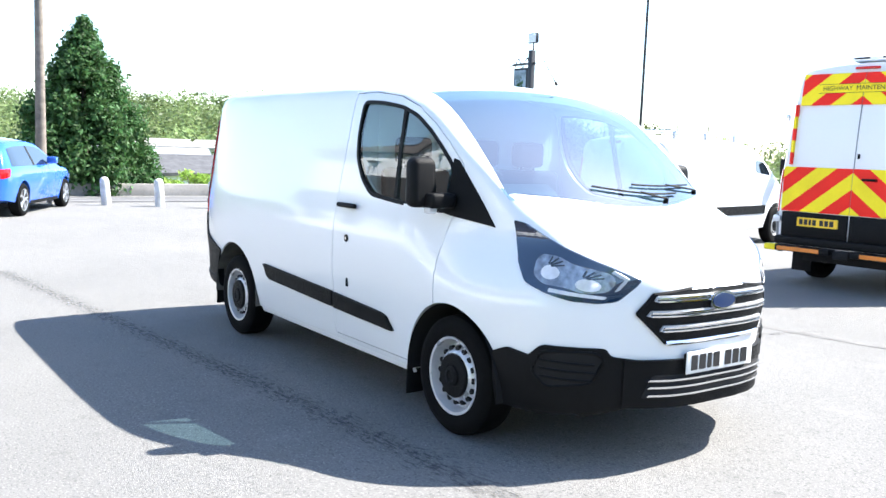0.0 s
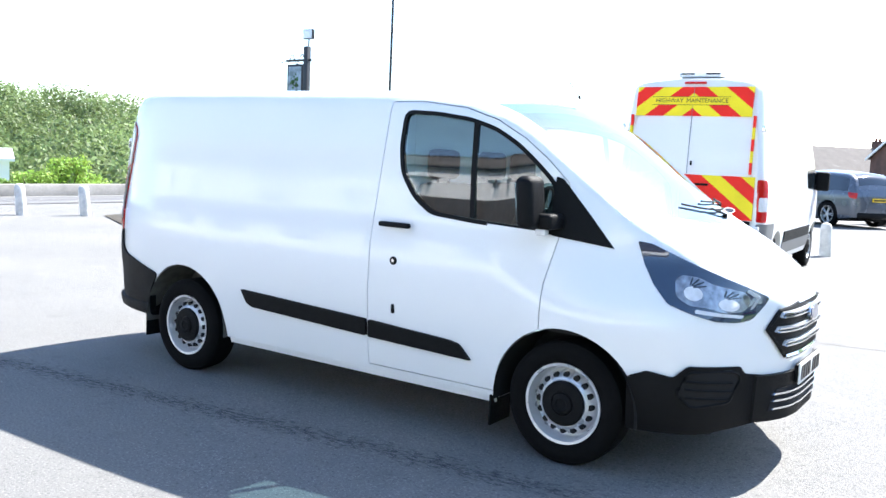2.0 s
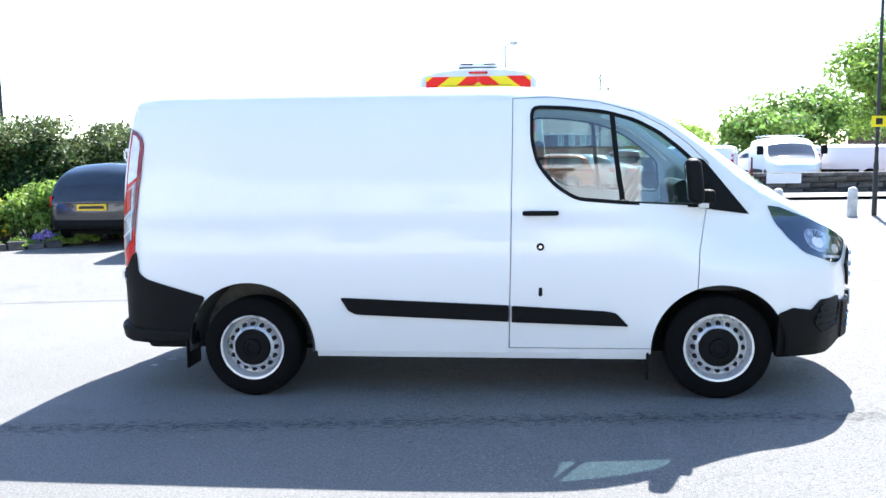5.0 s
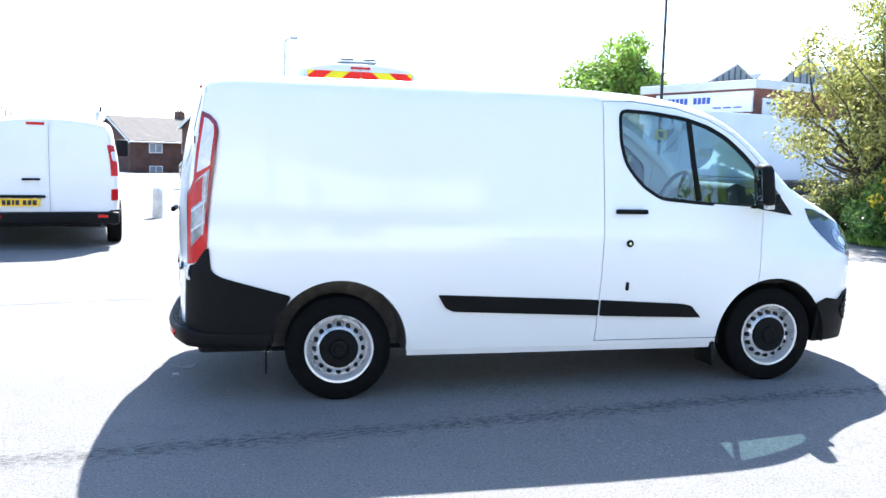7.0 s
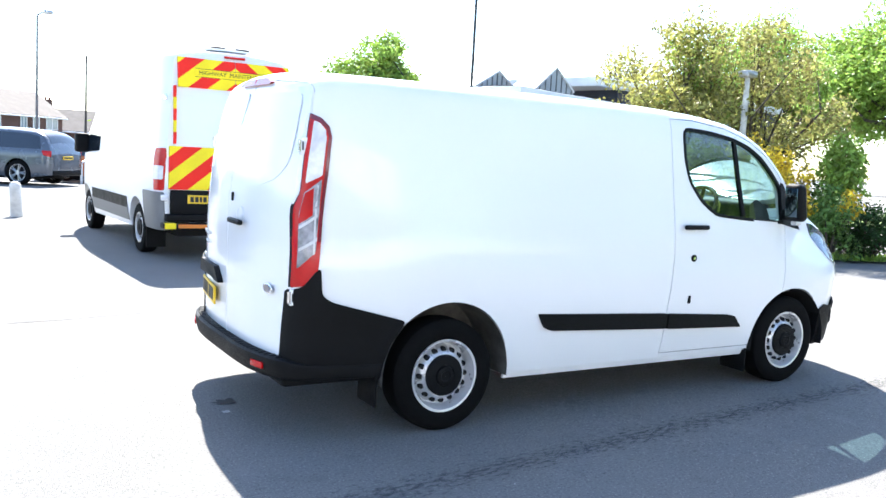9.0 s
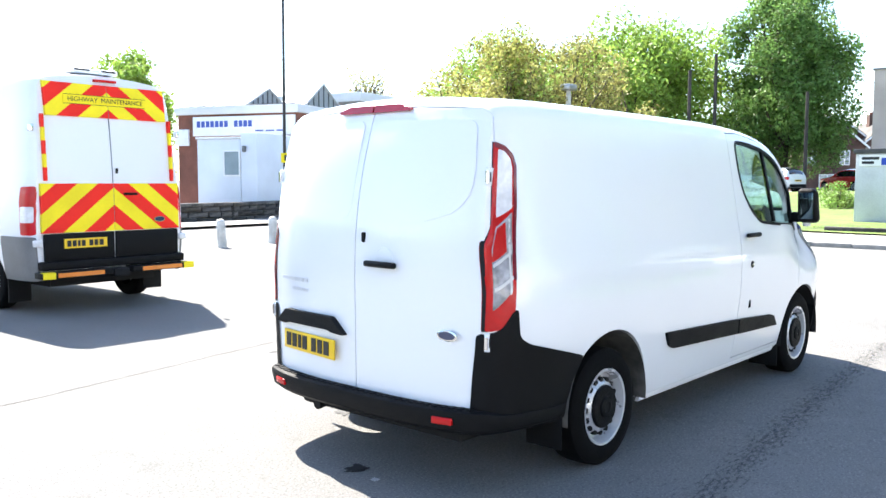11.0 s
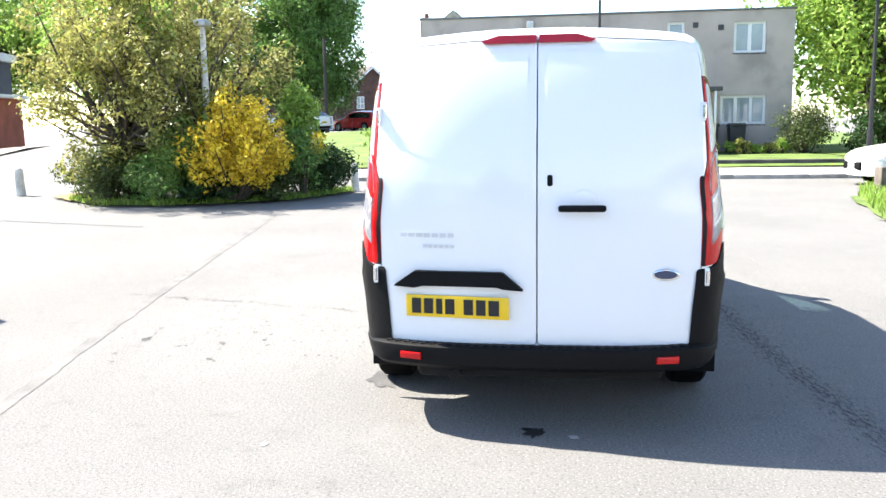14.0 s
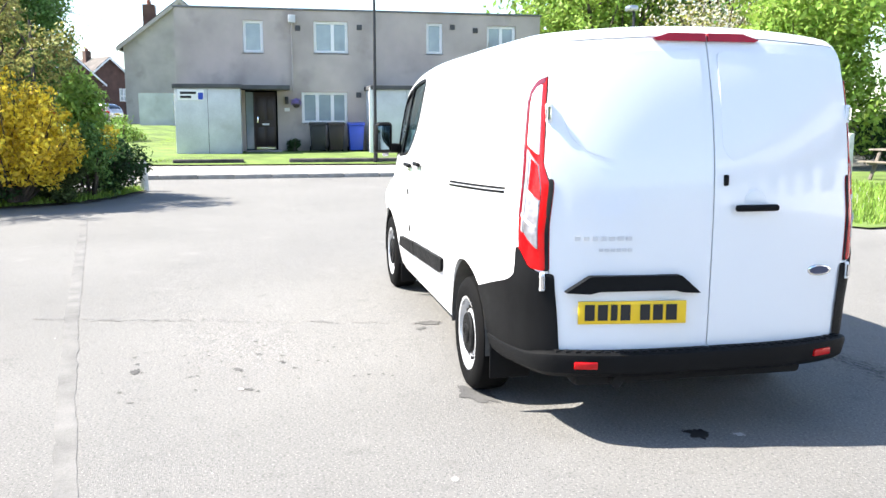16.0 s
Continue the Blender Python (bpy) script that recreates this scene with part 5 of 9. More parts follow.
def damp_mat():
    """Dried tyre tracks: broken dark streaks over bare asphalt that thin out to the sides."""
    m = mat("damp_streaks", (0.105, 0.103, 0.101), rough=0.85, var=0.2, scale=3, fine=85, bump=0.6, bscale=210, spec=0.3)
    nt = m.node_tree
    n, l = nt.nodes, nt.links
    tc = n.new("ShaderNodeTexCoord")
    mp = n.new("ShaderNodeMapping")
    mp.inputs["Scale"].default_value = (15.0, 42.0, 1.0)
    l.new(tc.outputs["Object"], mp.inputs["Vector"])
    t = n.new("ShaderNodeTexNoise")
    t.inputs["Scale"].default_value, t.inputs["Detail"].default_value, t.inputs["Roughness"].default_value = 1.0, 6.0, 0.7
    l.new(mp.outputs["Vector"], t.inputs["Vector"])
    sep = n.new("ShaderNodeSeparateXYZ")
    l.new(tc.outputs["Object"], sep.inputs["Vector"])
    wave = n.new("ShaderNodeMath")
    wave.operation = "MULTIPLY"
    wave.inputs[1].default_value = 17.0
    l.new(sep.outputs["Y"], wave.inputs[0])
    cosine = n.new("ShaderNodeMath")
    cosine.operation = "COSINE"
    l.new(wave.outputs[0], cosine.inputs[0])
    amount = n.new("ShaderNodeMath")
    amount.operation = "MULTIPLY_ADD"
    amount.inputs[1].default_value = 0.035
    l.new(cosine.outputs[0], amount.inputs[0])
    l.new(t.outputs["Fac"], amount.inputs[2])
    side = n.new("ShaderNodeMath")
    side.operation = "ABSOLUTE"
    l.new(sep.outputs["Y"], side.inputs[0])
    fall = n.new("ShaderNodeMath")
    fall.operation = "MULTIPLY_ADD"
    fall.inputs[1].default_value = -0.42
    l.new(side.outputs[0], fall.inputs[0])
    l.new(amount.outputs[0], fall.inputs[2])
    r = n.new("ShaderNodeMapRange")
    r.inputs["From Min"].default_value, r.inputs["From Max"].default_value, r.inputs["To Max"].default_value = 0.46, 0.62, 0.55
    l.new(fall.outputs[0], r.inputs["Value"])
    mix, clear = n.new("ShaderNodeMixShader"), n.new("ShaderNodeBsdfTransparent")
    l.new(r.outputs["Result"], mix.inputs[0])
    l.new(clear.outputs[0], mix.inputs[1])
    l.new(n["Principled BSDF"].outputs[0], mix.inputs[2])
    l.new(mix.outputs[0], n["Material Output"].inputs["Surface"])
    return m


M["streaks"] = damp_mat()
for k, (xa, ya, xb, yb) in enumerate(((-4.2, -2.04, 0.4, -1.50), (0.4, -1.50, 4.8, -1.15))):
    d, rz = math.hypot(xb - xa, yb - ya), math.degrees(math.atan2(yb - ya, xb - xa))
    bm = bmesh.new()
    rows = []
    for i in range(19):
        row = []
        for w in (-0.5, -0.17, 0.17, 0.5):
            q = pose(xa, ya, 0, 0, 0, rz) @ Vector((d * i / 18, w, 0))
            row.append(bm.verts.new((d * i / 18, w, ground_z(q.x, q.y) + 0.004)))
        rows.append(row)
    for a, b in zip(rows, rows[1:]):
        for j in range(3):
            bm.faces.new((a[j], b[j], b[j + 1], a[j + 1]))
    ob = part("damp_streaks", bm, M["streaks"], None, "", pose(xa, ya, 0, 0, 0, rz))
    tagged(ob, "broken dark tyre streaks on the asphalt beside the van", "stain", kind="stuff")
blot("oil_drip", -0.97, 0.01, 0.07, 0.05, 0, M["oil"], "small black oil drip on the asphalt", 5)
blot("oil_drip", -0.93, 0.06, 0.02, 0.016, 0, M["oil"], "small black oil drip on the asphalt", 6)
blot("damp_patch", -0.15, 0.93, 0.17, 0.10, 20, M["damp"], "damp patch beside the rear tyre", 7)
streak("tyre_track", [(8.9, 4.72), (3.8, 3.83), (2.3, 3.57), (0.3, 3.20), (-1.08, 2.92), (-4.5, 2.3)], 0.10, M["scuff"], "long faint tyre track on the asphalt", 12)
trail("scuff_line", [(2.16, 3.39), (1.86, 2.39), (1.55, 1.14)], 0.03, M["scuff"], "faint broken scuff line on the asphalt", 9, 0.3, 70, 0.0036)
trail("scuff_line", [(2.3, 3.9), (2.05, 3.1), (1.95, 2.5)], 0.02, M["oily"], "faint broken scuff line on the asphalt", 19, 0.5, 24, 0.0038)
trail("dark_flecks", [(0.5, 3.1), (0.9, 2.4), (0.7, 1.7), (0.2, 1.5)], 0.35, M["oily"], "scattered dark flecks on the asphalt", 21, 0.2, 46, 0.0034, 0.016)
for i, (x, y, r) in enumerate(((0.67, 2.88, 0.05), (0.60, 2.27, 0.045), (0.19, 2.20, 0.035), (1.5, 0.89, 0.09), (1.35, 0.98, 0.05))):
    blot("oil_spot", x, y, r, r * 0.5, 30 * i, M["oily"], "small dark old oil spot on the asphalt", 60 + i)
for i, (x, y, r) in enumerate(((-1.25, 1.31, 0.022), (0.2, 2.24, 0.02), (-1.02, -0.18, 0.03))):
    blot("pale_spot", x, y, r, r * 0.7, 30 * i, M["pale"], "small pale spot on the asphalt", 70 + i)
trail("pale_flecks", [(-2.5, -1.5), (1, -2.3), (4.5, -0.5), (3, 3.0), (-2.5, 2.6)], 1.0, M["pale"], "scattered pale flecks on the asphalt", 13, 0.2, 50, 0.003, 0.007)

# road along the valley edge, its line, and low barrier
for i in range(9):
    y = -10 + 5.4 * i
    x = -18.3 + 0.02 * y
    sheet("road_line", [(x - 0.06, y), (x + 0.06, y), (x + 0.06, y + 3.2), (x - 0.06, y + 3.2)], M["line"], "worn white dash on the road", "road line", 0.008)
sheet("road", [(-22.6, -30), (-15.3, -30), (-15.0, 60), (-22.3, 60)], M["road"], "grey asphalt road along the valley edge", "road", 0.004, 2.0)
bm = bmesh.new()
box(bm, -23.2, -22.9, -30, 60, -0.5, 0.06, 0.03)
solid("roadside_wall", bm, M["pave"], "low pale concrete wall along the road", "wall")
sheet("verge", [(-60, -30), (-23.2, -30), (-23.2, 70), (-60, 70)], M["grass"], "rough grass bank falling to the valley", "verge", 0.03, 3.0)
sheet("valley_floor", [(-420, -200), (-60, -200), (-60, 420), (-420, 420)], M["grass"], "meadows on the valley floor", "field", 0.05, 18.0)

# far street to the house: kerb, footway, lawn
kerb_mesh = from_bm("kerb_stone", box(bmesh.new(), -0.07, 0.07, -0.445, 0.445, -0.05, 0.11, 0.02), M["kerb"])
footway = sheet("pavement", [(17.3, -9), (20.5, -9), (20.9, 14), (17.5, 14)], M["pave"], "pale concrete pavement in front of the house", "pavement", 0.09, 0.6)
for i in range(25):
    part("kerb_stone", kerb_mesh, None, footway, "", pose(17.25, -8.5 + 0.9 * i, 0, 0, 0, -0.6))
sheet("lawn", [(20.6, -9), (60, -9), (60, 12.5), (20.9, 14)], M["grass"], "bright mown lawn before the house", "lawn", 0.12, 1.5, 0.05)
sheet("shoulder", [(5.6, -6.2), (8.2, -4.75), (11.8, -5.55), (14.2, -6.45), (16.5, -7.8), (16.5, -9.2), (5.6, -9.2)], M["grass"], "rough grass verge beside the car park", "verge", 0.03, 0.9, 0.08)
sheet("verge_ground", [(5.6, -30), (16.5, -30), (16.5, -9.2), (5.6, -9.2)], M["grass"], "rough grass behind the timber fence", "verge", 0.032, 1.5)
sheet("verge_ground", [(22, -30), (60, -30), (60, -8.6), (22, -8.6)], M["grass"], "shaded grass under the trees", "verge", 0.14, 1.5)
# north street: kerb and footway along the stone wall
sheet("pavement", [(8.0, 19.9), (15, 20.4), (42, 29.4), (41.4, 31.6), (14.4, 22.9), (8.0, 22.6)], M["pave"], "grey pavement along the stone wall", "pavement", 0.09, 1.2)
# bed edge of the hedge
sheet("flower_bed", [(-9.6, 5.3), (-8.9, 5.8), (-6.2, 8.2), (-5.6, 11.5), (-13, 11.5), (-11.5, 6.2)], M["soil"], "planted soil bed with a kerb of stones", "flower bed", 0.02, 0.8)
sheet("island", [(12.4, 10.9), (11.5, 10.0), (10.45, 8.7), (10.35, 7.3), (10.8, 6.35), (11.5, 5.25), (12.4, 4.8), (13.9, 4.4), (14.4, 6.0), (14.0, 10.2), (13.2, 11.0)], M["soil"], "dark planted bed under the shrubs", "flower bed", 0.03, 0.4, 0.06)
sheet("worn_grass", [(12.5, 11.0), (11.6, 10.2), (11.15, 9.55), (12.2, 9.3), (13.2, 10.2), (13.3, 11.0)], M["dry_grass"], "patch of dry yellowed grass at the bed's corner", "verge", 0.045, 0.3, 0.05)

# ---- foliage: many small leaves on branching clumps ----
def leaves(rng, clumps, count, size, flat=0.3, shell=0.55):
    """Leaf blades scattered through ellipsoid clumps (x, y, z, rx, ry, rz), densest near their outside."""
    c = np.array(clumps, float)
    vol = (c[:, 3] * c[:, 4] * c[:, 5]) ** 0.67
    which = rng.choice(len(c), count, p=vol / vol.sum())
    d = rng.normal(size=(count, 3))
    d /= np.linalg.norm(d, axis=1)[:, None]
    r = shell + (1 - shell) * rng.random(count) ** 0.6
    r *= 1 + 0.16 * rng.normal(size=count)
    pos = c[which, :3] + d * r[:, None] * c[which, 3:6]
    n = d + rng.normal(size=(count, 3)) * 0.8
    n[:, 2] += flat
    n /= np.linalg.norm(n, axis=1)[:, None]
    a = np.cross(n, rng.normal(size=(count, 3)))
    a /= np.linalg.norm(a, axis=1)[:, None]
    b = np.cross(n, a)
    s = size * (0.6 + 0.8 * rng.random(count))[:, None]
    v = np.stack([pos - a * s, pos - b * s * 0.45, pos + a * s, pos + b * s * 0.45], axis=1).reshape(-1, 3)
    return v


def leaf_mesh(name, v, material):
    me = bpy.data.meshes.new(name)
    n = len(v) // 4
    me.vertices.add(len(v))
    me.vertices.foreach_set("co", v.astype(np.float32).ravel())
    me.loops.add(4 * n)
    me.loops.foreach_set("vertex_index", np.arange(4 * n, dtype=np.int32))
    me.polygons.add(n)
    me.polygons.foreach_set("loop_start", np.arange(0, 4 * n, 4, dtype=np.int32))
    me.update(calc_edges=True)
    me.materials.append(material)
    return me


def crown_clumps(rng, centre, radii, k, spread=0.75, size=0.42):
    out = []
    for _ in range(k):
        d = rng.normal(size=3)
        d /= np.linalg.norm(d)
        r = spread * rng.random() ** 0.45
        s = size * (0.6 + 0.7 * rng.random())
        out.append((centre[0] + d[0] * r * radii[0], centre[1] + d[1] * r * radii[1], centre[2] + d[2] * r * radii[2], radii[0] * s, radii[1] * s, radii[2] * s * 0.85))
    return out


def limbs(bm, rng, base, clumps, r, fork, share=14):
    """A leaning trunk that forks, with limbs out to some of the clumps."""
    base, fork = Vector(base), Vector(fork)
    mid = (base + fork) / 2 + Vector((rng.normal() * 0.1, rng.normal() * 0.1, 0))
    cyl(bm, base, mid, r, r * 0.8, 10)
    cyl(bm, mid, fork, r * 0.8, r * 0.65, 10)
    for c in clumps[:share]:
        end = Vector(c[:3])
        knee = fork.lerp(end, 0.5) + Vector((rng.normal(), rng.normal(), rng.normal())) * 0.12 * (end - fork).length
        cyl(bm, fork, knee, r * 0.42, r * 0.26, 7)
        cyl(bm, knee, end, r * 0.26, r * 0.08, 6)
    return bm


def tree(name, label, at, height, radii, k, count, size, material, seed, trunk=0.2, crown_z=None, category="tree", bark=None, extra=None, share=14, spread=0.75, lump=0.42):
    rng = np.random.default_rng(seed)
    t = thing(name, label, category, pose(*at))
    cz = crown_z if crown_z is not None else height - radii[2]
    cl = crown_clumps(rng, (0, 0, cz), radii, k, spread, lump)
    bm = limbs(bmesh.new(), rng, (0, 0, -0.3), cl, trunk, (0, 0, max(0.4, cz - radii[2] * 0.65)), share)
    part("trunk", bm, bark or M["bark"], t)
    part("crown", leaf_mesh("crown", leaves(rng, cl, count, size), material), None, t)["kind"] = "stuff"
    if extra:
        part("blossom", leaf_mesh("blossom", leaves(rng, cl, extra[1], extra[2]), extra[0]), None, t)["kind"] = "stuff"
    return t


def shrub(name, label, at, radii, k, count, size, material, seed, category="shrub", tops=None):
    """A low bush: woody stems inside a mass of leaves down to the ground."""
    rng = np.random.default_rng(seed)
    t = thing(name, label, category, pose(*at))
    cl = crown_clumps(rng, (0, 0, radii[2] * 0.95), radii, k, 0.8, 0.38)
    cl = [(c[0], c[1], max(c[2], c[5] * 0.7), *c[3:]) for c in cl]
    bm = bmesh.new()
    for c in cl[:10]:
        cyl(bm, (c[0] * 0.2, c[1] * 0.2, 0), c[:3], 0.03, 0.012, 6)
    part("stem", bm, M["bark"], t)
    part("foliage", leaf_mesh("foliage", leaves(rng, cl, count, size), material), None, t)["kind"] = "stuff"
    if tops:
        cl = crown_clumps(rng, (0, 0, radii[2] * 1.55), (radii[0], radii[1], tops[3]), 24, 0.85, 0.4)
        part("young_growth", leaf_mesh("young_growth", leaves(rng, cl, tops[1], tops[2]), tops[0]), None, t)["kind"] = "stuff"
    return t


# ---- parked cars and vans ----
CAR_TOPS = {
    "hatch": [(-0.82, 0.78, 0.82, 0.05), (-0.74, 0.98, 1.05, 0.07), (-0.55, 1.25, 1.32, 0.08), (-0.2, 1.38, 1.45, 0.09), (0.8, 1.41, 1.49, 0.09), (1.35, 1.38, 1.46, 0.08), (1.75, 1.2, 1.29, 0.06), (2.15, 0.97, 1.05, 0.06), (2.4, 0.90, 0.99, 0.07), (3.0, 0.83, 0.91, 0.08), (3.35, 0.70, 0.76, 0.07), (3.5, 0.56, 0.58, 0.04)],
    "saloon": [(-1.0, 0.80, 0.84, 0.05), (-0.9, 0.95, 1.0, 0.06), (-0.45, 1.0, 1.08, 0.06), (0.0, 1.2, 1.27, 0.07), (0.5, 1.35, 1.41, 0.08), (1.1, 1.37, 1.44, 0.09), (1.6, 1.25, 1.33, 0.07), (2.2, 0.95, 1.03, 0.06), (2.5, 0.88, 0.96, 0.07), (3.2, 0.78, 0.85, 0.08), (3.55, 0.64, 0.68, 0.07), (3.65, 0.54, 0.56, 0.04)],
    "suv": [(-1.02, 0.95, 1.0, 0.05), (-0.95, 1.15, 1.22, 0.07), (-0.75, 1.5, 1.57, 0.08), (-0.4, 1.63, 1.70, 0.09), (0.8, 1.67, 1.75, 0.09), (1.5, 1.62, 1.71, 0.08), (2.0, 1.4, 1.5, 0.06), (2.5, 1.12, 1.2, 0.06), (2.75, 1.06, 1.15, 0.07), (3.5, 0.98, 1.06, 0.08), (3.85, 0.84, 0.9, 0.07), (4.0, 0.66, 0.7, 0.04)],
    "pickup": [(-1.1, 1.05, 1.07, 0.03), (0.75, 1.08, 1.10, 0.03), (0.82, 1.2, 1.25, 0.05), (0.95, 1.62, 1.70, 0.08), (1.6, 1.68, 1.76, 0.08), (2.2, 1.6, 1.69, 0.08), (2.6, 1.35, 1.44, 0.06), (2.95, 1.14, 1.22, 0.06), (3.2, 1.1, 1.18, 0.07), (3.8, 1.02, 1.1, 0.08), (4.1, 0.86, 0.92, 0.07), (4.2, 0.66, 0.7, 0.04)],
}
CAR_SPEC = {  # wheelbase, half width, roof z, wheel radius, rim, belt z, window x range
    "hatch": (2.65, 0.90, 1.45, 0.315, 0.21, 0.95, (-0.45, 1.85)),
    "saloon": (2.8, 0.91, 1.4, 0.32, 0.22, 0.95, (-0.05, 1.95)),
    "suv": (2.98, 0.98, 1.7, 0.38, 0.26, 1.12, (-0.72, 2.3)),
    "pickup": (3.22, 0.93, 1.7, 0.385, 0.23, 1.14, (1.0, 2.75)),
}


def car(style, paint, label, m, group="parked cars", plate_kind="plate_y"):
    wb, hw, top, r, rim, belt, (wa, wz) = CAR_SPEC[style]
    tops = CAR_TOPS[style]
    xr, xf = tops[0][0], tops[-1][0]
    def plan(lo, hi):
        return [(xr, 0.80), (xr + 0.08, 0.90), (xr + 0.3, 0.97), (xr + 0.7, 1.0), (wb - 0.1, 1.0), (xf - 0.42, 0.93), (xf - 0.2, 0.80), (xf - 0.07, 0.58), (xf, 0.25)]
    side = [(0.18, hw - 0.07), (0.4, hw - 0.02), (0.6, hw), (belt - 0.12, hw - 0.01), (belt, hw - 0.05), (top - 0.1, hw - 0.24), (top + 0.1, hw - 0.30)]
    hull = Hull(tops, side, plan(0, 0), plan(0, 0), [(xr, 0.34), (0.3, 0.2), (wb - 0.3, 0.2), (xf, 0.24)], lean=(0, 0, 1, 0, 1))
    t = thing("car", label, "car", m, group)
    n = 34
    xs = [xr + (xf - xr) * (0.5 - 0.5 * math.cos(math.pi * (i + 0.6) / (n + 0.2))) for i in range(n)]
    body = plain(hull.loft(xs, cap_rear=0.02, cap_front=0.015), "body")
    for x in (0.0, wb):
        bm = bmesh.new()
        cyl(bm, (x, -1.3, r), (x, 1.3, r), r + 0.055, n=36)
        body = carve(body, plain(bm), "DIFFERENCE")
    part("body", finish(body, paint, 40), None, t)
    part("underbody", box(bmesh.new(), 0.1 + xr * 0.5, wb + 0.3, -hw + 0.22, hw - 0.22, 0.2, 0.62), M["under"], t)
    e = hull.E
    for s in (-1, 1):
        line = [(x, e(x) - 0.075) for x in np.linspace(wa + 0.12, wz - 0.12, 9) if e(x) - 0.075 > belt + 0.05]
        glass = [(wa, belt + 0.01)] + line + [(line[-1][0] + 0.14, belt + 0.01)]
        part("side_window", hull.side_patch(rounded(glass, 0.03), s, 0.005, 0.02, 0.12), M["tint"], t)
        mid = (glass[0][0] + glass[-1][0]) / 2
        part("window_pillar", hull.side_patch([(mid - 0.04, belt + 0.01), (mid - 0.04, e(mid) - 0.08), (mid + 0.04, e(mid) - 0.08), (mid + 0.04, belt + 0.01)], s, 0.009, 0.02, 0.1), M["gap"], t)
        part("tail_lamp", hull.side_patch(rounded([(xr + 0.02, belt - 0.22), (xr + 0.02, belt - 0.04), (xr + 0.26, belt - 0.03), (xr + 0.2, belt - 0.18)], 0.02), s, 0.008, 0.02, 0.05), M["lens_red"], t)
        part("headlamp", hull.side_patch(rounded([(xf - 0.45, 0.72), (xf - 0.2, 0.68), (xf - 0.1, 0.60), (xf - 0.35, 0.60)], 0.02), s, 0.008, 0.02, 0.05), M["lens_clear"], t)
        part("door_mirror", box(bmesh.new(), wz - 0.35, wz - 0.2, min(s * (hw - 0.06), s * (hw + 0.14)), max(s * (hw - 0.06), s * (hw + 0.14)), belt + 0.03, belt + 0.17, 0.03), paint, t)
        part("sill", hull.side_patch([(0.45, 0.20), (0.45, 0.27), (wb - 0.45, 0.27), (wb - 0.45, 0.20)], s, 0.008, 0.03, 0.2), M["black_trim"], t)
        for x in (0.0, wb):
            wheel(t, (x, s * (hw - 0.11), r), s, r, 0.22, rim, "alloy")
    def screen(name, x0, x1):
        bm = bmesh.new()
        rows = []
        for x in np.linspace(x0, x1, 9):
            ye = hull.half(x, e(x)) - 1.3 * hull.R(x)
            rows.append([bm.verts.new((x, u * ye, hull.top(x, u * ye) + 0.006)) for u in np.linspace(-0.94, 0.94, 9)])
        for a, b in zip(rows, rows[1:]):
            for i in range(8):
                bm.faces.new((a[i], a[i + 1], b[i + 1], b[i]))
        part(name, bm, M["tint"], t)
    f = {"hatch": (1.42, 2.1), "saloon": (1.6, 2.2), "suv": (1.75, 2.5), "pickup": (2.3, 2.95)}[style]
    screen("windscreen", *f)
    b = {"hatch": (-0.72, -0.3), "saloon": (-0.2, 0.45), "suv": (-0.9, -0.55), "pickup": (0.83, 0.94)}[style]
    screen("rear_window", *b)
    zp = belt - 0.3
    plate = part("number_plate", box(bmesh.new(), xr - 0.045, xr - 0.02, -0.26, 0.26, zp, zp + 0.11), M["plate_y"], t)
    part("plate_bar", box(bmesh.new(), xr - 0.05, xr - 0.044, -0.22, 0.22, zp + 0.03, zp + 0.08), M["ink"], plate)
    part("rear_bumper", box(bmesh.new(), xr - 0.03, xr + 0.25, -hw * 0.78, hw * 0.78, 0.32, 0.50, 0.05), M["black_trim"], t)
    part("front_grille", box(bmesh.new(), xf - 0.12, xf + 0.005, -0.42, 0.42, 0.36, 0.54, 0.03), M["black_trim"], t)
    return t


def clip(poly, axis, value, keep_less):
    out = []
    for i in range(len(poly)):
        a, b = poly[i - 1], poly[i]
        ia, ib = ((p[axis] <= value) == keep_less or p[axis] == value for p in (a, b))
        if ia != ib:
            k = (value - a[axis]) / (b[axis] - a[axis])
            out.append((a[0] + (b[0] - a[0]) * k, a[1] + (b[1] - a[1]) * k))
        if ib:
            out.append(b)
    return out


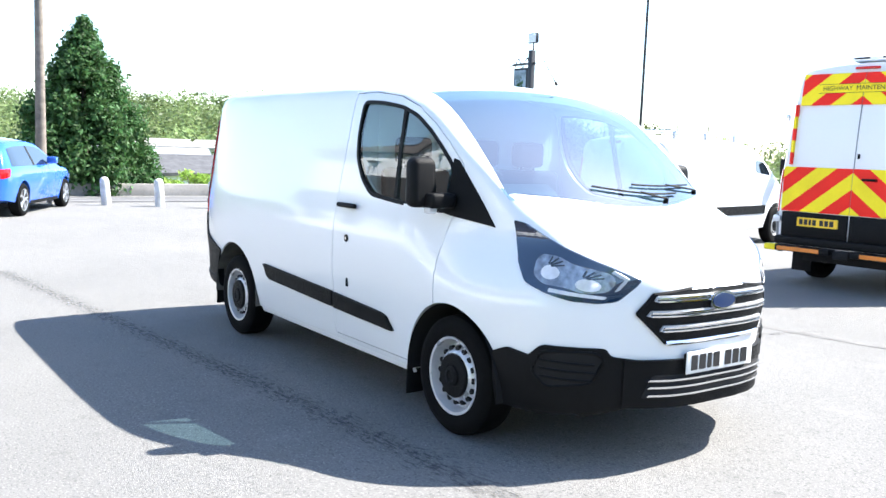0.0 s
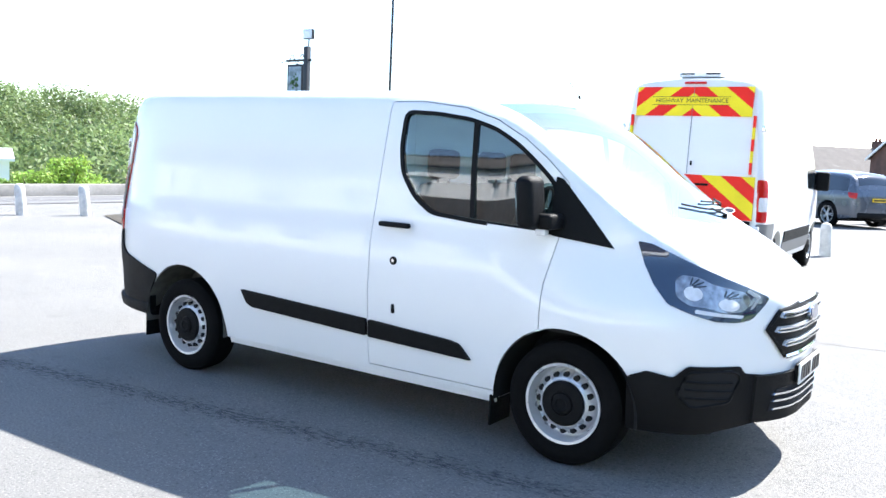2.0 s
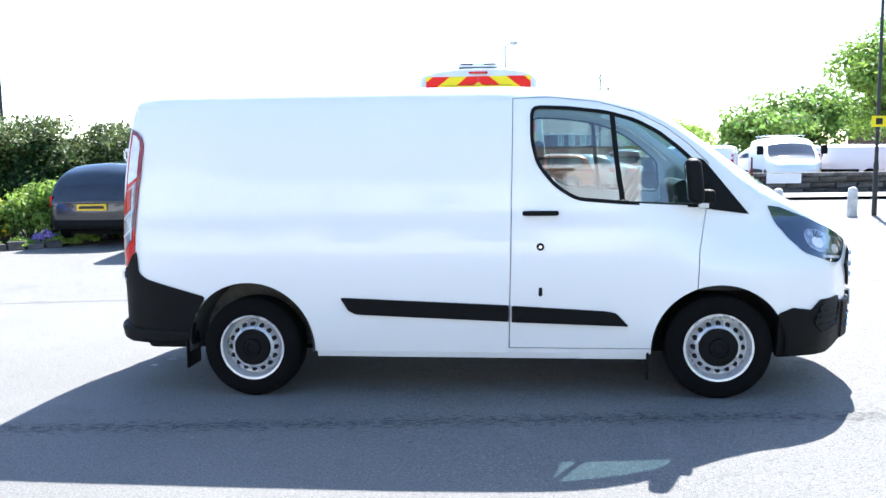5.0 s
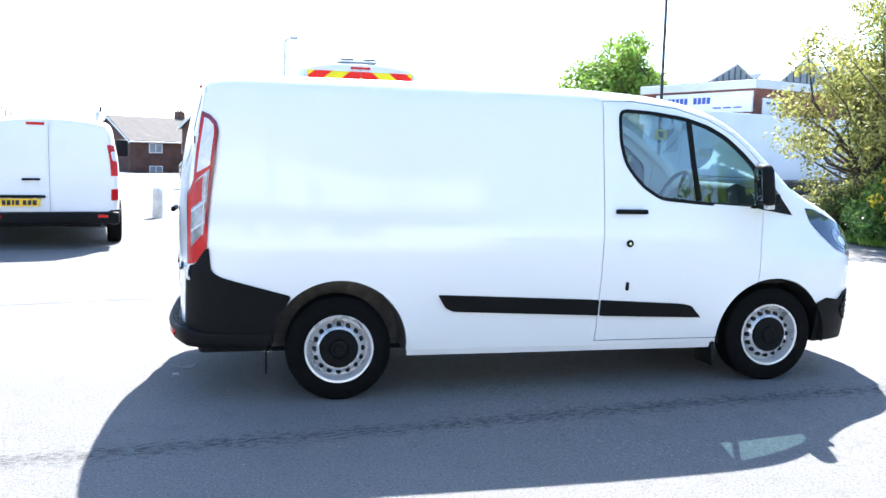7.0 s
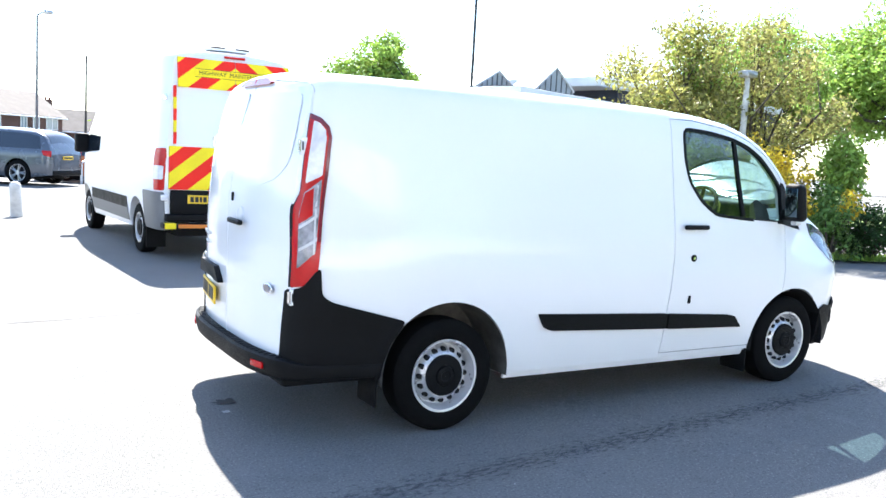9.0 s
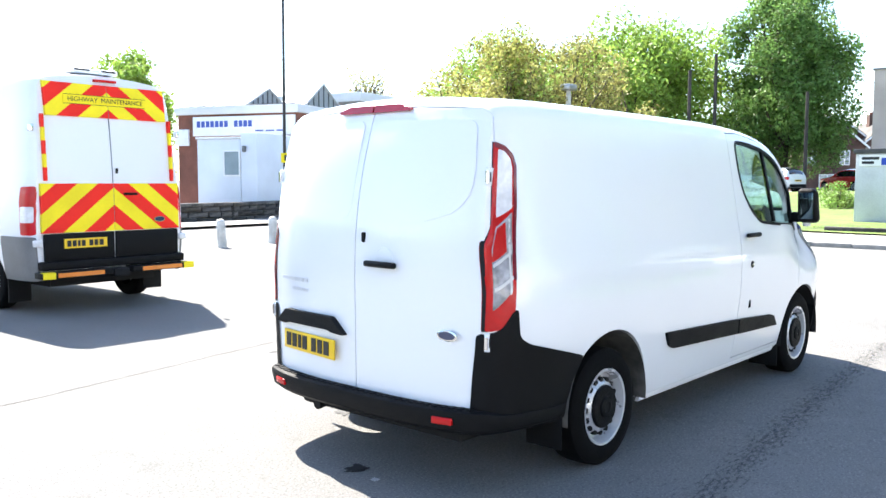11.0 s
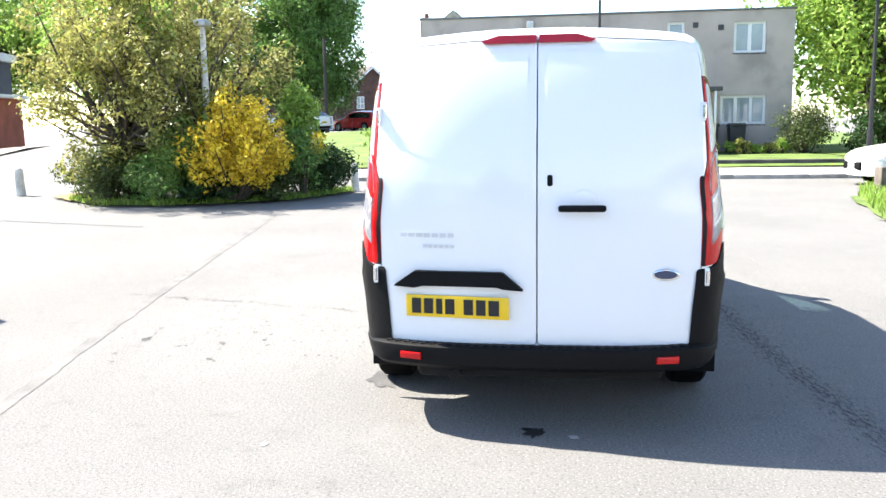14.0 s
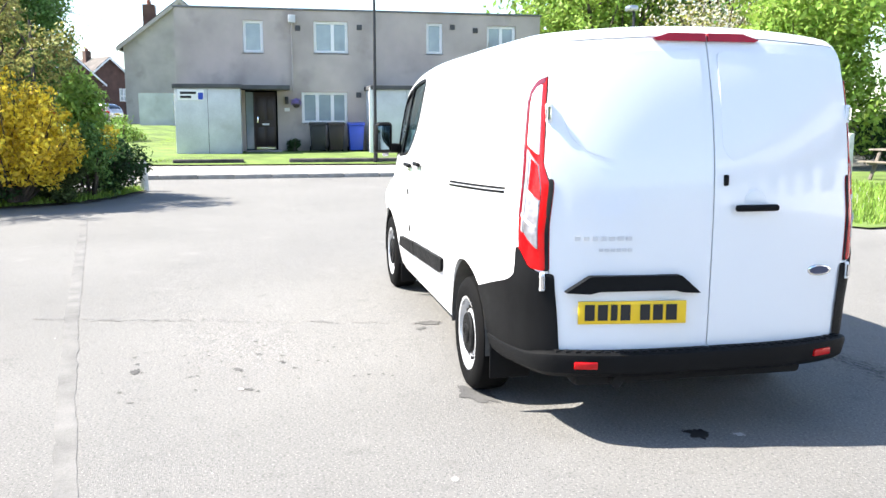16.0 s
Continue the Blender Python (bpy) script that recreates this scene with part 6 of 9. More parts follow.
def big_van(label, m, length_wb, tops, side, plan, rear, paint, name="van"):
    """A parked van: returns the thing and its hull; the caller adds the tail end."""
    hull = Hull(tops, side, plan, plan, [(rear, 0.45), (-0.4, 0.38), (0.5, 0.32), (length_wb, 0.3), (tops[-1][0], 0.32)], lean=(0.10, 1.1, 1.4, -0.4, 0.5))
    t = thing(name, label, "van", m, "parked vans")
    xf = tops[-1][0]
    xs = [rear + 0.03, rear + 0.06, rear + 0.1, rear + 0.17, rear + 0.28, rear + 0.45] + list(np.linspace(rear + 0.7, length_wb - 0.8, 10)) + list(np.linspace(length_wb - 0.6, xf - 0.01, 26))
    body = plain(hull.loft(xs, cap_rear=0.03, cap_front=0.015), "body")
    for x in (0.0, length_wb):
        bm = bmesh.new()
        cyl(bm, (x, -1.4, 0.35), (x, 1.4, 0.35), 0.425, n=40)
        body = carve(body, plain(bm), "DIFFERENCE")
    part("body", finish(body, paint, 40), None, t)
    part("underbody", box(bmesh.new(), rear + 0.25, length_wb + 0.5, -0.68, 0.68, 0.3, 0.75), M["under"], t)
    for s in (-1, 1):
        for x in (0.0, length_wb):
            wheel(t, (x, s * 0.87, 0.345), s, 0.35, 0.225, 0.205)
        y = hull.half(0.5, 0.6)
        part("rubbing_strip", hull.side_patch([(0.5, 0.58), (0.5, 0.74), (length_wb - 0.5, 0.74), (length_wb - 0.5, 0.58)], s, 0.012, 0.03, 0.3), M["black_trim"], t)
        w0 = length_wb - 0.95
        e = hull.E
        line = [(x, min(e(x) - 0.09, e(w0) - 0.22)) for x in np.linspace(w0, length_wb + 0.15, 8)]
        zb = 1.30
        line = [p for p in line if p[1] > zb + 0.08]
        part("cab_window", hull.side_patch(rounded([(w0, zb + 0.05)] + line + [(line[-1][0] + 0.12, zb)], 0.05), s, 0.005, 0.02, 0.12), M["tint"], t)
        part("door_mirror", box(bmesh.new(), length_wb - 0.12, length_wb + 0.02, min(s * 1.0, s * 1.22), max(s * 1.0, s * 1.22), 1.30, 1.62, 0.04, 3), M["black_trim"], t)
    bm = bmesh.new()
    rows = []
    for x in np.linspace(length_wb - 0.55, length_wb + 0.40, 10):
        ye = hull.half(x, e(x)) - 1.3 * hull.R(x)
        rows.append([bm.verts.new((x, u * ye, hull.top(x, u * ye) + 0.006)) for u in np.linspace(-0.95, 0.95, 9)])
    for a, b in zip(rows, rows[1:]):
        for i in range(8):
            bm.faces.new((a[i], a[i + 1], b[i + 1], b[i]))
    part("windscreen", bm, M["tint"], t)
    return t, hull


VAN_PLAN = lambda rear, xf, wb: [(rear, 0.86), (rear + 0.03, 0.90), (rear + 0.1, 0.955), (rear + 0.25, 0.99), (rear + 0.5, 1.0), (wb, 1.0), (xf - 0.5, 0.93), (xf - 0.25, 0.80), (xf - 0.08, 0.55), (xf, 0.2)]


def highway_van():
    m = pose(0.96, 7.50, 0, 0, 0, 93)
    tops = [(-1.08, 2.69, 2.765, 0.10), (-0.6, 2.74, 2.82, 0.12), (1.8, 2.74, 2.84, 0.14), (2.3, 2.60, 2.74, 0.12), (2.7, 2.25, 2.42, 0.08), (3.1, 1.85, 2.02, 0.07), (3.5, 1.50, 1.62, 0.07), (3.75, 1.30, 1.40, 0.08), (4.0, 1.15, 1.24, 0.08), (4.2, 0.95, 1.0, 0.07), (4.3, 0.75, 0.78, 0.04)]
    side = [(0.3, 0.95), (0.5, 1.0), (0.9, 1.03), (1.3, 1.02), (1.6, 0.99), (2.1, 0.945), (2.5, 0.91), (2.75, 0.875), (2.9, 0.85)]
    t, h = big_van("white high-roof maintenance van with red and yellow chevron rear doors", m, 3.3, tops, side, VAN_PLAN(-1.08, 4.3, 3.3), -1.08, M["paint_dull"], "maintenance_van")
    def back(z):
        return h.shear(-1.085, 0, z)[0]
    def band(z0, z1, half_w, flip):
        """Chevron stripes that climb to the middle."""
        c = -1.4
        k = 0
        while c < 2.4:
            poly = [(c, z0), (c + 0.255, z0), (c + 0.255 - 1.25 * (z1 - z0), z1), (c - 1.25 * (z1 - z0), z1)]
            poly = clip(clip(poly, 0, 0.004, False), 0, half_w, True) if poly else poly
            if len(poly) >= 3:
                for s in (-1, 1):
                    bm = bmesh.new()
                    lo = [bm.verts.new((back(z) - 0.012, -s * u, z)) for u, z in poly]
                    hi = [bm.verts.new((back(z) + 0.03, -s * u, z)) for u, z in poly]
                    n = len(poly)
                    bm.faces.new(lo)
                    bm.faces.new(hi[::-1])
                    for i in range(n):
                        bm.faces.new((lo[i], lo[(i + 1) % n], hi[(i + 1) % n], hi[i]))
                    part("chevron_stripe", bm, M["hv_red"] if (k + flip) % 2 else M["hv_yellow"], t, "", smooth=0)
            c += 0.255
            k += 1
    band(2.27, 2.655, 0.765, 0)
    band(0.94, 1.50, 0.88, 1)
    for s in (-1, 1):
        for i in range(5):
            z = 1.53 + 0.15 * i
            bm = box(bmesh.new(), back(z) - 0.010, back(z) + 0.04, min(s * 0.795, s * 0.825), max(s * 0.795, s * 0.825), z, z + 0.15)
            part("edge_marking", bm, M["hv_red"] if i % 2 == 0 else M["hv_yellow"], t, smooth=0)
        lamp = part("tail_lamp", h.side_patch(rounded([(-1.05, 0.92), (-1.05, 1.47), (-0.88, 1.46), (-0.86, 1.3), (-0.88, 0.92)], 0.03), s, 0.012, 0.03, 0.03), M["lens_red"], t)
        part("lens", h.side_patch(rounded([(-1.04, 1.06), (-1.04, 1.24), (-0.88, 1.24), (-0.88, 1.06)], 0.02), s, 0.016, 0.02, 0.03), M["lens_clear"], lamp)
        part("bumper_corner", h.side_patch(rounded([(-1.05, 0.40), (-1.05, 0.90), (-0.45, 0.90), (-0.47, 0.40)], 0.03), s, 0.02, 0.06, 0.06), mat_grey, t)
        part("lower_flank", h.side_patch([(0.47, 0.40), (0.47, 0.62), (2.85, 0.62), (2.85, 0.40)], s, 0.010, 0.03, 0.4), mat_grey, t)
        part("step", box(bmesh.new(), -1.27, -1.08, -0.98 if s > 0 else 0.13, -0.13 if s > 0 else 0.98, 0.44, 0.51, 0.01), M["black_trim"], t)
        part("step_reflector", box(bmesh.new(), -1.276, -1.268, -0.80 if s > 0 else 0.25, -0.25 if s > 0 else 0.80, 0.45, 0.50), M["lens_orange"], t)
        part("step_end", box(bmesh.new(), -1.275, -1.19, s * 0.90 - 0.075, s * 0.90 + 0.075, 0.436, 0.514, 0.012), M["hv_yellow"], t)
        part("door_hinge", box(bmesh.new(), -1.04, -0.97, min(s * 0.91, s * 0.95), max(s * 0.91, s * 0.95), 2.08, 2.16, 0.01), M["chrome"], t)
        part("fog_lamp", box(bmesh.new(), -1.11, -1.05, s * 0.93 - 0.05, s * 0.93 + 0.05, 0.79, 0.87, 0.015), M["lens_clear"], t)
        part("lower_door_panel", box(bmesh.new(), -1.105, -1.06, min(s * 0.012, s * 0.86), max(s * 0.012, s * 0.86), 0.62, 0.93, 0.01), M["black_trim"], t)
        part("mud_flap", box(bmesh.new(), -0.50, -0.48, s * 0.87 - 0.13, s * 0.87 + 0.13, 0.12, 0.5), M["black_trim"], t)
    zs = np.linspace(0.94, 2.66, 12)
    part("door_gap", prism(bmesh.new(), [(back(z) - 0.006, z) for z in zs] + [(back(z) + 0.03, z) for z in zs[::-1]], "y", -0.003, 0.003), M["bulkhead"], t)
    part("bumper", box(bmesh.new(), -1.15, -0.95, -0.92, 0.92, 0.52, 0.62, 0.02), M["black_trim"], t)
    part("tow_bar", box(bmesh.new(), -1.24, -0.9, -0.10, 0.10, 0.40, 0.50, 0.02), M["under"], t)
    plate = part("number_plate", box(bmesh.new(), -1.122, -1.104, 0.12, 0.64, 0.76, 0.87), M["plate_y"], t)
    for gap in PLATE_BARS:
        part("plate_bar", bars(bmesh.new(), 0.64, 0.12, 0.78, 0.85, -1.121, [gap], 0.004, "x"), M["ink"], plate)
    zc = 2.47
    board = part("sign_board", box(bmesh.new(), back(zc) - 0.022, back(zc) - 0.008, -0.49, 0.55, zc - 0.055, zc + 0.055), M["hv_yellow"], t)
    for z in (zc - 0.055, zc + 0.050):
        part("board_border", box(bmesh.new(), back(zc) - 0.0245, back(zc) - 0.021, -0.49, 0.55, z, z + 0.005), M["ink"], board)
    for word, yc in (("HIGHWAY", 0.315), ("MAINTENANCE", -0.185)):
        part("lettering", text_mesh(word, 0.078, M["ink"], 0.001), None, board, "", pose(back(zc) - 0.024, yc, zc, 90, 0, -90))
    part("door_handle", box(bmesh.new(), -1.125, -1.09, -0.30, -0.12, 1.36, 1.39, 0.01), M["black_trim"], t)
    part("door_lock", box(bmesh.new(), -1.1, -1.07, -0.06, -0.04, 1.62, 1.68, 0.005), M["black_trim"], t)
    bm = cyl(bmesh.new(), (-1.11, 0, 0), (-1.085, 0, 0), 0.05, n=24)
    for v in bm.verts:
        v.co = Vector((v.co.x, -0.60 + v.co.y * 1.5, 1.06 + v.co.z * 0.7))
    badge = part("oval_badge", bm, M["chrome"], t)
    bm = cyl(bmesh.new(), (-1.113, 0, 0), (-1.1, 0, 0), 0.042, n=24)
    for v in bm.verts:
        v.co = Vector((v.co.x, -0.60 + v.co.y * 1.5, 1.06 + v.co.z * 0.65))
    part("badge_face", bm, M["badge_blue"], badge)
    part("high_brake_lamp", box(bmesh.new(), back(2.7) - 0.02, back(2.7) + 0.08, -0.14, 0.14, 2.695, 2.725, 0.005), M["lens_red"], t)
    bar = part("beacon_bar", box(bmesh.new(), -0.75, -0.45, -0.30, 0.30, 2.81, 2.87, 0.02), M["paint_dull"], t)
    part("beacon_lens", box(bmesh.new(), -0.765, -0.74, -0.26, -0.08, 2.84, 2.86), M["ink"], bar)
    part("beacon_lens", box(bmesh.new(), -0.765, -0.74, 0.08, 0.26, 2.84, 2.86), M["ink"], bar)
    return t


mat_grey = mat("light_grey_plastic", (0.16, 0.165, 0.17), rough=0.5, var=0.08, scale=4)
highway_van()


def low_van(m, label):
    tops = [(-0.97, 1.78, 1.86, 0.09), (-0.6, 1.83, 1.93, 0.12), (1.6, 1.84, 1.96, 0.12), (2.1, 1.80, 1.92, 0.10), (2.5, 1.62, 1.74, 0.07), (2.9, 1.34, 1.46, 0.06), (3.2, 1.16, 1.25, 0.07), (3.6, 1.03, 1.11, 0.08), (3.85, 0.88, 0.94, 0.07), (4.0, 0.68, 0.72, 0.04)]
    side = [(0.3, 0.90), (0.5, 0.935), (0.9, 0.95), (1.2, 0.945), (1.5, 0.90), (1.8, 0.85), (2.0, 0.79)]
    t, h = big_van(label, m, 3.1, tops, side, VAN_PLAN(-0.97, 4.0, 3.1), -0.97, M["paint_dull"])
    def back(z):
        return h.shear(-0.975, 0, z)[0]
    for s in (-1, 1):
        lamp = part("tail_lamp", h.side_patch(rounded([(-0.955, 1.06), (-0.955, 1.52), (-0.86, 1.5), (-0.86, 1.06)], 0.02), s, 0.012, 0.03, 0.03), M["lens_red"], t)
        part("lens", h.side_patch(rounded([(-0.95, 1.28), (-0.95, 1.42), (-0.87, 1.42), (-0.87, 1.28)], 0.02), s, 0.016, 0.02, 0.03), M["lens_clear"], lamp)
        low = part("lower_lamp", h.side_patch(rounded([(-0.955, 0.70), (-0.955, 0.87), (-0.87, 0.87), (-0.87, 0.70)], 0.02), s, 0.012, 0.03, 0.03), M["lens_red"], t)
        part("bumper_corner", h.side_patch(rounded([(-0.955, 0.33), (-0.955, 0.56), (-0.45, 0.56), (-0.47, 0.36)], 0.03), s, 0.02, 0.06, 0.06), M["black_trim"], t)
        part("reflector", box(bmesh.new(), -1.06, -1.03, s * 0.70 - 0.07, s * 0.70 + 0.07, 0.46, 0.50), M["lens_red"], t)
    for x in (-0.45, 0.6, 1.7):
        part("roof_bar", box(bmesh.new(), x - 0.02, x + 0.02, -0.72, 0.72, 1.99, 2.02, 0.008), M["chrome"], t)
        for s in (-1, 1):
            part("roof_bar_foot", box(bmesh.new(), x - 0.03, x + 0.03, s * 0.66 - 0.02, s * 0.66 + 0.02, 1.84, 2.0, 0.008), M["alloy"], t)
            part("load_stop", box(bmesh.new(), x - 0.008, x + 0.008, s * 0.71 - 0.008, s * 0.71 + 0.008, 2.02, 2.12, 0.003), M["black_trim"], t)
    part("bumper", box(bmesh.new(), -1.045, -0.85, -0.93, 0.93, 0.36, 0.54, 0.04), M["black_trim"], t)
    zs = np.linspace(0.56, 1.80, 10)
    part("door_gap", prism(bmesh.new(), [(back(z) - 0.003, z) for z in zs] + [(back(z) + 0.03, z) for z in zs[::-1]], "y", 0.0, 0.005), M["bulkhead"], t)
    part("plate_recess", box(bmesh.new(), -1.0, -0.95, 0.06, 0.74, 0.74, 0.78, 0.008), M["black_trim"], t)
    plate = part("number_plate", box(bmesh.new(), -0.998, -0.975, 0.13, 0.65, 0.62, 0.73), M["plate_y"], t)
    for gap in PLATE_BARS:
        part("plate_bar", bars(bmesh.new(), 0.65, 0.13, 0.64, 0.71, -0.997, [gap], 0.004, "x"), M["ink"], plate)
    part("door_handle", box(bmesh.new(), -1.02, -0.98, 0.12, 0.36, 0.99, 1.02, 0.01), M["black_trim"], t)
    part("high_brake_lamp", box(bmesh.new(), -0.935, -0.88, 0.05, 0.29, 1.775, 1.815, 0.005), M["lens_red"], t)
    return t


low_van(pose(-3.53, 8.1, 0, 0, 0, 100), "white low-roof van with roof bars and black bumper")


def at_ground(x, y, rz):
    return pose(x, y, ground_z(x, y), 0, 0, rz)


car("hatch", M["car_black"], "dark hatchback parked close beside a white van", at_ground(-5.75, 8.6, 92))
car("suv", M["car_grey"], "large grey sport utility car parked across the far road", at_ground(0.3, 24.6, 141))
car("hatch", M["car_orange"], "orange hatchback with alloy wheels in a row of parked cars", at_ground(3.5, 27.25, 163))
car("hatch", M["car_silver"], "silver hatchback parked beside an orange one", at_ground(4.5, 29.4, 163))
car("saloon", M["car_navy"], "dark blue saloon parked between silver car and pickup", at_ground(5.35, 31.4, 163))
car("pickup", M["car_navy"], "dark blue pickup truck with chrome rear bumper", at_ground(7.6, 33.4, 163))
for x, y in ((10.5, 36.2), (14.8, 37.5), (18.5, 38.5)):
    low_van(at_ground(x, y, 160), "white panel van in a row on the sales lot")
car("hatch", M["car_blue"], "bright blue hatchback parked by the bollards", pose(-11.9, -1.3, 0, 0, 0, 152))
car("saloon", M["car_white"], "white saloon parked behind a timber fence", pose(15.15, -10.1, 0, 0, 0, 95))
for x, y, rz, p, l in ((44, 17.2, 70, "car_white", "white hatchback parked along the far street"), (47.5, 15.2, 70, "car_white", "white hatchback parked along the far street"), (57, 13.5, 60, "car_red", "red hatchback parked along the far street"), (62, 13.0, 60, "car_silver", "silver hatchback parked along the far street"), (66, 15.5, 60, "car_white", "white hatchback parked along the far street")):
    car("hatch", M[p], l, pose(x, y, ground_z(x, y) + 0.03, 0, 0, rz))
low_van(pose(11.5, 29.5, 0, 0, 0, 265), "white van facing out of the sales yard behind a stone wall")

# ---- street furniture ----
def bollard(m, lean=0.0, height=0.66):
    t = thing("bollard", "stubby whitewashed timber bollard set in asphalt", "bollard", m @ pose(0, 0, 0, lean, lean * 0.5, 0), "bollards round the car park")
    bm = bmesh.new()
    lathe(bm, [(0.001, height), (0.05, height - 0.008), (0.085, height - 0.035), (0.105, height - 0.09), (0.107, 0.3), (0.112, -0.05)], "z", (0, 0, 0), 12)
    part("post", bm, M["bollard"], t)
    return t


spots = [(-15.4 + 0.62 * i, -0.42 + 1.05 * i) for i in range(7)]
spots += [(-6.6, 12.75), (-5.25, 12.8), (-3.9, 12.85), (-2.5, 12.9), (-1.14, 12.9), (0.25, 13.0), (1.65, 13.05), (3.05, 13.15), (4.4, 13.25), (5.75, 13.4), (7.25, 13.45), (8.9, 13.75), (10.55, 13.7), (11.85, 13.05), (13.0, 12.1), (13.9, 11.0), (13.9, 4.5)]
rng0 = random.Random(4)
proto = bollard(pose(*spots[0], 0))
for i, (x, y) in enumerate(spots[1:]):
    copy_thing(proto, pose(x, y, ground_z(x, y), rng0.uniform(-4, 4), rng0.uniform(-4, 4), rng0.uniform(0, 360)))


def pole(at, height, r, material, label, lantern=None, top=0.6):
    t = thing("street_lamp" if lantern else "pole", label, "lamp post" if lantern else "pole", pose(*at))
    part("shaft", cyl(bmesh.new(), (0, 0, -0.3), (0, 0, height), r, r * top, 12), material, t)
    if r < 0.2:
        part("base_sleeve", cyl(bmesh.new(), (0, 0, -0.1), (0, 0, min(1.2, height * 0.3)), r * 1.25, r * 1.2, 12), material, t)
    if lantern:
        part("bracket", cyl(bmesh.new(), (0, 0, height - 0.02), (lantern[0] * 0.5, lantern[1] * 0.5, height + 0.12), r * 0.6, r * 0.4, 8), material, t)
        dx, dy = lantern
        bm = bmesh.new()
        box(bm, dx - 0.16, dx + 0.16, dy - 0.13, dy + 0.13, height + 0.06, height + 0.2, 0.04)
        part("lantern", bm, M["alloy"], t)
    return t


p = pole((9.45, 13.95, 0), 9.0, 0.045, M["pole_black"], "tall thin dark pole with a small yellow notice")
part("notice", box(bmesh.new(), -0.16, 0.16, -0.075, -0.06, 1.98, 2.22), M["hv_yellow"], p)
part("notice_mark", box(bmesh.new(), -0.07, 0.07, -0.08, -0.074, 2.03, 2.17), M["ink"], p)
pole((-17.6, 23.7, -0.4), 12.0, 0.07, M["pole_black"], "tall thin dark mast beyond the hedge")
pole((0.7, 29.0, -0.45), 6.2, 0.055, M["pole"], "grey steel street lamp by the far road", (0.35, 0.0))
pole((7.0, 62, -0.6), 8.0, 0.10, M["wood_dark"], "dark timber telegraph pole by the terrace")
pole((20.95, -1.25, 0.1), 8.5, 0.05, M["pole_black"], "slim black street lamp before the house", (0.4, 0.0))
pole((16.4, -7.35, 0), 4.15, 0.06, M["pole_black"], "black street lamp with a square lantern", (0.05, 0.05))
pole((-18.1, 1.05, -0.2), 9.0, 0.15, M["wood"], "brown timber telegraph pole with a white notice", None, 0.5)
pole((11.5, 6.9, 0), 3.4, 0.09, M["bollard"], "weathered pale lamp post among the shrubs", (0.0, 0.0))
for x, y, h in ((45.5, 20.5, 8.3), (48.5, 20.2, 9.6), (50, 15, 7.0)):
    pole((x, y, 0), h, 0.13, M["wood_dark"], "dark timber telegraph pole along the far street", None, 0.75)
bm = bmesh.new()
for z in (9.2, 8.6):
    pts = [Vector((48.5 + 45 * k, 20.2 - 32 * k, z - 1.6 * (1 - (2 * k - 1) ** 2))) for k in np.linspace(0, 1, 13)]
    for a, b in zip(pts, pts[1:]):
        cyl(bm, a, b, 0.02, n=5)
tagged(part("overhead_cable", bm, M["pole_black"], None), "two slack black cables from a telegraph pole", "cable")


hoop = thing("hoop_barrier", "low white tubular hoop barrier beside parked cars", "barrier", pose(2.2, 26.5, ground_z(2.2, 26.5), 0, 0, 40))
part("rail", tube(bmesh.new(), [(-0.5, 0, -0.1), (-0.5, 0, 0.66), (-0.46, 0, 0.74), (-0.38, 0, 0.78), (0.38, 0, 0.78), (0.46, 0, 0.74), (0.5, 0, 0.66), (0.5, 0, -0.1)], 0.04, 8), M["white_sign"], hoop)
pole((3.75, 27.2, ground_z(3.75, 27.2)), 0.95, 0.05, M["post_red"], "short dark red post before parked cars")


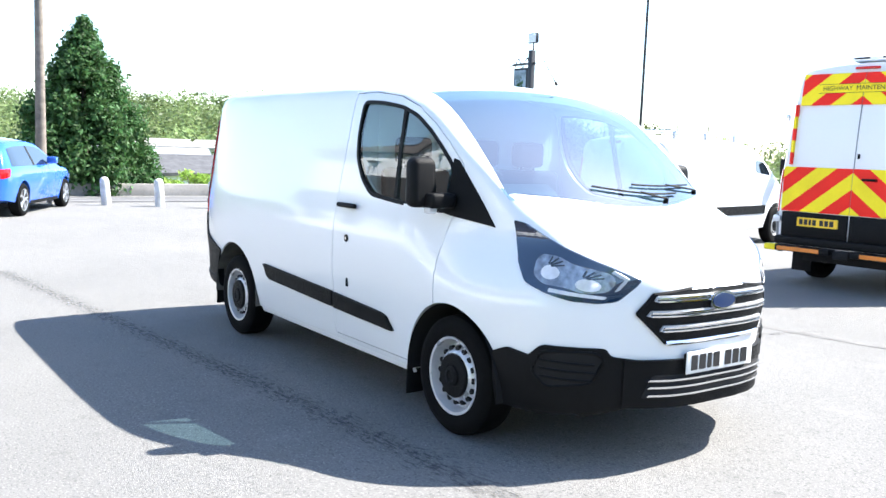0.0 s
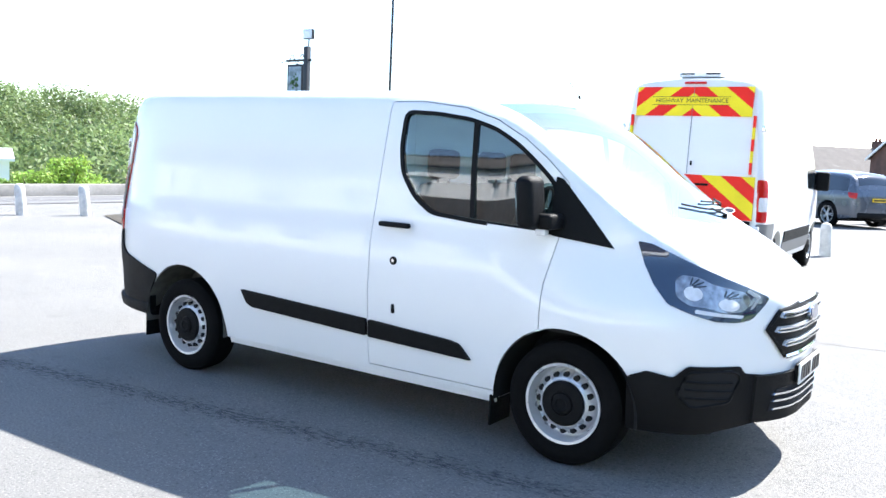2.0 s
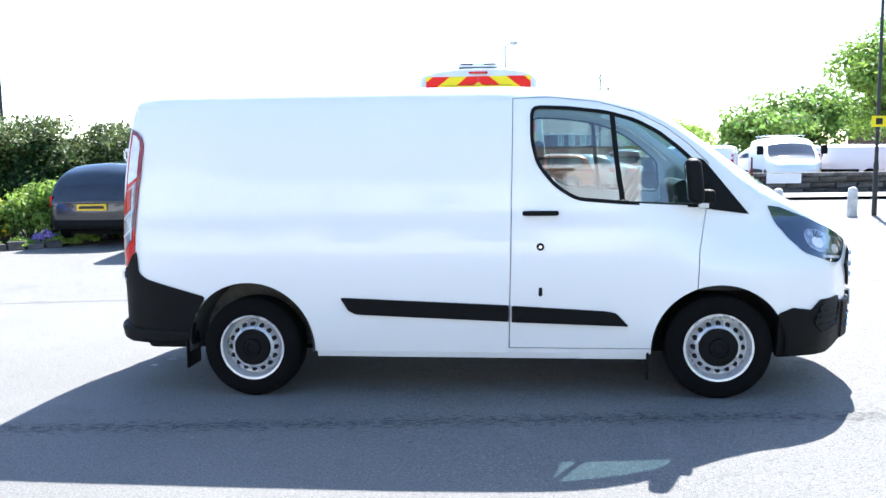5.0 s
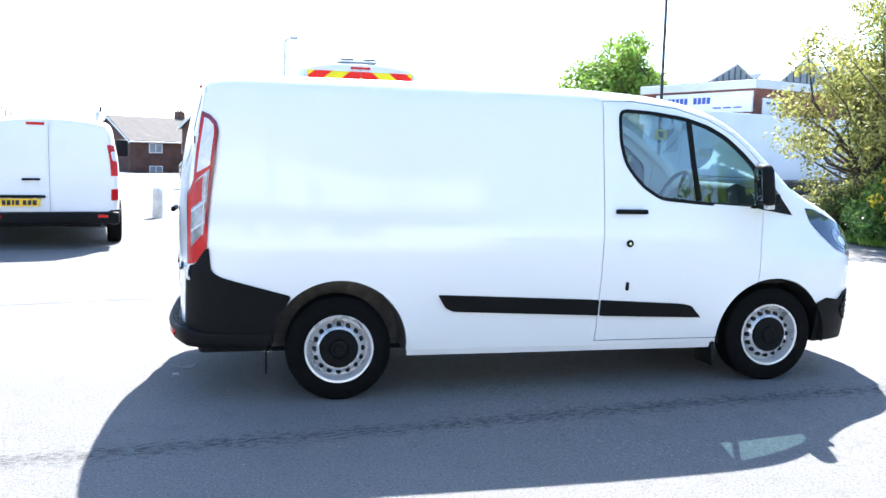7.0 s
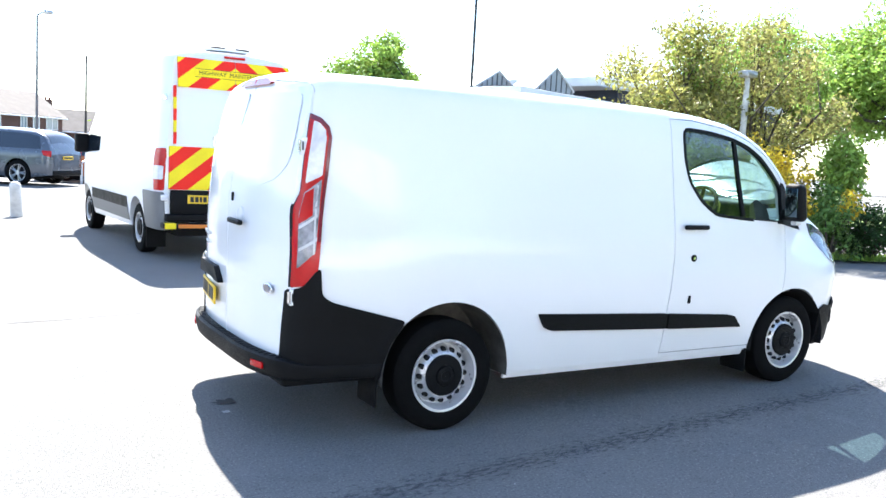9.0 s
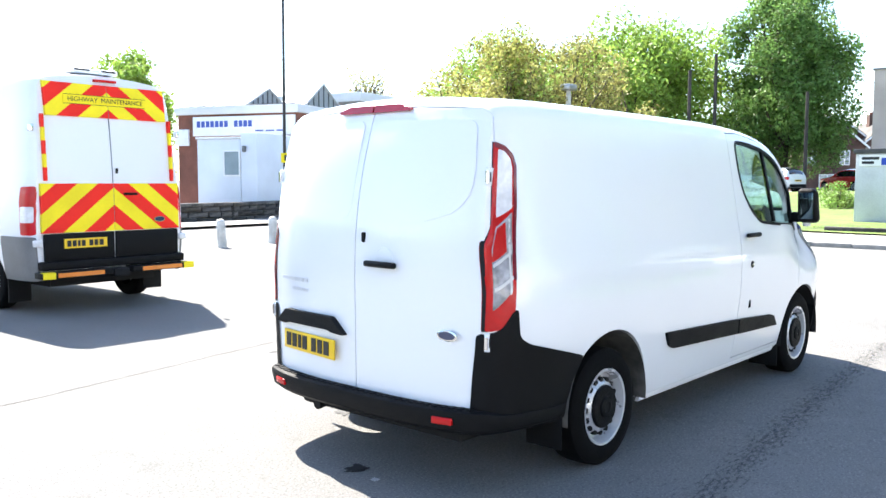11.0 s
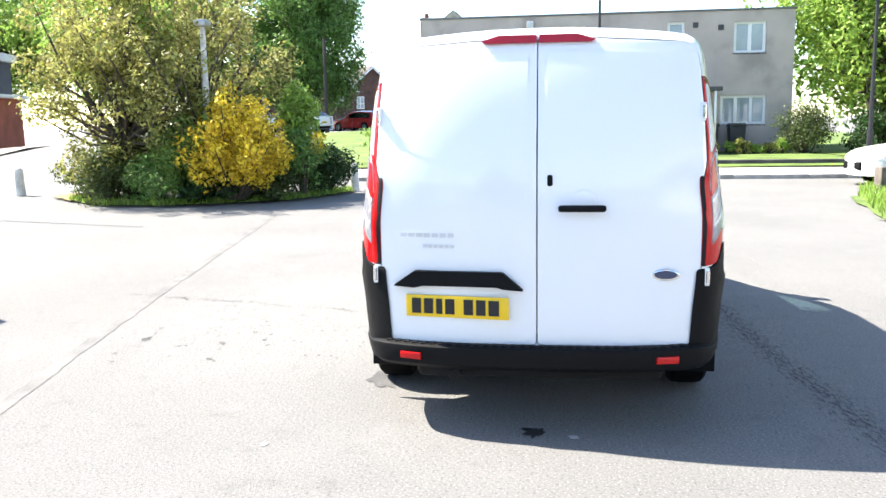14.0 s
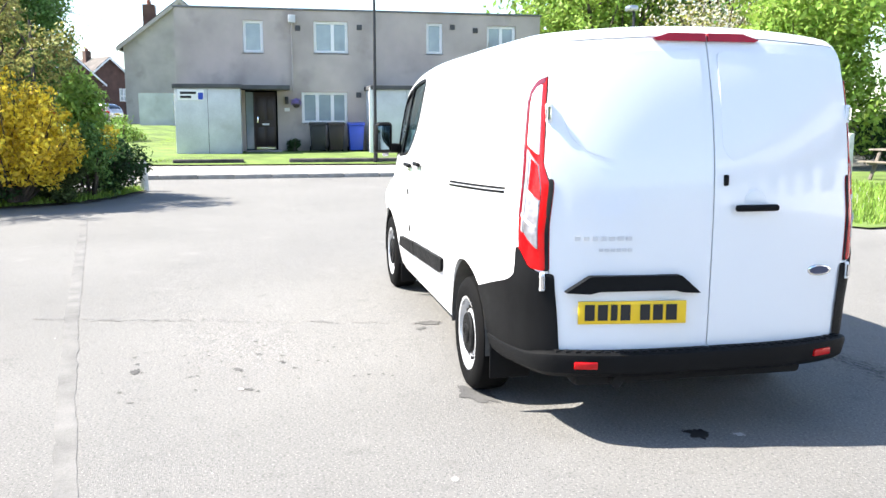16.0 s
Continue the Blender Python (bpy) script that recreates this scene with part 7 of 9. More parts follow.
def pub_sign():
    t = thing("pub_sign", "hanging painted sign on a dark post with a floodlight on top", "sign", pose(-11.12, 11.9, 0))
    part("post", box(bmesh.new(), -0.07, 0.07, -0.07, 0.07, -0.2, 4.3, 0.01), M["pole_black"], t)
    part("bracket", box(bmesh.new(), -0.75, 0.15, -0.025, 0.025, 3.92, 3.98, 0.005), M["pole_black"], t)
    bm = bmesh.new()
    cyl(bm, (-0.75, 0, 3.95), (-0.95, 0, 3.9), 0.012, n=6)
    for k in np.linspace(0, 1, 7):
        cyl(bm, (-0.1 - 0.5 * k, 0, 3.98 + 0.14 * math.sin(k * 9)), (-0.1 - 0.5 * (k + 0.14), 0, 3.98 + 0.14 * math.sin((k + 0.14) * 9)), 0.014, n=6)
    part("scrollwork", bm, M["pole_black"], t)
    board = part("board", box(bmesh.new(), -0.68, -0.12, -0.03, 0.03, 2.75, 3.85, 0.01), M["pole_black"], t)
    part("picture", box(bmesh.new(), -0.63, -0.17, -0.036, -0.029, 2.81, 3.79), M["sign_picture"], board)
    bm = bmesh.new()
    rt = random.Random(8)
    for k in range(26):
        a, q = rt.uniform(0, 2 * math.pi), rt.random() ** 0.5
        cx, cz, w = -0.40 + 0.15 * q * math.cos(a), 3.36 + 0.25 * q * math.sin(a), rt.uniform(0.02, 0.045)
        bm.faces.new([bm.verts.new((cx + w * math.cos(b), -0.038 - 0.0002 * k, cz + w * math.sin(b))) for b in np.linspace(0, 2 * math.pi, 8)[:-1]])
    bm.faces.new([bm.verts.new(p) for p in ((-0.415, -0.038, 3.15), (-0.385, -0.038, 3.15), (-0.38, -0.038, 2.95), (-0.42, -0.038, 2.95))])
    part("painted_tree", bm, M["leaf_conifer"], board)
    part("floodlight", box(bmesh.new(), -0.12, 0.22, -0.06, 0.03, 4.48, 4.74, 0.02), M["pole_black"], t)
    part("floodlight_glass", box(bmesh.new(), -0.10, 0.20, -0.066, -0.058, 4.5, 4.72), M["lens_clear"], t)
    part("floodlight_stalk", cyl(bmesh.new(), (0.04, 0, 4.28), (0.05, 0, 4.5), 0.02, n=8), M["pole_black"], t)
    return t


pub_sign()

# ---- buildings ----
def walls_with(pts_box, holes, axis):
    """A solid wall box with openings cut right through it along an axis."""
    me = plain(box(bmesh.new(), *pts_box), "wall")
    for h in holes:
        me = carve(me, plain(box(bmesh.new(), *h)), "DIFFERENCE")
    return me


def upvc_window(parent, x, y0, y1, z0, z1, lights, face=-1):
    """A white framed window set in a wall that faces along x."""
    w = part("window", box(bmesh.new(), x + 0.06, x + 0.075, y0, y1, z0, z1), M["pane"], parent, "white plastic window")
    def bar(a, b, c, d, name="frame"):
        part(name, box(bmesh.new(), x + 0.02, x + 0.09, a, b, c, d, 0.008, 1), M["upvc"], w)
    bar(y0, y0 + 0.10, z0, z1)
    bar(y1 - 0.10, y1, z0, z1)
    bar(y0 + 0.10, y1 - 0.10, z1 - 0.09, z1)
    bar(y0 + 0.10, y1 - 0.10, z0, z0 + 0.09)
    for f in lights:
        yy = y0 + (y1 - y0) * f
        bar(yy - 0.06, yy + 0.06, z0 + 0.09, z1 - 0.09)
    part("sill", box(bmesh.new(), x - 0.06, x + 0.04, y0 - 0.05, y1 + 0.05, z0 - 0.05, z0 + 0.0, 0.01), M["upvc"], w)
    part("curtain", box(bmesh.new(), x + 0.10, x + 0.11, y0 + 0.05, y0 + (y1 - y0) * 0.45, z0 + 0.05, z1 - 0.05), M["curtain"], w)
    part("curtain", box(bmesh.new(), x + 0.10, x + 0.11, y1 - (y1 - y0) * 0.22, y1 - 0.05, z0 + 0.05, z1 - 0.05), M["curtain"], w)
    return w


def grey_house():
    t = thing("terraced_house", "flat-roofed two-storey house in brown-grey pebbledash with white windows", "house", pose(0, 0, 0))
    X = 26.2
    wins = [(1.92, 2.60, 3.70, 4.78, ()), (-1.0, 0.2, 3.72, 4.80, (0.45,)), (-4.40, -3.80, 3.75, 4.83, ()), (-7.12, -6.04, 3.72, 4.78, (0.5,)), (-0.95, 0.66, 1.29, 2.37, (0.33, 0.66)), (-7.2, -5.65, 1.28, 2.28, (0.33, 0.66))]
    holes = [(X - 0.5, X + 0.5, a, b, c, d) for a, b, c, d, _ in wins] + [(X - 0.5, X + 0.5, 1.50, 2.60, 0.3, 2.42), (X - 0.5, X + 0.5, -4.98, -4.06, 0.3, 2.42)]
    front = walls_with((X, X + 0.28, -8.05, 4.85, 0.0, 5.15), holes, "x")
    part("wall", finish(front, M["render"], 30), None, t)
    part("wall", box(bmesh.new(), X + 0.28, X + 8, 4.57, 4.85, 0, 5.15), M["render"], t)
    part("wall", box(bmesh.new(), X + 0.28, X + 8, -8.05, -7.77, 0, 5.15), M["render"], t)
    part("wall", box(bmesh.new(), X + 7.72, X + 8, -7.77, 4.57, 0, 5.15), M["render"], t)
    part("roof", box(bmesh.new(), X + 0.29, X + 7.71, -7.76, 4.56, 4.9, 5.0), M["felt"], t)
    part("parapet_trim", box(bmesh.new(), X - 0.04, X + 0.32, -8.1, 4.9, 5.15, 5.22, 0.01), M["pole"], t)
    # upright near-black sheet added to stand in for the shade of the rooms
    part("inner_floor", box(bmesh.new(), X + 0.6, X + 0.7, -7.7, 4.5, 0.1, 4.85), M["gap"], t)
    for a, b, c, d, l in wins:
        upvc_window(t, X + 0.06, a, b, c, d, l)
    door = part("front_door", box(bmesh.new(), X + 0.10, X + 0.15, 1.56, 2.28, 0.38, 2.36, 0.005), M["door_dark"], t, "dark brown panelled front door")
    for a, b, c, d in ((1.64, 1.88, 0.55, 1.15), (1.96, 2.20, 0.55, 1.15), (1.64, 1.88, 1.4, 2.2), (1.96, 2.20, 1.4, 2.2)):
        part("door_panel", box(bmesh.new(), X + 0.085, X + 0.105, a, b, c, d, 0.01), M["door_dark"], door)
    part("letter_box", box(bmesh.new(), X + 0.08, X + 0.10, 1.80, 2.04, 1.22, 1.28), M["upvc"], door)
    part("kick_plate", box(bmesh.new(), X + 0.08, X + 0.10, 1.60, 2.24, 0.38, 0.45), M["chrome"], door)
    part("door_handle", box(bmesh.new(), X + 0.05, X + 0.10, 2.16, 2.22, 1.30, 1.52, 0.01), M["chrome"], door)
    part("side_light", box(bmesh.new(), X + 0.12, X + 0.14, 2.32, 2.58, 0.38, 2.36), M["pane"], t)
    part("side_light_frame", box(bmesh.new(), X + 0.08, X + 0.16, 2.28, 2.33, 0.38, 2.36), M["door_dark"], t)
    part("canopy", box(bmesh.new(), X - 1.3, X, 1.10, 2.72, 2.42, 2.56, 0.01), M["felt"], t)
    part("door_step", box(bmesh.new(), X - 0.9, X, 1.40, 2.60, 0.10, 0.36, 0.02), M["pave"], t)
    part("door_step", box(bmesh.new(), X - 1.5, X - 0.9, 1.40, 2.60, 0.10, 0.24, 0.02), M["pave"], t)
    # the second unit's door, with two tall panes and a canopy on a white post
    door = part("front_door", box(bmesh.new(), X + 0.10, X + 0.15, -4.96, -4.08, 0.38, 2.40, 0.005), M["door_dark"], t, "dark front door with two tall panes")
    for y in (-4.74, -4.32):
        part("door_pane", box(bmesh.new(), X + 0.085, X + 0.105, y - 0.1, y + 0.1, 1.3, 2.1, 0.02), M["pane"], door)
        part("door_panel", box(bmesh.new(), X + 0.085, X + 0.105, y - 0.13, y + 0.13, 0.5, 1.05, 0.01), M["door_dark"], door)
    part("letter_box", box(bmesh.new(), X + 0.08, X + 0.10, -4.65, -4.40, 1.16, 1.22), M["plate_y"], door)
    part("canopy", box(bmesh.new(), X - 1.3, X, -5.5, -3.98, 2.42, 2.56, 0.01), M["felt"], t)
    part("canopy_post", box(bmesh.new(), X - 1.25, X - 1.18, -5.32, -5.25, 0.2, 2.42, 0.005), M["upvc"], t)
    for k in range(3):
        part("door_step", box(bmesh.new(), X - 0.7 - 0.5 * k, X - 0.5 * k - 0.2 * (k > 0), -5.1, -4.0, 0.06, 0.36 - 0.1 * k, 0.02), M["stone"], t)
    part("hand_rail", cyl(bmesh.new(), (X - 1.95, -3.92, 0.95), (X - 1.3, -3.92, 1.2), 0.03, n=8), M["wood"], t)
    part("rail_post", cyl(bmesh.new(), (X - 1.95, -3.92, 0.1), (X - 1.95, -3.92, 0.95), 0.03, n=8), M["wood"], t)
    # projecting stores with flat roofs
    for y0, y1 in ((2.72, 4.78), (-3.95, -1.6)):
        store = part("store", box(bmesh.new(), X - 1.85, X, y0, y1, 0.28, 2.42, 0.01), M["panel"], t, "pale grey panelled store with flat roof")
        part("store_roof", box(bmesh.new(), X - 1.92, X, y0 - 0.06, y1 + 0.06, 2.42, 2.56, 0.01), M["felt"], store)
        part("panel_joint", box(bmesh.new(), X - 1.856, X - 1.84, (y0 + y1) / 2 - 0.006, (y0 + y1) / 2 + 0.006, 0.3, 2.4), M["felt"], store)
        part("plinth", box(bmesh.new(), X - 1.83, X - 0.02, y0 + 0.02, y1 - 0.02, 0.0, 0.28), M["felt"], store)
    part("store_edge", box(bmesh.new(), X - 1.88, X - 1.78, -1.60, -1.50, 0.1, 2.5), M["upvc"], t)
    # street sign: plain bars for its words
    sign = part("street_sign", box(bmesh.new(), X - 1.885, X - 1.85, 3.86, 4.68, 2.04, 2.38), M["white_sign"], t, "white street name sign with a blue square")
    part("sign_bar", box(bmesh.new(), X - 1.889, X - 1.884, 4.10, 4.60, 2.23, 2.31), M["ink"], sign)
    part("sign_bar", box(bmesh.new(), X - 1.889, X - 1.884, 4.25, 4.60, 2.10, 2.18), M["ink"], sign)
    part("sign_square", box(bmesh.new(), X - 1.889, X - 1.884, 3.88, 4.04, 2.06, 2.28), M["bin_blue"], sign)
    # pipes, vents, lamp, hanging basket
    part("rain_pipe", cyl(bmesh.new(), (X - 0.06, 0.95, 2.4), (X - 0.06, 0.95, 4.7), 0.035, n=8), M["render"], t)
    part("pipe_hopper", box(bmesh.new(), X - 0.2, X, 0.82, 1.06, 4.72, 4.98, 0.02), M["panel"], t)
    for y, z in ((0.74, 4.55), (-1.4, 4.62), (-1.35, 2.28), (-4.75, 4.7), (-5.6, 4.6)):
        part("vent", box(bmesh.new(), X - 0.03, X, y - 0.09, y + 0.09, z - 0.09, z + 0.09), M["felt"], t)
    part("joint_strip", box(bmesh.new(), X - 0.012, X, -1.60, -1.56, 2.56, 5.15), M["render"], t)
    part("wall_lamp", box(bmesh.new(), X - 0.16, X, 1.12, 1.24, 1.95, 2.2, 0.02), M["pole_black"], t)
    part("lamp_number_bar", box(bmesh.new(), X - 0.02, X, 1.08, 1.26, 1.70, 1.82), M["white_sign"], t)
    bm = bmesh.new()
    lathe(bm, [(0.001, -0.14), (0.09, -0.1), (0.14, 0.0)], "z", (X - 0.3, 0.86, 1.95), 14)
    part("hanging_basket", bm, M["wood_dark"], t)
    part("basket_flowers", leaf_mesh("basket_flowers", leaves(np.random.default_rng(3), [(X - 0.3, 0.86, 2.02, 0.17, 0.17, 0.12)], 220, 0.04), M["flower"]), None, t)["kind"] = "stuff"
    return t


grey_house()


def wheelie_bin(x, y, material, label):
    t = thing("wheelie_bin", label, "bin", pose(x, y, 0.30, 0, 0, 90), "bins by the house")
    bm = bmesh.new()
    box(bm, -0.27, 0.27, -0.30, 0.30, 0.06, 0.92, 0.03)
    for v in bm.verts:
        k = 0.82 + 0.18 * (v.co.z / 0.92)
        v.co.x *= k
        v.co.y *= k
    part("body", bm, material, t)
    bm = bmesh.new()
    prism(bm, [(-0.33, 0.92), (0.33, 0.92), (0.33, 0.99), (0.1, 1.03), (-0.33, 0.97)], "x", -0.29, 0.29)
    part("lid", bm, material, t)
    for s in (-1, 1):
        part("wheel", cyl(bmesh.new(), (s * 0.22, -0.26, 0.09), (s * 0.27, -0.26, 0.09), 0.095, n=16), M["rubber"], t)
    part("label_patch", box(bmesh.new(), -0.07, 0.07, 0.268, 0.276, 0.52, 0.68), M["white_sign"], t)
    return t


wheelie_bin(25.55, 0.16, M["bin_black"], "dark grey wheelie bin against the house wall")
wheelie_bin(25.55, -0.46, M["bin_brown"], "brown wheelie bin against the house wall")
wheelie_bin(25.55, -1.16, M["bin_blue"], "bright blue wheelie bin against the house wall")
wheelie_bin(25.55, -5.2, M["bin_brown"], "brown wheelie bin beside the second door")
wheelie_bin(25.55, -6.1, M["bin_black"], "dark grey wheelie bin under the second window")
bm = bmesh.new()
box(bm, 21.0, 21.25, -8.5, 1.3, 0.05, 0.30, 0.04)
box(bm, 21.0, 21.25, 2.6, 4.6, 0.05, 0.30, 0.04)
solid("garden_kerb", bm, M["stone"], "low dark edging stones before the lawn", "kerb")


def pitched_house(name, label, m, length, width, eaves, ridge, wall, windows=(), chimney=None, gable_windows=(), trim=None, stack=None):
    """A house with its gable end at x = 0, running back along x."""
    t = thing(name, label, "house", m)
    bm = bmesh.new()
    h = width / 2
    prism(bm, [(-h, -0.5), (h, -0.5), (h, eaves), (0, ridge), (-h, eaves)], "x", 0, length)
    part("wall", bm, wall, t, smooth=0)
    for s in (-1, 1):
        bm = bmesh.new()
        slope = (ridge - eaves) / h
        prism(bm, [(s * (h + 0.35), eaves - 0.35 * slope + 0.02), (0, ridge + 0.02), (0, ridge + 0.20), (s * (h + 0.35), eaves - 0.35 * slope + 0.18)], "x", -0.3, length + 0.3)
        part("roof", bm, M["tile"], t, smooth=0)
        part("gutter", cyl(bmesh.new(), (-0.3, s * (h + 0.36), eaves - 0.35 * slope + 0.06), (length + 0.3, s * (h + 0.36), eaves - 0.35 * slope + 0.06), 0.07, n=8), M["upvc"], t)
        bm = bmesh.new()
        prism(bm, [(s * (h + 0.36), eaves - 0.35 * slope - 0.12), (0, ridge - 0.12), (0, ridge + 0.12), (s * (h + 0.36), eaves - 0.35 * slope + 0.12)], "x", -0.34, -0.28)
        part("bargeboard", bm, trim or M["upvc"], t, smooth=0)
    for s, x, z, w, hh in windows:
        y = s * h
        win = part("window", box(bmesh.new(), x - w / 2, x + w / 2, min(y, y + s * 0.03), max(y, y + s * 0.03), z, z + hh), M["pane"], t)
        for a, b, c, d in ((x - w / 2, x + w / 2, z, z + 0.08), (x - w / 2, x + w / 2, z + hh - 0.08, z + hh), (x - w / 2, x - w / 2 + 0.08, z, z + hh), (x + w / 2 - 0.08, x + w / 2, z, z + hh), (x - 0.04, x + 0.04, z, z + hh)):
            part("frame", box(bmesh.new(), a, b, min(y, y + s * 0.06), max(y, y + s * 0.06), c, d), M["upvc"], win)
    for y, z, w, hh in gable_windows:
        win = part("window", box(bmesh.new(), -0.03, 0.05, y - w / 2, y + w / 2, z, z + hh), M["pane"], t)
        for a, b, c, d in ((y - w / 2, y + w / 2, z, z + 0.09), (y - w / 2, y + w / 2, z + hh - 0.09, z + hh), (y - w / 2, y - w / 2 + 0.09, z, z + hh), (y + w / 2 - 0.09, y + w / 2, z, z + hh), (y - 0.05, y + 0.05, z, z + hh), (y - w / 2, y + w / 2, z + hh * 0.4, z + hh * 0.4 + 0.08)):
            part("frame", box(bmesh.new(), -0.06, 0.0, a, b, c, d), M["upvc"], win)
    for x, y in ([chimney] if isinstance(chimney, tuple) else chimney or []):
        zr = ridge - abs(y) / h * (ridge - eaves)
        c = part("chimney", box(bmesh.new(), x - 0.45, x + 0.45, y - 0.35, y + 0.35, zr - 0.4, zr + 1.3), stack or wall, t)
        for d in (-0.2, 0.2):
            part("chimney_pot", cyl(bmesh.new(), (x + d, y, zr + 1.3), (x + d, y, zr + 1.6), 0.12, 0.1, 10), M["brick"], c)
    return t


axis = math.degrees(math.atan2(0.66, 0.75))
pitched_house("brick_house", "long brown brick house with pale tiled roof and white gable trim", pose(-5.0, 79.4, -1.4, 0, 0, axis), 14.6, 7.2, 4.75, 6.9, M["brick_dark"],
              [(-1, x, z, w, 1.2) for x, w in ((4.6, 0.5), (6.6, 0.9), (9.7, 0.8), (11.2, 0.8), (13.2, 1.5)) for z in (0.9, 3.45)], None, [(-1.0, 2.6, 2.5, 1.9), (-1.0, 0.1, 2.5, 1.6)])
pitched_house("brick_house", "brown brick house with a chimney, behind another house", pose(-15.0, 88, -1.2, 0, 0, axis), 14, 7.0, 3.2, 5.5, M["brick_dark"], [(-1, x, z, 1.6, 1.0) for x in (3, 7, 11) for z in (-0.4, 1.9)], (9, 0.5))
pitched_house("brick_house", "brown brick house with two chimneys further along", pose(6.0, 101, -1.2, 0, 0, 4), 10.5, 7.0, 3.4, 5.6, M["brick_dark"], [(-1, x, 1.6, 1.2, 1.2) for x in (3, 6, 9)], [(2.6, 0.3), (9.6, 0.3)])
pitched_house("brick_house", "brown brick house far along the street", pose(42, 104, -1.0, 0, 0, 10), 16, 7.0, 4.2, 6.4, M["brick_dark"], [(-1, x, 2.6, 1.2, 1.2) for x in (3, 7, 11)], (12, 0.5))
pitched_house("rendered_house", "taller gabled house in grey render behind the flat-roofed one", pose(52, 6.77, 0.0, 0, 0, 0), 9, 6.9, 5.8, 8.5, M["render"], [], (0.7, 1.9), (), M["render"], M["brick_dark"])
part("store_wall", box(bmesh.new(), 44.0, 46.0, 6.7, 8.44, 0.1, 2.73), M["panel"], None)
tagged(scene.objects["store_wall"], "pale grey lean-to beside the gabled house", "outbuilding", kind="structure")
for i, (x, y, w) in enumerate(((92, 32, 9), (98, 27, 8), (86, 25, 7), (99, 22.6, 7), (104, 19.4, 7))):
    pitched_house("terrace", "dark stone terraced house at the end of the street", pose(x, y, 0, 0, 0, 35), 12, w, 5.2, 8.2, M["brick_dark"], [(-1, xx, z, 1.0, 1.5) for xx in (2.5, 5.5, 8.5) for z in (1.0, 3.4)], (5, 0.3), [(-1.6, 3.2, 1.0, 1.5), (1.6, 3.2, 1.0, 1.5), (0, 0.8, 1.6, 1.5)])


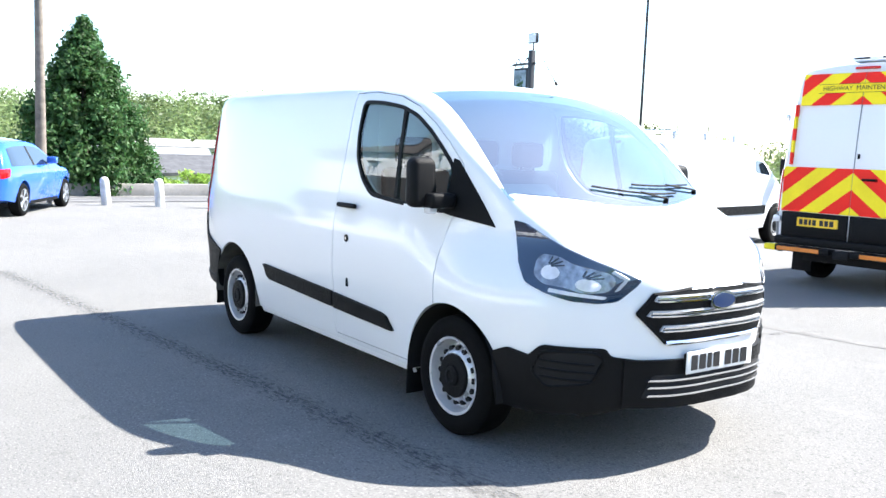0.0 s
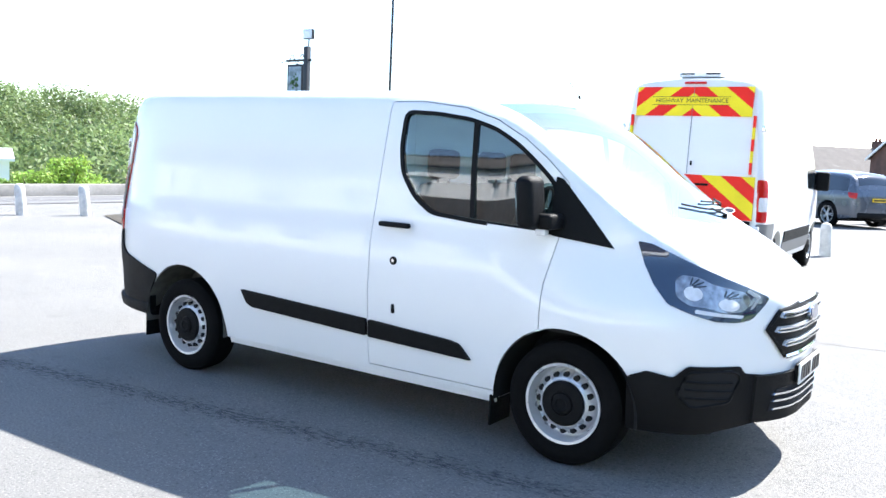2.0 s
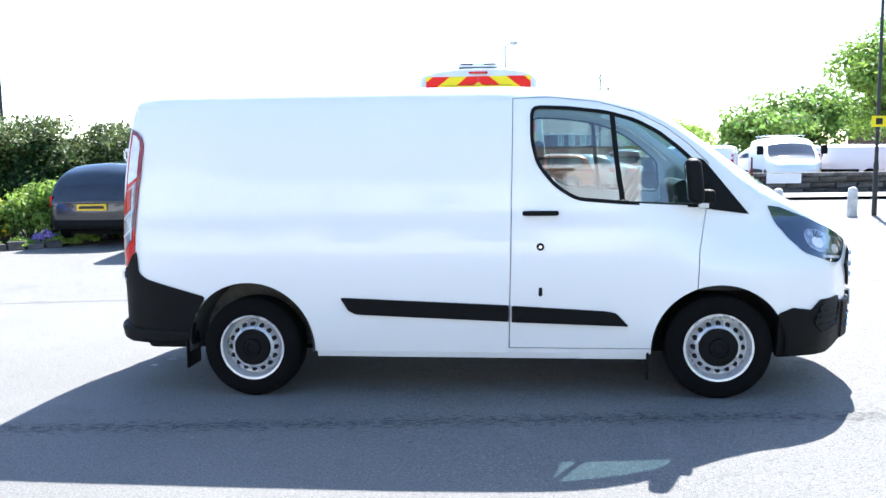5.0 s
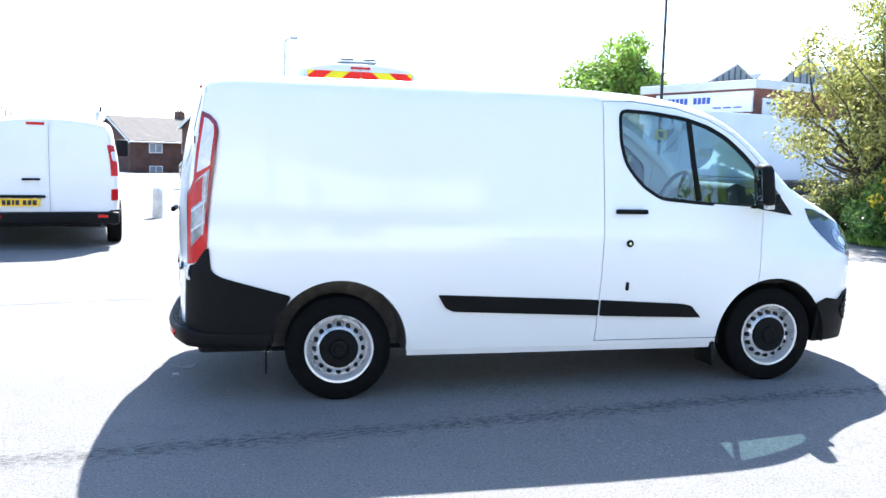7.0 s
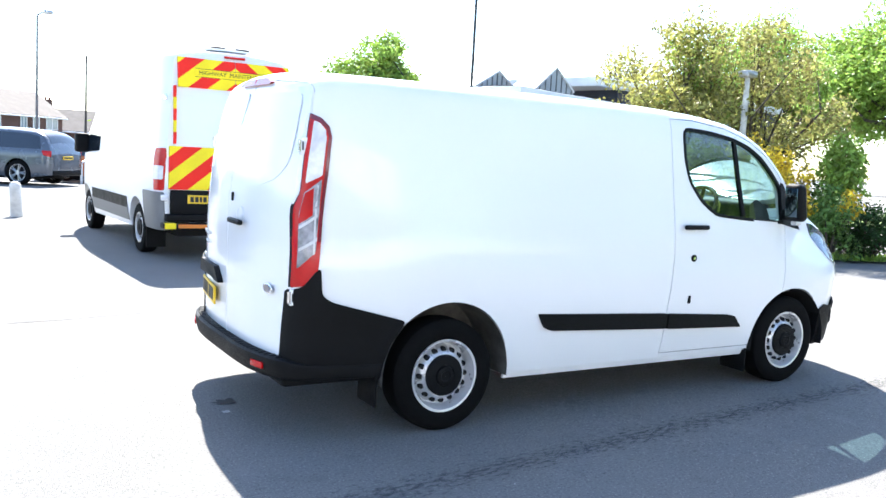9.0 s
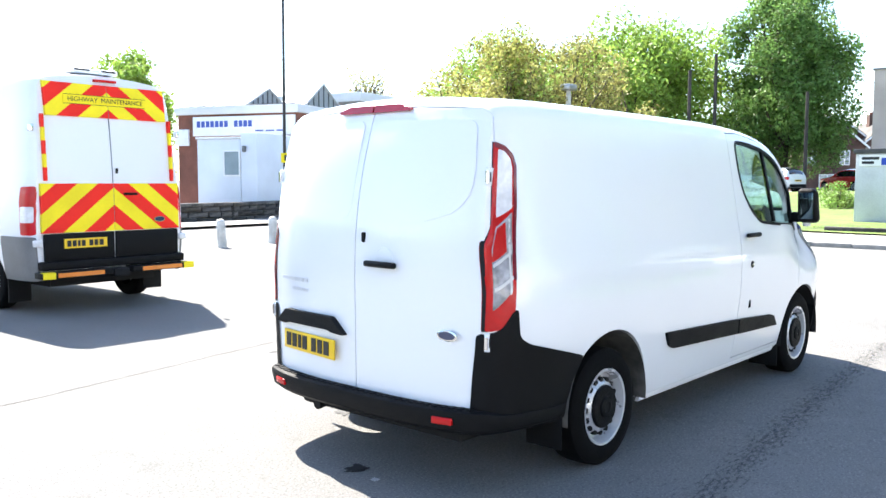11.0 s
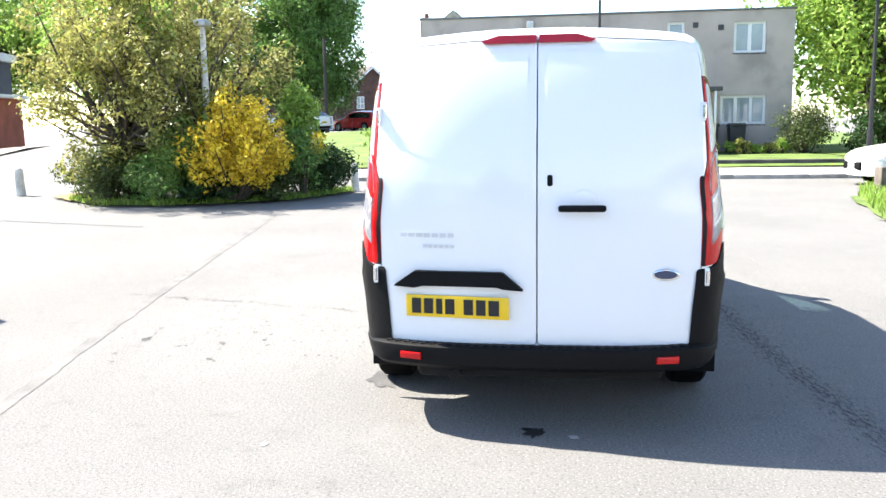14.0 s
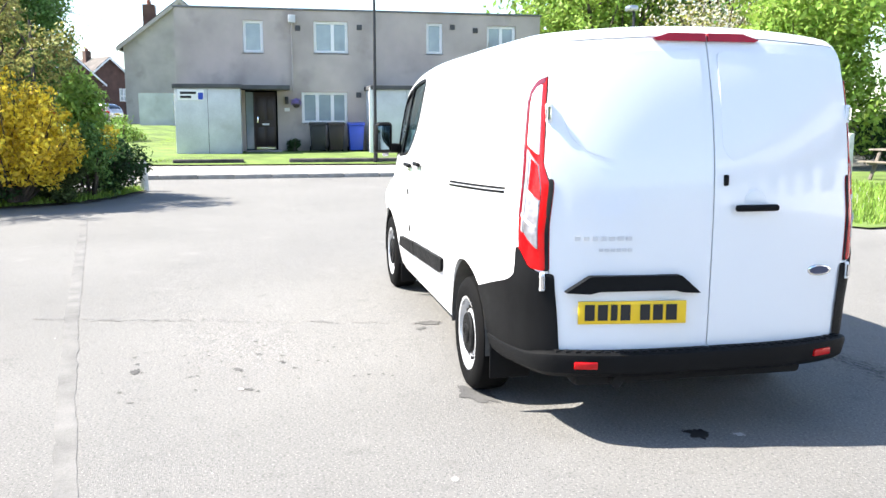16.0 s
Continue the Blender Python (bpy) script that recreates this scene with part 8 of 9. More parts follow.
def car_shop():
    """Sales building: brick block with a sign on its end wall, behind a long white-painted cabin."""
    t = thing("sales_building", "long single-storey brick sales building with white cabin and sign", "building", pose(14.9, 23.85, 0, 0, 0, 20))
    part("wall", box(bmesh.new(), 5.6, 20.0, 0.75, 7.1, 0, 4.5), M["brick"], t)
    part("roof", box(bmesh.new(), 5.65, 19.95, 0.85, 7.05, 4.86, 4.92), M["felt"], t)
    part("fascia", box(bmesh.new(), 5.45, 20.2, 0.60, 7.2, 4.5, 4.86, 0.02), M["steel_white"], t)
    part("painted_wall", box(bmesh.new(), 1.1, 14.45, -0.2, 0.55, 0, 3.36, 0.02), M["white_wall"], t, "white painted long wall")
    cabin = part("cabin", box(bmesh.new(), 1.1, 5.3, 0.57, 2.6, 0.1, 3.14, 0.03), M["white_wall"], t, "white portable cabin with a small window")
    part("cabin_roof", box(bmesh.new(), 1.05, 5.3, 0.57, 2.65, 3.14, 3.22, 0.01), M["steel_white"], cabin)
    win = part("cabin_window", box(bmesh.new(), 1.07, 1.12, 0.60, 1.30, 1.72, 2.66), M["pane"], cabin)
    for a, b, c, d in ((0.56, 0.62, 1.68, 2.70), (1.28, 1.34, 1.68, 2.70), (0.62, 1.28, 1.68, 1.74), (0.62, 1.28, 2.64, 2.70)):
        part("frame", box(bmesh.new(), 1.05, 1.11, a, b, c, d), M["upvc"], win)
    part("cabin_lamp", box(bmesh.new(), 0.97, 1.1, 0.28, 0.42, 2.62, 2.86, 0.03), M["pole"], cabin)
    sign = part("sign_board", box(bmesh.new(), 5.50, 5.6, 0.80, 6.2, 3.53, 4.40, 0.01), M["white_sign"], t, "white sign board with plain blue bars")
    for p in range(7):
        part("sign_bar", box(bmesh.new(), 5.49, 5.502, 5.78 - 0.25 * p, 5.97 - 0.25 * p, 3.92, 4.20), M["ink_blue"], sign)
    for p in range(4):
        part("sign_bar", box(bmesh.new(), 5.49, 5.502, 3.75 - 0.25 * p, 3.94 - 0.25 * p, 3.92, 4.20), M["ink_blue"], sign)
    for p in range(3):
        part("sign_line", box(bmesh.new(), 5.49, 5.502, 1.3 + 0.55 * p, 1.72 + 0.55 * p, 3.70, 3.76), M["ink_blue"], sign)
    part("side_notice", box(bmesh.new(), 5.48, 5.6, 6.45, 7.2, 3.1, 3.85, 0.01), M["white_sign"], t)
    part("notice", box(bmesh.new(), 6.1, 7.45, 0.70, 0.78, 3.42, 4.12, 0.01), M["white_sign"], t)
    part("notice_bar", box(bmesh.new(), 6.3, 7.2, 0.692, 0.702, 3.86, 3.96), M["ink_blue"], t)
    part("wall_pipe", cyl(bmesh.new(), (14.0, 0.68, 0), (14.0, 0.68, 4.5), 0.05, n=8), M["pole"], t)
    for xa, xm, xb, za, zm, zc in ((6.2, 8.1, 9.4, 4.95, 5.85, 5.2), (11.0, 13.3, 15.2, 5.1, 6.6, 5.5)):
        g = part("roof_light", prism(bmesh.new(), [(xa, 4.87), (xb, 4.87), (xb, zc), (xm, zm), (xa, za)], "y", 3.8, 5.4), M["steel"], t, smooth=0)
        n = 8
        for k in range(n):
            xx = xa + (xb - xa) * (k + 0.5) / n
            top = za + (zm - za) * (xx - xa) / (xm - xa) if xx < xm else zm + (zc - zm) * (xx - xm) / (xb - xm)
            part("glazing_bar", box(bmesh.new(), xx - 0.03, xx + 0.03, 3.76, 3.8, 4.9, top), M["pole"], g)
        for xq, zq in ((xa, za), (xb, zc)):
            part("verge_board", cyl(bmesh.new(), (xq, 3.77, zq), (xm, 3.77, zm + 0.02), 0.06, n=6), M["steel_white"], g)
    return t


car_shop()


def navy_building():
    t = thing("workshop", "dark navy clad workshop with white fascia and orange brick base", "building", pose(33.2, 35.0, 0, 0, 0, 12))
    part("wall", box(bmesh.new(), 0, 20.4, 0, 10, 3.7, 6.2), M["navy"], t)
    board = from_bm("cladding_board", box(bmesh.new(), 0, 20.4, -0.03, 0.0, 0, 0.19, 0.008, 1), M["navy"])
    for i in range(12):
        part("cladding_board", board, None, t, "", pose(0, 0, 3.9 + 0.19 * i))
    part("lower_wall", box(bmesh.new(), 0.2, 20.4, -0.6, 10, 0, 3.6), M["brick_orange"], t)
    part("fascia", box(bmesh.new(), -2.5, 20.8, -0.35, 10.2, 6.2, 6.75, 0.03), M["steel_white"], t)
    part("canopy", box(bmesh.new(), -0.5, 20.6, -1.1, 0.0, 3.6, 3.85, 0.03), M["steel_white"], t)
    part("shutter", box(bmesh.new(), 4.6, 7.7, -0.66, -0.6, 2.5, 3.42), M["steel_white"], t)
    part("door", box(bmesh.new(), 13.4, 14.5, -0.64, -0.6, 0.2, 3.0), M["door_dark"], t)
    for x0 in (12.0, 16.4):
        w = part("window", box(bmesh.new(), x0, x0 + 1.5, -0.09, -0.03, 4.7, 6.05), M["pane"], t)
        for a, b in ((x0, x0 + 0.2), (x0 + 1.3, x0 + 1.5), (x0 + 0.68, x0 + 0.82)):
            part("frame", box(bmesh.new(), a, b, -0.13, -0.06, 4.7, 6.05), M["upvc"], w)
        for c, d in ((4.7, 4.86), (5.89, 6.05)):
            part("frame", box(bmesh.new(), x0 + 0.2, x0 + 1.3, -0.13, -0.06, c, d), M["upvc"], w)
    return t


navy_building()
board = from_bm("board", box(bmesh.new(), 0, 1, -0.02, 0.02, 0, 0.12, 0.004, 1), M["wood_dark"])
for x0, length, top in ((0.9, 6.9, 2.3), (11.0, 2.6, 2.4)):
    fence = thing("timber_fence", "dark timber fence of spaced horizontal slats on the street wall", "fence", pose(29.2, 29.6, 0, 0, 0, 17) @ pose(x0, 0, 0))
    for i in range(11):
        part("board", board, None, fence, "", pose(0, 0.012 * (i % 2), 0.74 + 0.145 * i) @ Matrix.Diagonal((length, 1, 1, 1)))
    for k in range(3):
        x = length * k / 2
        part("post", box(bmesh.new(), x - 0.05, x + 0.05, 0.035, 0.13, 0, top, 0.01), M["wood_dark"], fence)


def stone_wall(name, path, height, seed, label):
    """A low wall of rough courses with coping stones."""
    rng = np.random.default_rng(seed)
    t = thing(name, label, "wall", None, kind="structure")
    stones = []
    for k in range(4):
        bm = box(bmesh.new(), -0.5, 0.5, -0.19, 0.19, -0.5, 0.5, 0.06, 1)
        for v in bm.verts:
            v.co += Vector(rng.normal(size=3)) * 0.02
        stones.append(from_bm("stone", bm, M["stone"]))
    cap = from_bm("coping", box(bmesh.new(), -0.5, 0.5, -0.23, 0.23, 0, 0.12, 0.02, 1), M["stone"])
    rows = 3
    for (xa, ya), (xb, yb) in zip(path, path[1:]):
        d = math.hypot(xb - xa, yb - ya)
        rz = math.degrees(math.atan2(yb - ya, xb - xa))
        hh = (height - 0.12) / rows
        core = box(bmesh.new(), 0, d, -0.12, 0.12, -0.2, height - 0.1)
        part("core", core, M["stone"], t, "", pose(xa, ya, 0, 0, 0, rz))
        for r in range(rows):
            s = -rng.random() * 0.3
            while s < d:
                w = 0.45 + 0.5 * rng.random()
                a = max(0, s)
                b = min(d, s + w)
                if b - a > 0.1:
                    m = pose(xa, ya, 0, 0, 0, rz) @ pose((a + b) / 2, 0, hh * (r + 0.5)) @ Matrix.Diagonal((b - a - 0.015, 1, hh - 0.012, 1))
                    part("stone", stones[rng.integers(4)], None, t, "", m)
                s += w
        s = 0.0
        while s < d - 0.1:
            w = min(0.9, d - s)
            part("coping", cap, None, t, "", pose(xa, ya, 0, 0, 0, rz) @ pose(s + w / 2, 0, height - 0.12) @ Matrix.Diagonal((w - 0.012, 1, 1, 1)))
            s += w
    return t


stone_wall("stone_wall", [(8.9, 23.25), (14.2, 23.3), (24.5, 26.9), (35, 30.6)], 0.72, 2, "low dark stone wall with flat coping beside the street")
pier = thing("gate_pier", "squat dark stone gate pier at the end of a wall", "pier", pose(8.2, 23.3, 0))
for i in range(4):
    part("stone", box(bmesh.new(), -0.34, 0.34, -0.34, 0.34, 0.235 * i, 0.235 * i + 0.228, 0.03), M["stone"], pier)
nb = thing("notice_board", "white notice fixed low on a stone wall", "sign", pose(10.0, 23.0, 0.38))
part("panel", box(bmesh.new(), -0.55, 0.55, -0.03, 0.0, 0, 0.32), M["white_sign"], nb)
pole((8.9, 22.7, 0), 1.25, 0.05, M["post_red"], "short dark red post by the wall")

# the inn behind, seen only as a reflection in the van's paint and glass
def inn():
    """Stands behind the walk; the van's glass and paint mirror it."""
    t = thing("inn", "white-rendered inn with dark band above an added white lower wall, slate roof and painted name", "building", pose(0, -12.0, 0))
    holes = [(x - 0.25, x + 0.25, -0.5, 0.5, 4.12, 4.72) for x in (-17.0, -14.6, -8.3, -6.3, -4.2, -2.2, 0.0, 2.2)]
    # below the dark band the white is unseen, added to bounce light onto the van
    part("wall", finish(walls_with((-21, 4, -0.3, 0, 0, 5.35), holes, "y"), M["white_sign"], 30), None, t)
    part("back_wall", box(bmesh.new(), -21, 4, -6, -5.7, 0, 5.35), M["white_sign"], t)
    for x in (-21, 3.7):
        part("end_wall", box(bmesh.new(), x, x + 0.3, -5.7, -0.3, 0, 5.35), M["white_sign"], t)
    part("roof", prism(bmesh.new(), [(0.14, 5.30), (-3, 6.88), (-6.14, 5.30), (-6.14, 5.42), (-3, 7.02), (0.14, 5.42)], "x", -21.3, 4.3), M["tile"], t, smooth=0)
    part("ridge_tiles", cyl(bmesh.new(), (-21.3, -3, 7.0), (4.3, -3, 7.0), 0.1, n=8), M["slate"], t)
    part("gutter", cyl(bmesh.new(), (-21.3, 0.18, 5.32), (4.3, 0.18, 5.32), 0.045, n=8), M["pole_black"], t)
    for x0, x1, _, _, z0, z1 in holes:
        w = part("window", box(bmesh.new(), x0, x1, -0.2, -0.18, z0, z1), M["pane"], t)
        xm = (x0 + x1) / 2
        for a, b, c, d in ((x0, x0 + 0.06, z0, z1), (x1 - 0.06, x1, z0, z1), (xm - 0.03, xm + 0.03, z0 + 0.06, z1 - 0.06), (x0 + 0.06, x1 - 0.06, z0, z0 + 0.06), (x0 + 0.06, x1 - 0.06, z1 - 0.06, z1)):
            part("frame", box(bmesh.new(), a, b, -0.18, -0.12, c, d), M["upvc"], w)
        part("lintel", box(bmesh.new(), x0 - 0.16, x1 + 0.16, 0.003, 0.05, z1 + 0.02, z1 + 0.13, 0.01), M["wood_dark"], w)
    for x in (-13.2, -3.2):
        part("downpipe", cyl(bmesh.new(), (x, 0.06, 4.0), (x, 0.06, 5.3), 0.035, n=8), M["pole_black"], t)
    part("fascia", box(bmesh.new(), -21, 4, 0.004, 0.35, 2.75, 3.98, 0.02), M["wood_dark"], t, "dark timber fascia")
    # dark windows added to the unseen lower wall
    for i in range(9):
        part("front_window", box(bmesh.new(), -20.4 + 2.6 * i, -19.0 + 2.6 * i, 0.003, 0.03, 1.0, 2.5), M["tint"], t)
    for body, z in (("HOLLIN", 4.98), ("BUSH", 4.42)):
        part("lettering", text_mesh(body, 0.5, M["wood_dark"], 0.02), None, t, "dark brown painted name", pose(-10.75, 0.02, z, 90, 0, 180))
    return t


inn()

# ---- planting ----
def conifer(label, at, height, reach, count, size, seed):
    """A dense evergreen cone of up-swept sprays on a straight trunk."""
    rng = np.random.default_rng(seed)
    t = thing("conifer", label, "conifer", pose(*at))
    part("trunk", cyl(bmesh.new(), (0, 0, -0.3), (0, 0, height * 0.93), 0.17, 0.02, 10), M["bark"], t)
    cl = []
    for i in range(300):
        f = rng.random() ** 1.15
        a = rng.uniform(0, 2 * math.pi)
        r = reach * (1 - f ** 1.7) * (0.45 + 0.55 * rng.random() ** 0.6)
        s = 0.24 + 0.34 * (1 - f)
        cl.append((r * math.cos(a), r * math.sin(a), 0.25 + f * (height - 0.55), s, s, s * 1.5))
    part("crown", leaf_mesh("crown", leaves(rng, cl, count, size, 0.2, 0.3), M["leaf_conifer"]), None, t)["kind"] = "stuff"
    return t


conifer("dense dark green conifer beyond the road", (-25.0, 3.75, -0.6), 6.3, 2.35, 60000, 0.095, 11)
for i, (x, y, r, h) in enumerate(((-24.3, 7.4, 0.9, 0.55), (-24.5, 9.6, 1.0, 0.6), (-24.2, 12.0, 0.9, 0.6), (-24.6, 14.8, 0.8, 0.5), (-24.0, 18, 0.9, 0.5), (-24.0, 1.0, 0.9, 0.6))):
    shrub("shrub", "low bright green shrub behind the roadside wall", (x, y, -0.5), (r, r, h), 14, 1200, 0.07, M["leaf_light"], 20 + i)
shrub("shrub", "golden shrub beside a dark conifer", (-24.2, 2.0, -0.6), (0.8, 0.8, 0.75), 14, 1600, 0.06, M["leaf_yellow"], 27)
shrub("shrub", "yellow-green young shrub behind the roadside wall", (-24.4, 13.4, -0.4), (0.7, 0.9, 0.95), 14, 1300, 0.08, M["leaf_light"], 28)
for i, y in enumerate((9.0, 16.2, 21.0)):
    pp = thing("timber_post", "short thick timber post behind the roadside wall", "post", pose(-23.9, y, -0.3))
    part("post", box(bmesh.new(), -0.14, 0.14, -0.16, 0.16, 0, 0.75, 0.02), M["wood"], pp)

# dark hedge with mixed planting in front
rng = np.random.default_rng(31)
hedge_line = [(-10.15, 8.8), (-9.45, 9.3), (-8.75, 9.85), (-7.9, 10.3), (-6.8, 10.9)]
for i, (x, y) in enumerate(hedge_line):
    shrub("hedge", "tall dark evergreen hedge with lighter tops", (x, y, 0), (1.15, 1.1, 1.15), 34, 6500, 0.05, M["leaf_dark"], 32 + i, "hedge", (M["leaf_hedge"], 4200, 0.045, 0.62))
for i in range(11):
    k = i / 10
    x, y = -9.7 + 3.6 * k, 6.3 + 3.0 * k
    m_ = (M["leaf_light"], M["leaf"], M["leaf_light"], M["leaf"], M["leaf_light"], M["leaf_yellow"], M["leaf"])[i % 7]
    shrub("shrub", "mixed leafy shrub in the flower bed", (x + rng.normal() * 0.1, y + rng.normal() * 0.1, 0), (0.6, 0.6, 0.5 + 0.2 * rng.random()) if i > 2 else (0.42, 0.42, 0.2), 16, 2600, 0.045, m_, 52 + i)
for i in range(4):
    k = (i + 0.5) / 4
    shrub("flower_clump", "clump of mauve bluebells in the bed", (-9.3 + 2.8 * k, 6.05 + 2.35 * k, 0), (0.28, 0.25, 0.17), 8, 420, 0.035, M["flower"], 70 + i, "flowers")
for i in range(9):
    k = i / 8
    shrub("ground_cover", "low pale leaves spilling over the bed edge", (-9.35 + 3.1 * k, 5.75 + 2.6 * k, 0), (0.3, 0.26, 0.11), 8, 620, 0.035, M["leaf_light"], 80 + i, "plant")
for i in range(14):
    k = i / 14
    e = thing("edging_stone", "rough stone along the flower bed edge", "stone", pose(-9.5 + 3.2 * k, 5.42 + 2.65 * k, 0, 0, 0, 40), "bed edging stones")
    part("stone", box(bmesh.new(), -0.13, 0.13, -0.06, 0.06, -0.03, 0.09 + 0.03 * (i % 3), 0.02), M["stone"], e)

# island of shrubs beside the car park exit
tree("small_tree", "spreading small tree with olive spring leaves", (11.3, 8.6, 0), 4.9, (2.0, 1.85, 2.2), 170, 21000, 0.048, M["leaf_olive"], 91, 0.10, 2.65, "tree", None, None, 60, 1.0, 0.17)
tree("small_tree", "spreading small tree with olive and bronze spring leaves", (12.5, 7.5, 0), 4.7, (1.9, 2.0, 2.1), 150, 17000, 0.048, M["leaf_bronze"], 92, 0.09, 2.6, "tree", None, None, 50, 1.0, 0.17)
tree("small_tree", "slim light green tree among the shrubs", (12.4, 9.0, 0), 5.1, (1.2, 1.2, 1.9), 80, 8000, 0.05, M["leaf_light"], 96, 0.07, 3.1, "tree", None, None, 30, 1.0, 0.2)


def lobed_shrub(name, label, at, reach, height, lobes, count, size, material, seed):
    """A loose bush of leafy shoots of uneven length rising from its foot."""
    rng = np.random.default_rng(seed)
    t = thing(name, label, "shrub", pose(*at))
    cl = []
    bm = bmesh.new()
    for i in range(lobes):
        a, k = rng.uniform(0, 2 * math.pi), rng.random() ** 0.6
        top = Vector((math.cos(a) * reach * k, math.sin(a) * reach * k, height * (0.45 + 0.55 * (1 - k * k)) * rng.uniform(0.7, 1.08)))
        foot = Vector((math.cos(a) * 0.15, math.sin(a) * 0.15, 0))
        cyl(bm, foot, top, 0.022, 0.008, 6)
        for f in (0.5, 0.68, 0.84, 1.0):
            p = foot.lerp(top, f) + Vector(rng.normal(size=3)) * 0.05
            s = 0.21 * (1.2 - 0.5 * f) * rng.uniform(0.7, 1.3)
            cl.append((p.x, p.y, max(0.2, p.z), s, s, s * 1.25))
    part("stem", bm, M["bark"], t)
    part("foliage", leaf_mesh("foliage", leaves(rng, cl, count, size, 0.2, 0.6), material), None, t)["kind"] = "stuff"
    return t


lobed_shrub("golden_shrub", "bright golden shrub with uneven leafy shoots", (11.1, 6.2, 0.1), 1.25, 1.95, 64, 15000, 0.05, M["leaf_yellow"], 93)
lobed_shrub("green_shrub", "leafy mid-green shrub grown into a golden one", (11.15, 7.15, 0.1), 0.75, 1.65, 40, 8000, 0.05, M["leaf"], 98)
for i, (x, y, r, h) in enumerate(((10.95, 8.75, 0.75, 0.6), (10.85, 7.7, 0.75, 0.55), (11.1, 6.75, 0.7, 0.35), (11.6, 5.75, 0.6, 0.4), (12.2, 5.2, 0.75, 0.85), (13.0, 5.0, 0.7, 0.6), (11.9, 9.6, 0.75, 0.6), (12.6, 9.0, 1.1, 0.9), (12.8, 6.3, 1.1, 0.9), (11.8, 7.6, 1.0, 0.7))):
    shrub("shrub", "dark green shrub at the foot of the trees", (x, y, 0), (r, r, h), 24, 4200, 0.042, (M["leaf_hedge"], M["leaf_deep"], M["leaf_dark"])[i % 3], 94 + i)
tree("sapling", "slender light green sapling at the shrubs' edge", (12.7, 5.35, 0), 2.6, (0.5, 0.5, 0.8), 24, 2600, 0.06, M["leaf_light"], 105, 0.03, 1.75)
shrub("yellow_sprig", "yellow sprigs among dark leaves", (12.2, 4.9, 0.75), (0.35, 0.35, 0.3), 10, 700, 0.045, M["leaf_yellow"], 106)

# large trees along the far street
tree("street_tree", "large fresh green street tree", (62, 47, 0), 15.2, (8.0, 8.0, 6.2), 90, 46000, 0.18, M["leaf_light"], 111, 0.3, None, "tree", None, None, 40, 0.95, 0.33)
tree("street_tree", "large light green street tree", (51, 27.5, 0), 13.2, (6.0, 6.0, 5.0), 90, 46000, 0.16, M["leaf_light"], 112, 0.35, None, "tree", None, None, 40, 0.95, 0.32)
tree("street_tree", "huge dark green sycamore", (56, 18.5, 0), 15.5, (5.0, 5.0, 6.8), 170, 70000, 0.13, M["leaf_deep"], 113, 0.45, 8.4, "tree", None, None, 50, 0.97, 0.21)
tree("street_tree", "bushy yellow-green tree behind parked cars", (52, 22.0, 0), 6.5, (2.8, 2.8, 2.7), 28, 9000, 0.16, M["leaf_light"], 114, 0.2)
tree("street_tree", "round light green tree beyond the sales lot", (23.6, 48.6, 0), 9.9, (3.2, 3.2, 3.9), 50, 20000, 0.17, M["leaf_light"], 115, 0.22, None, "tree", None, None, 30, 0.95, 0.34)
tree("street_tree", "dull green tree beyond the sales lot", (17.5, 56, 0), 4.6, (3.6, 3.6, 1.8), 30, 3500, 0.22, M["leaf"], 116, 0.22)
tree("street_tree", "bright green tree beyond a white van", (13.6, 68, -0.9), 5.4, (4.6, 3.6, 2.1), 34, 10000, 0.15, M["leaf_light"], 142, 0.2)
tree("street_tree", "round dark green tree beyond the workshop", (45, 47.2, 0), 8.9, (2.6, 2.6, 2.6), 30, 9000, 0.13, M["leaf"], 143, 0.2)
tree("bare_tree", "thinly leaved pale tree behind the roofs", (58, 62, 0), 15.5, (4.2, 4.2, 4.0), 60, 1500, 0.14, M["leaf_olive"], 117, 0.2, None, "tree", None, None, 60)
tree("street_tree", "green tree beyond the white vans", (27, 75, 0), 7.5, (6.5, 4.5, 3.3), 40, 5000, 0.28, M["leaf"], 118, 0.25)
tree("street_tree", "green tree beyond the white vans", (40, 78, 0), 7.0, (6.0, 4.5, 3.0), 40, 4500, 0.28, M["leaf_olive"], 119, 0.25)
# trees past the fence
tree("maple", "tall yellow-green tree behind the house end", (27.5, -11.0, 0), 10.5, (3.4, 3.0, 4.6), 110, 22000, 0.10, M["leaf_light"], 121, 0.22, None, "tree", None, None, 40, 0.98, 0.22)
tree("small_tree", "dense bright green tree behind the timber fence", (18.5, -14.0, 0), 6.4, (2.6, 2.6, 3.0), 60, 16000, 0.10, M["leaf_light"], 126, 0.12, 3.3, "tree", None, None, 30, 0.95, 0.3)
tree("blossom_tree", "old tree with white blossom and bare twigs", (22.5, -13.2, 0), 6.6, (2.9, 2.9, 2.5), 64, 2600, 0.07, M["leaf_olive"], 122, 0.22, None, "tree", None, (M["blossom"], 3600, 0.06), 56)
tree("broad_tree", "dark green broad tree behind the fence", (26.5, -17.5, 0), 12.5, (4.8, 4.8, 5.6), 110, 22000, 0.12, M["leaf_deep"], 123, 0.3, None, "tree", None, None, 40, 0.98, 0.24)
tree("broad_tree", "fresh green broad tree behind the fence", (19, -21.5, 0), 12.0, (4.8, 4.8, 5.2), 110, 22000, 0.12, M["leaf_light"], 124, 0.3, None, "tree", None, None, 40, 0.98, 0.24)
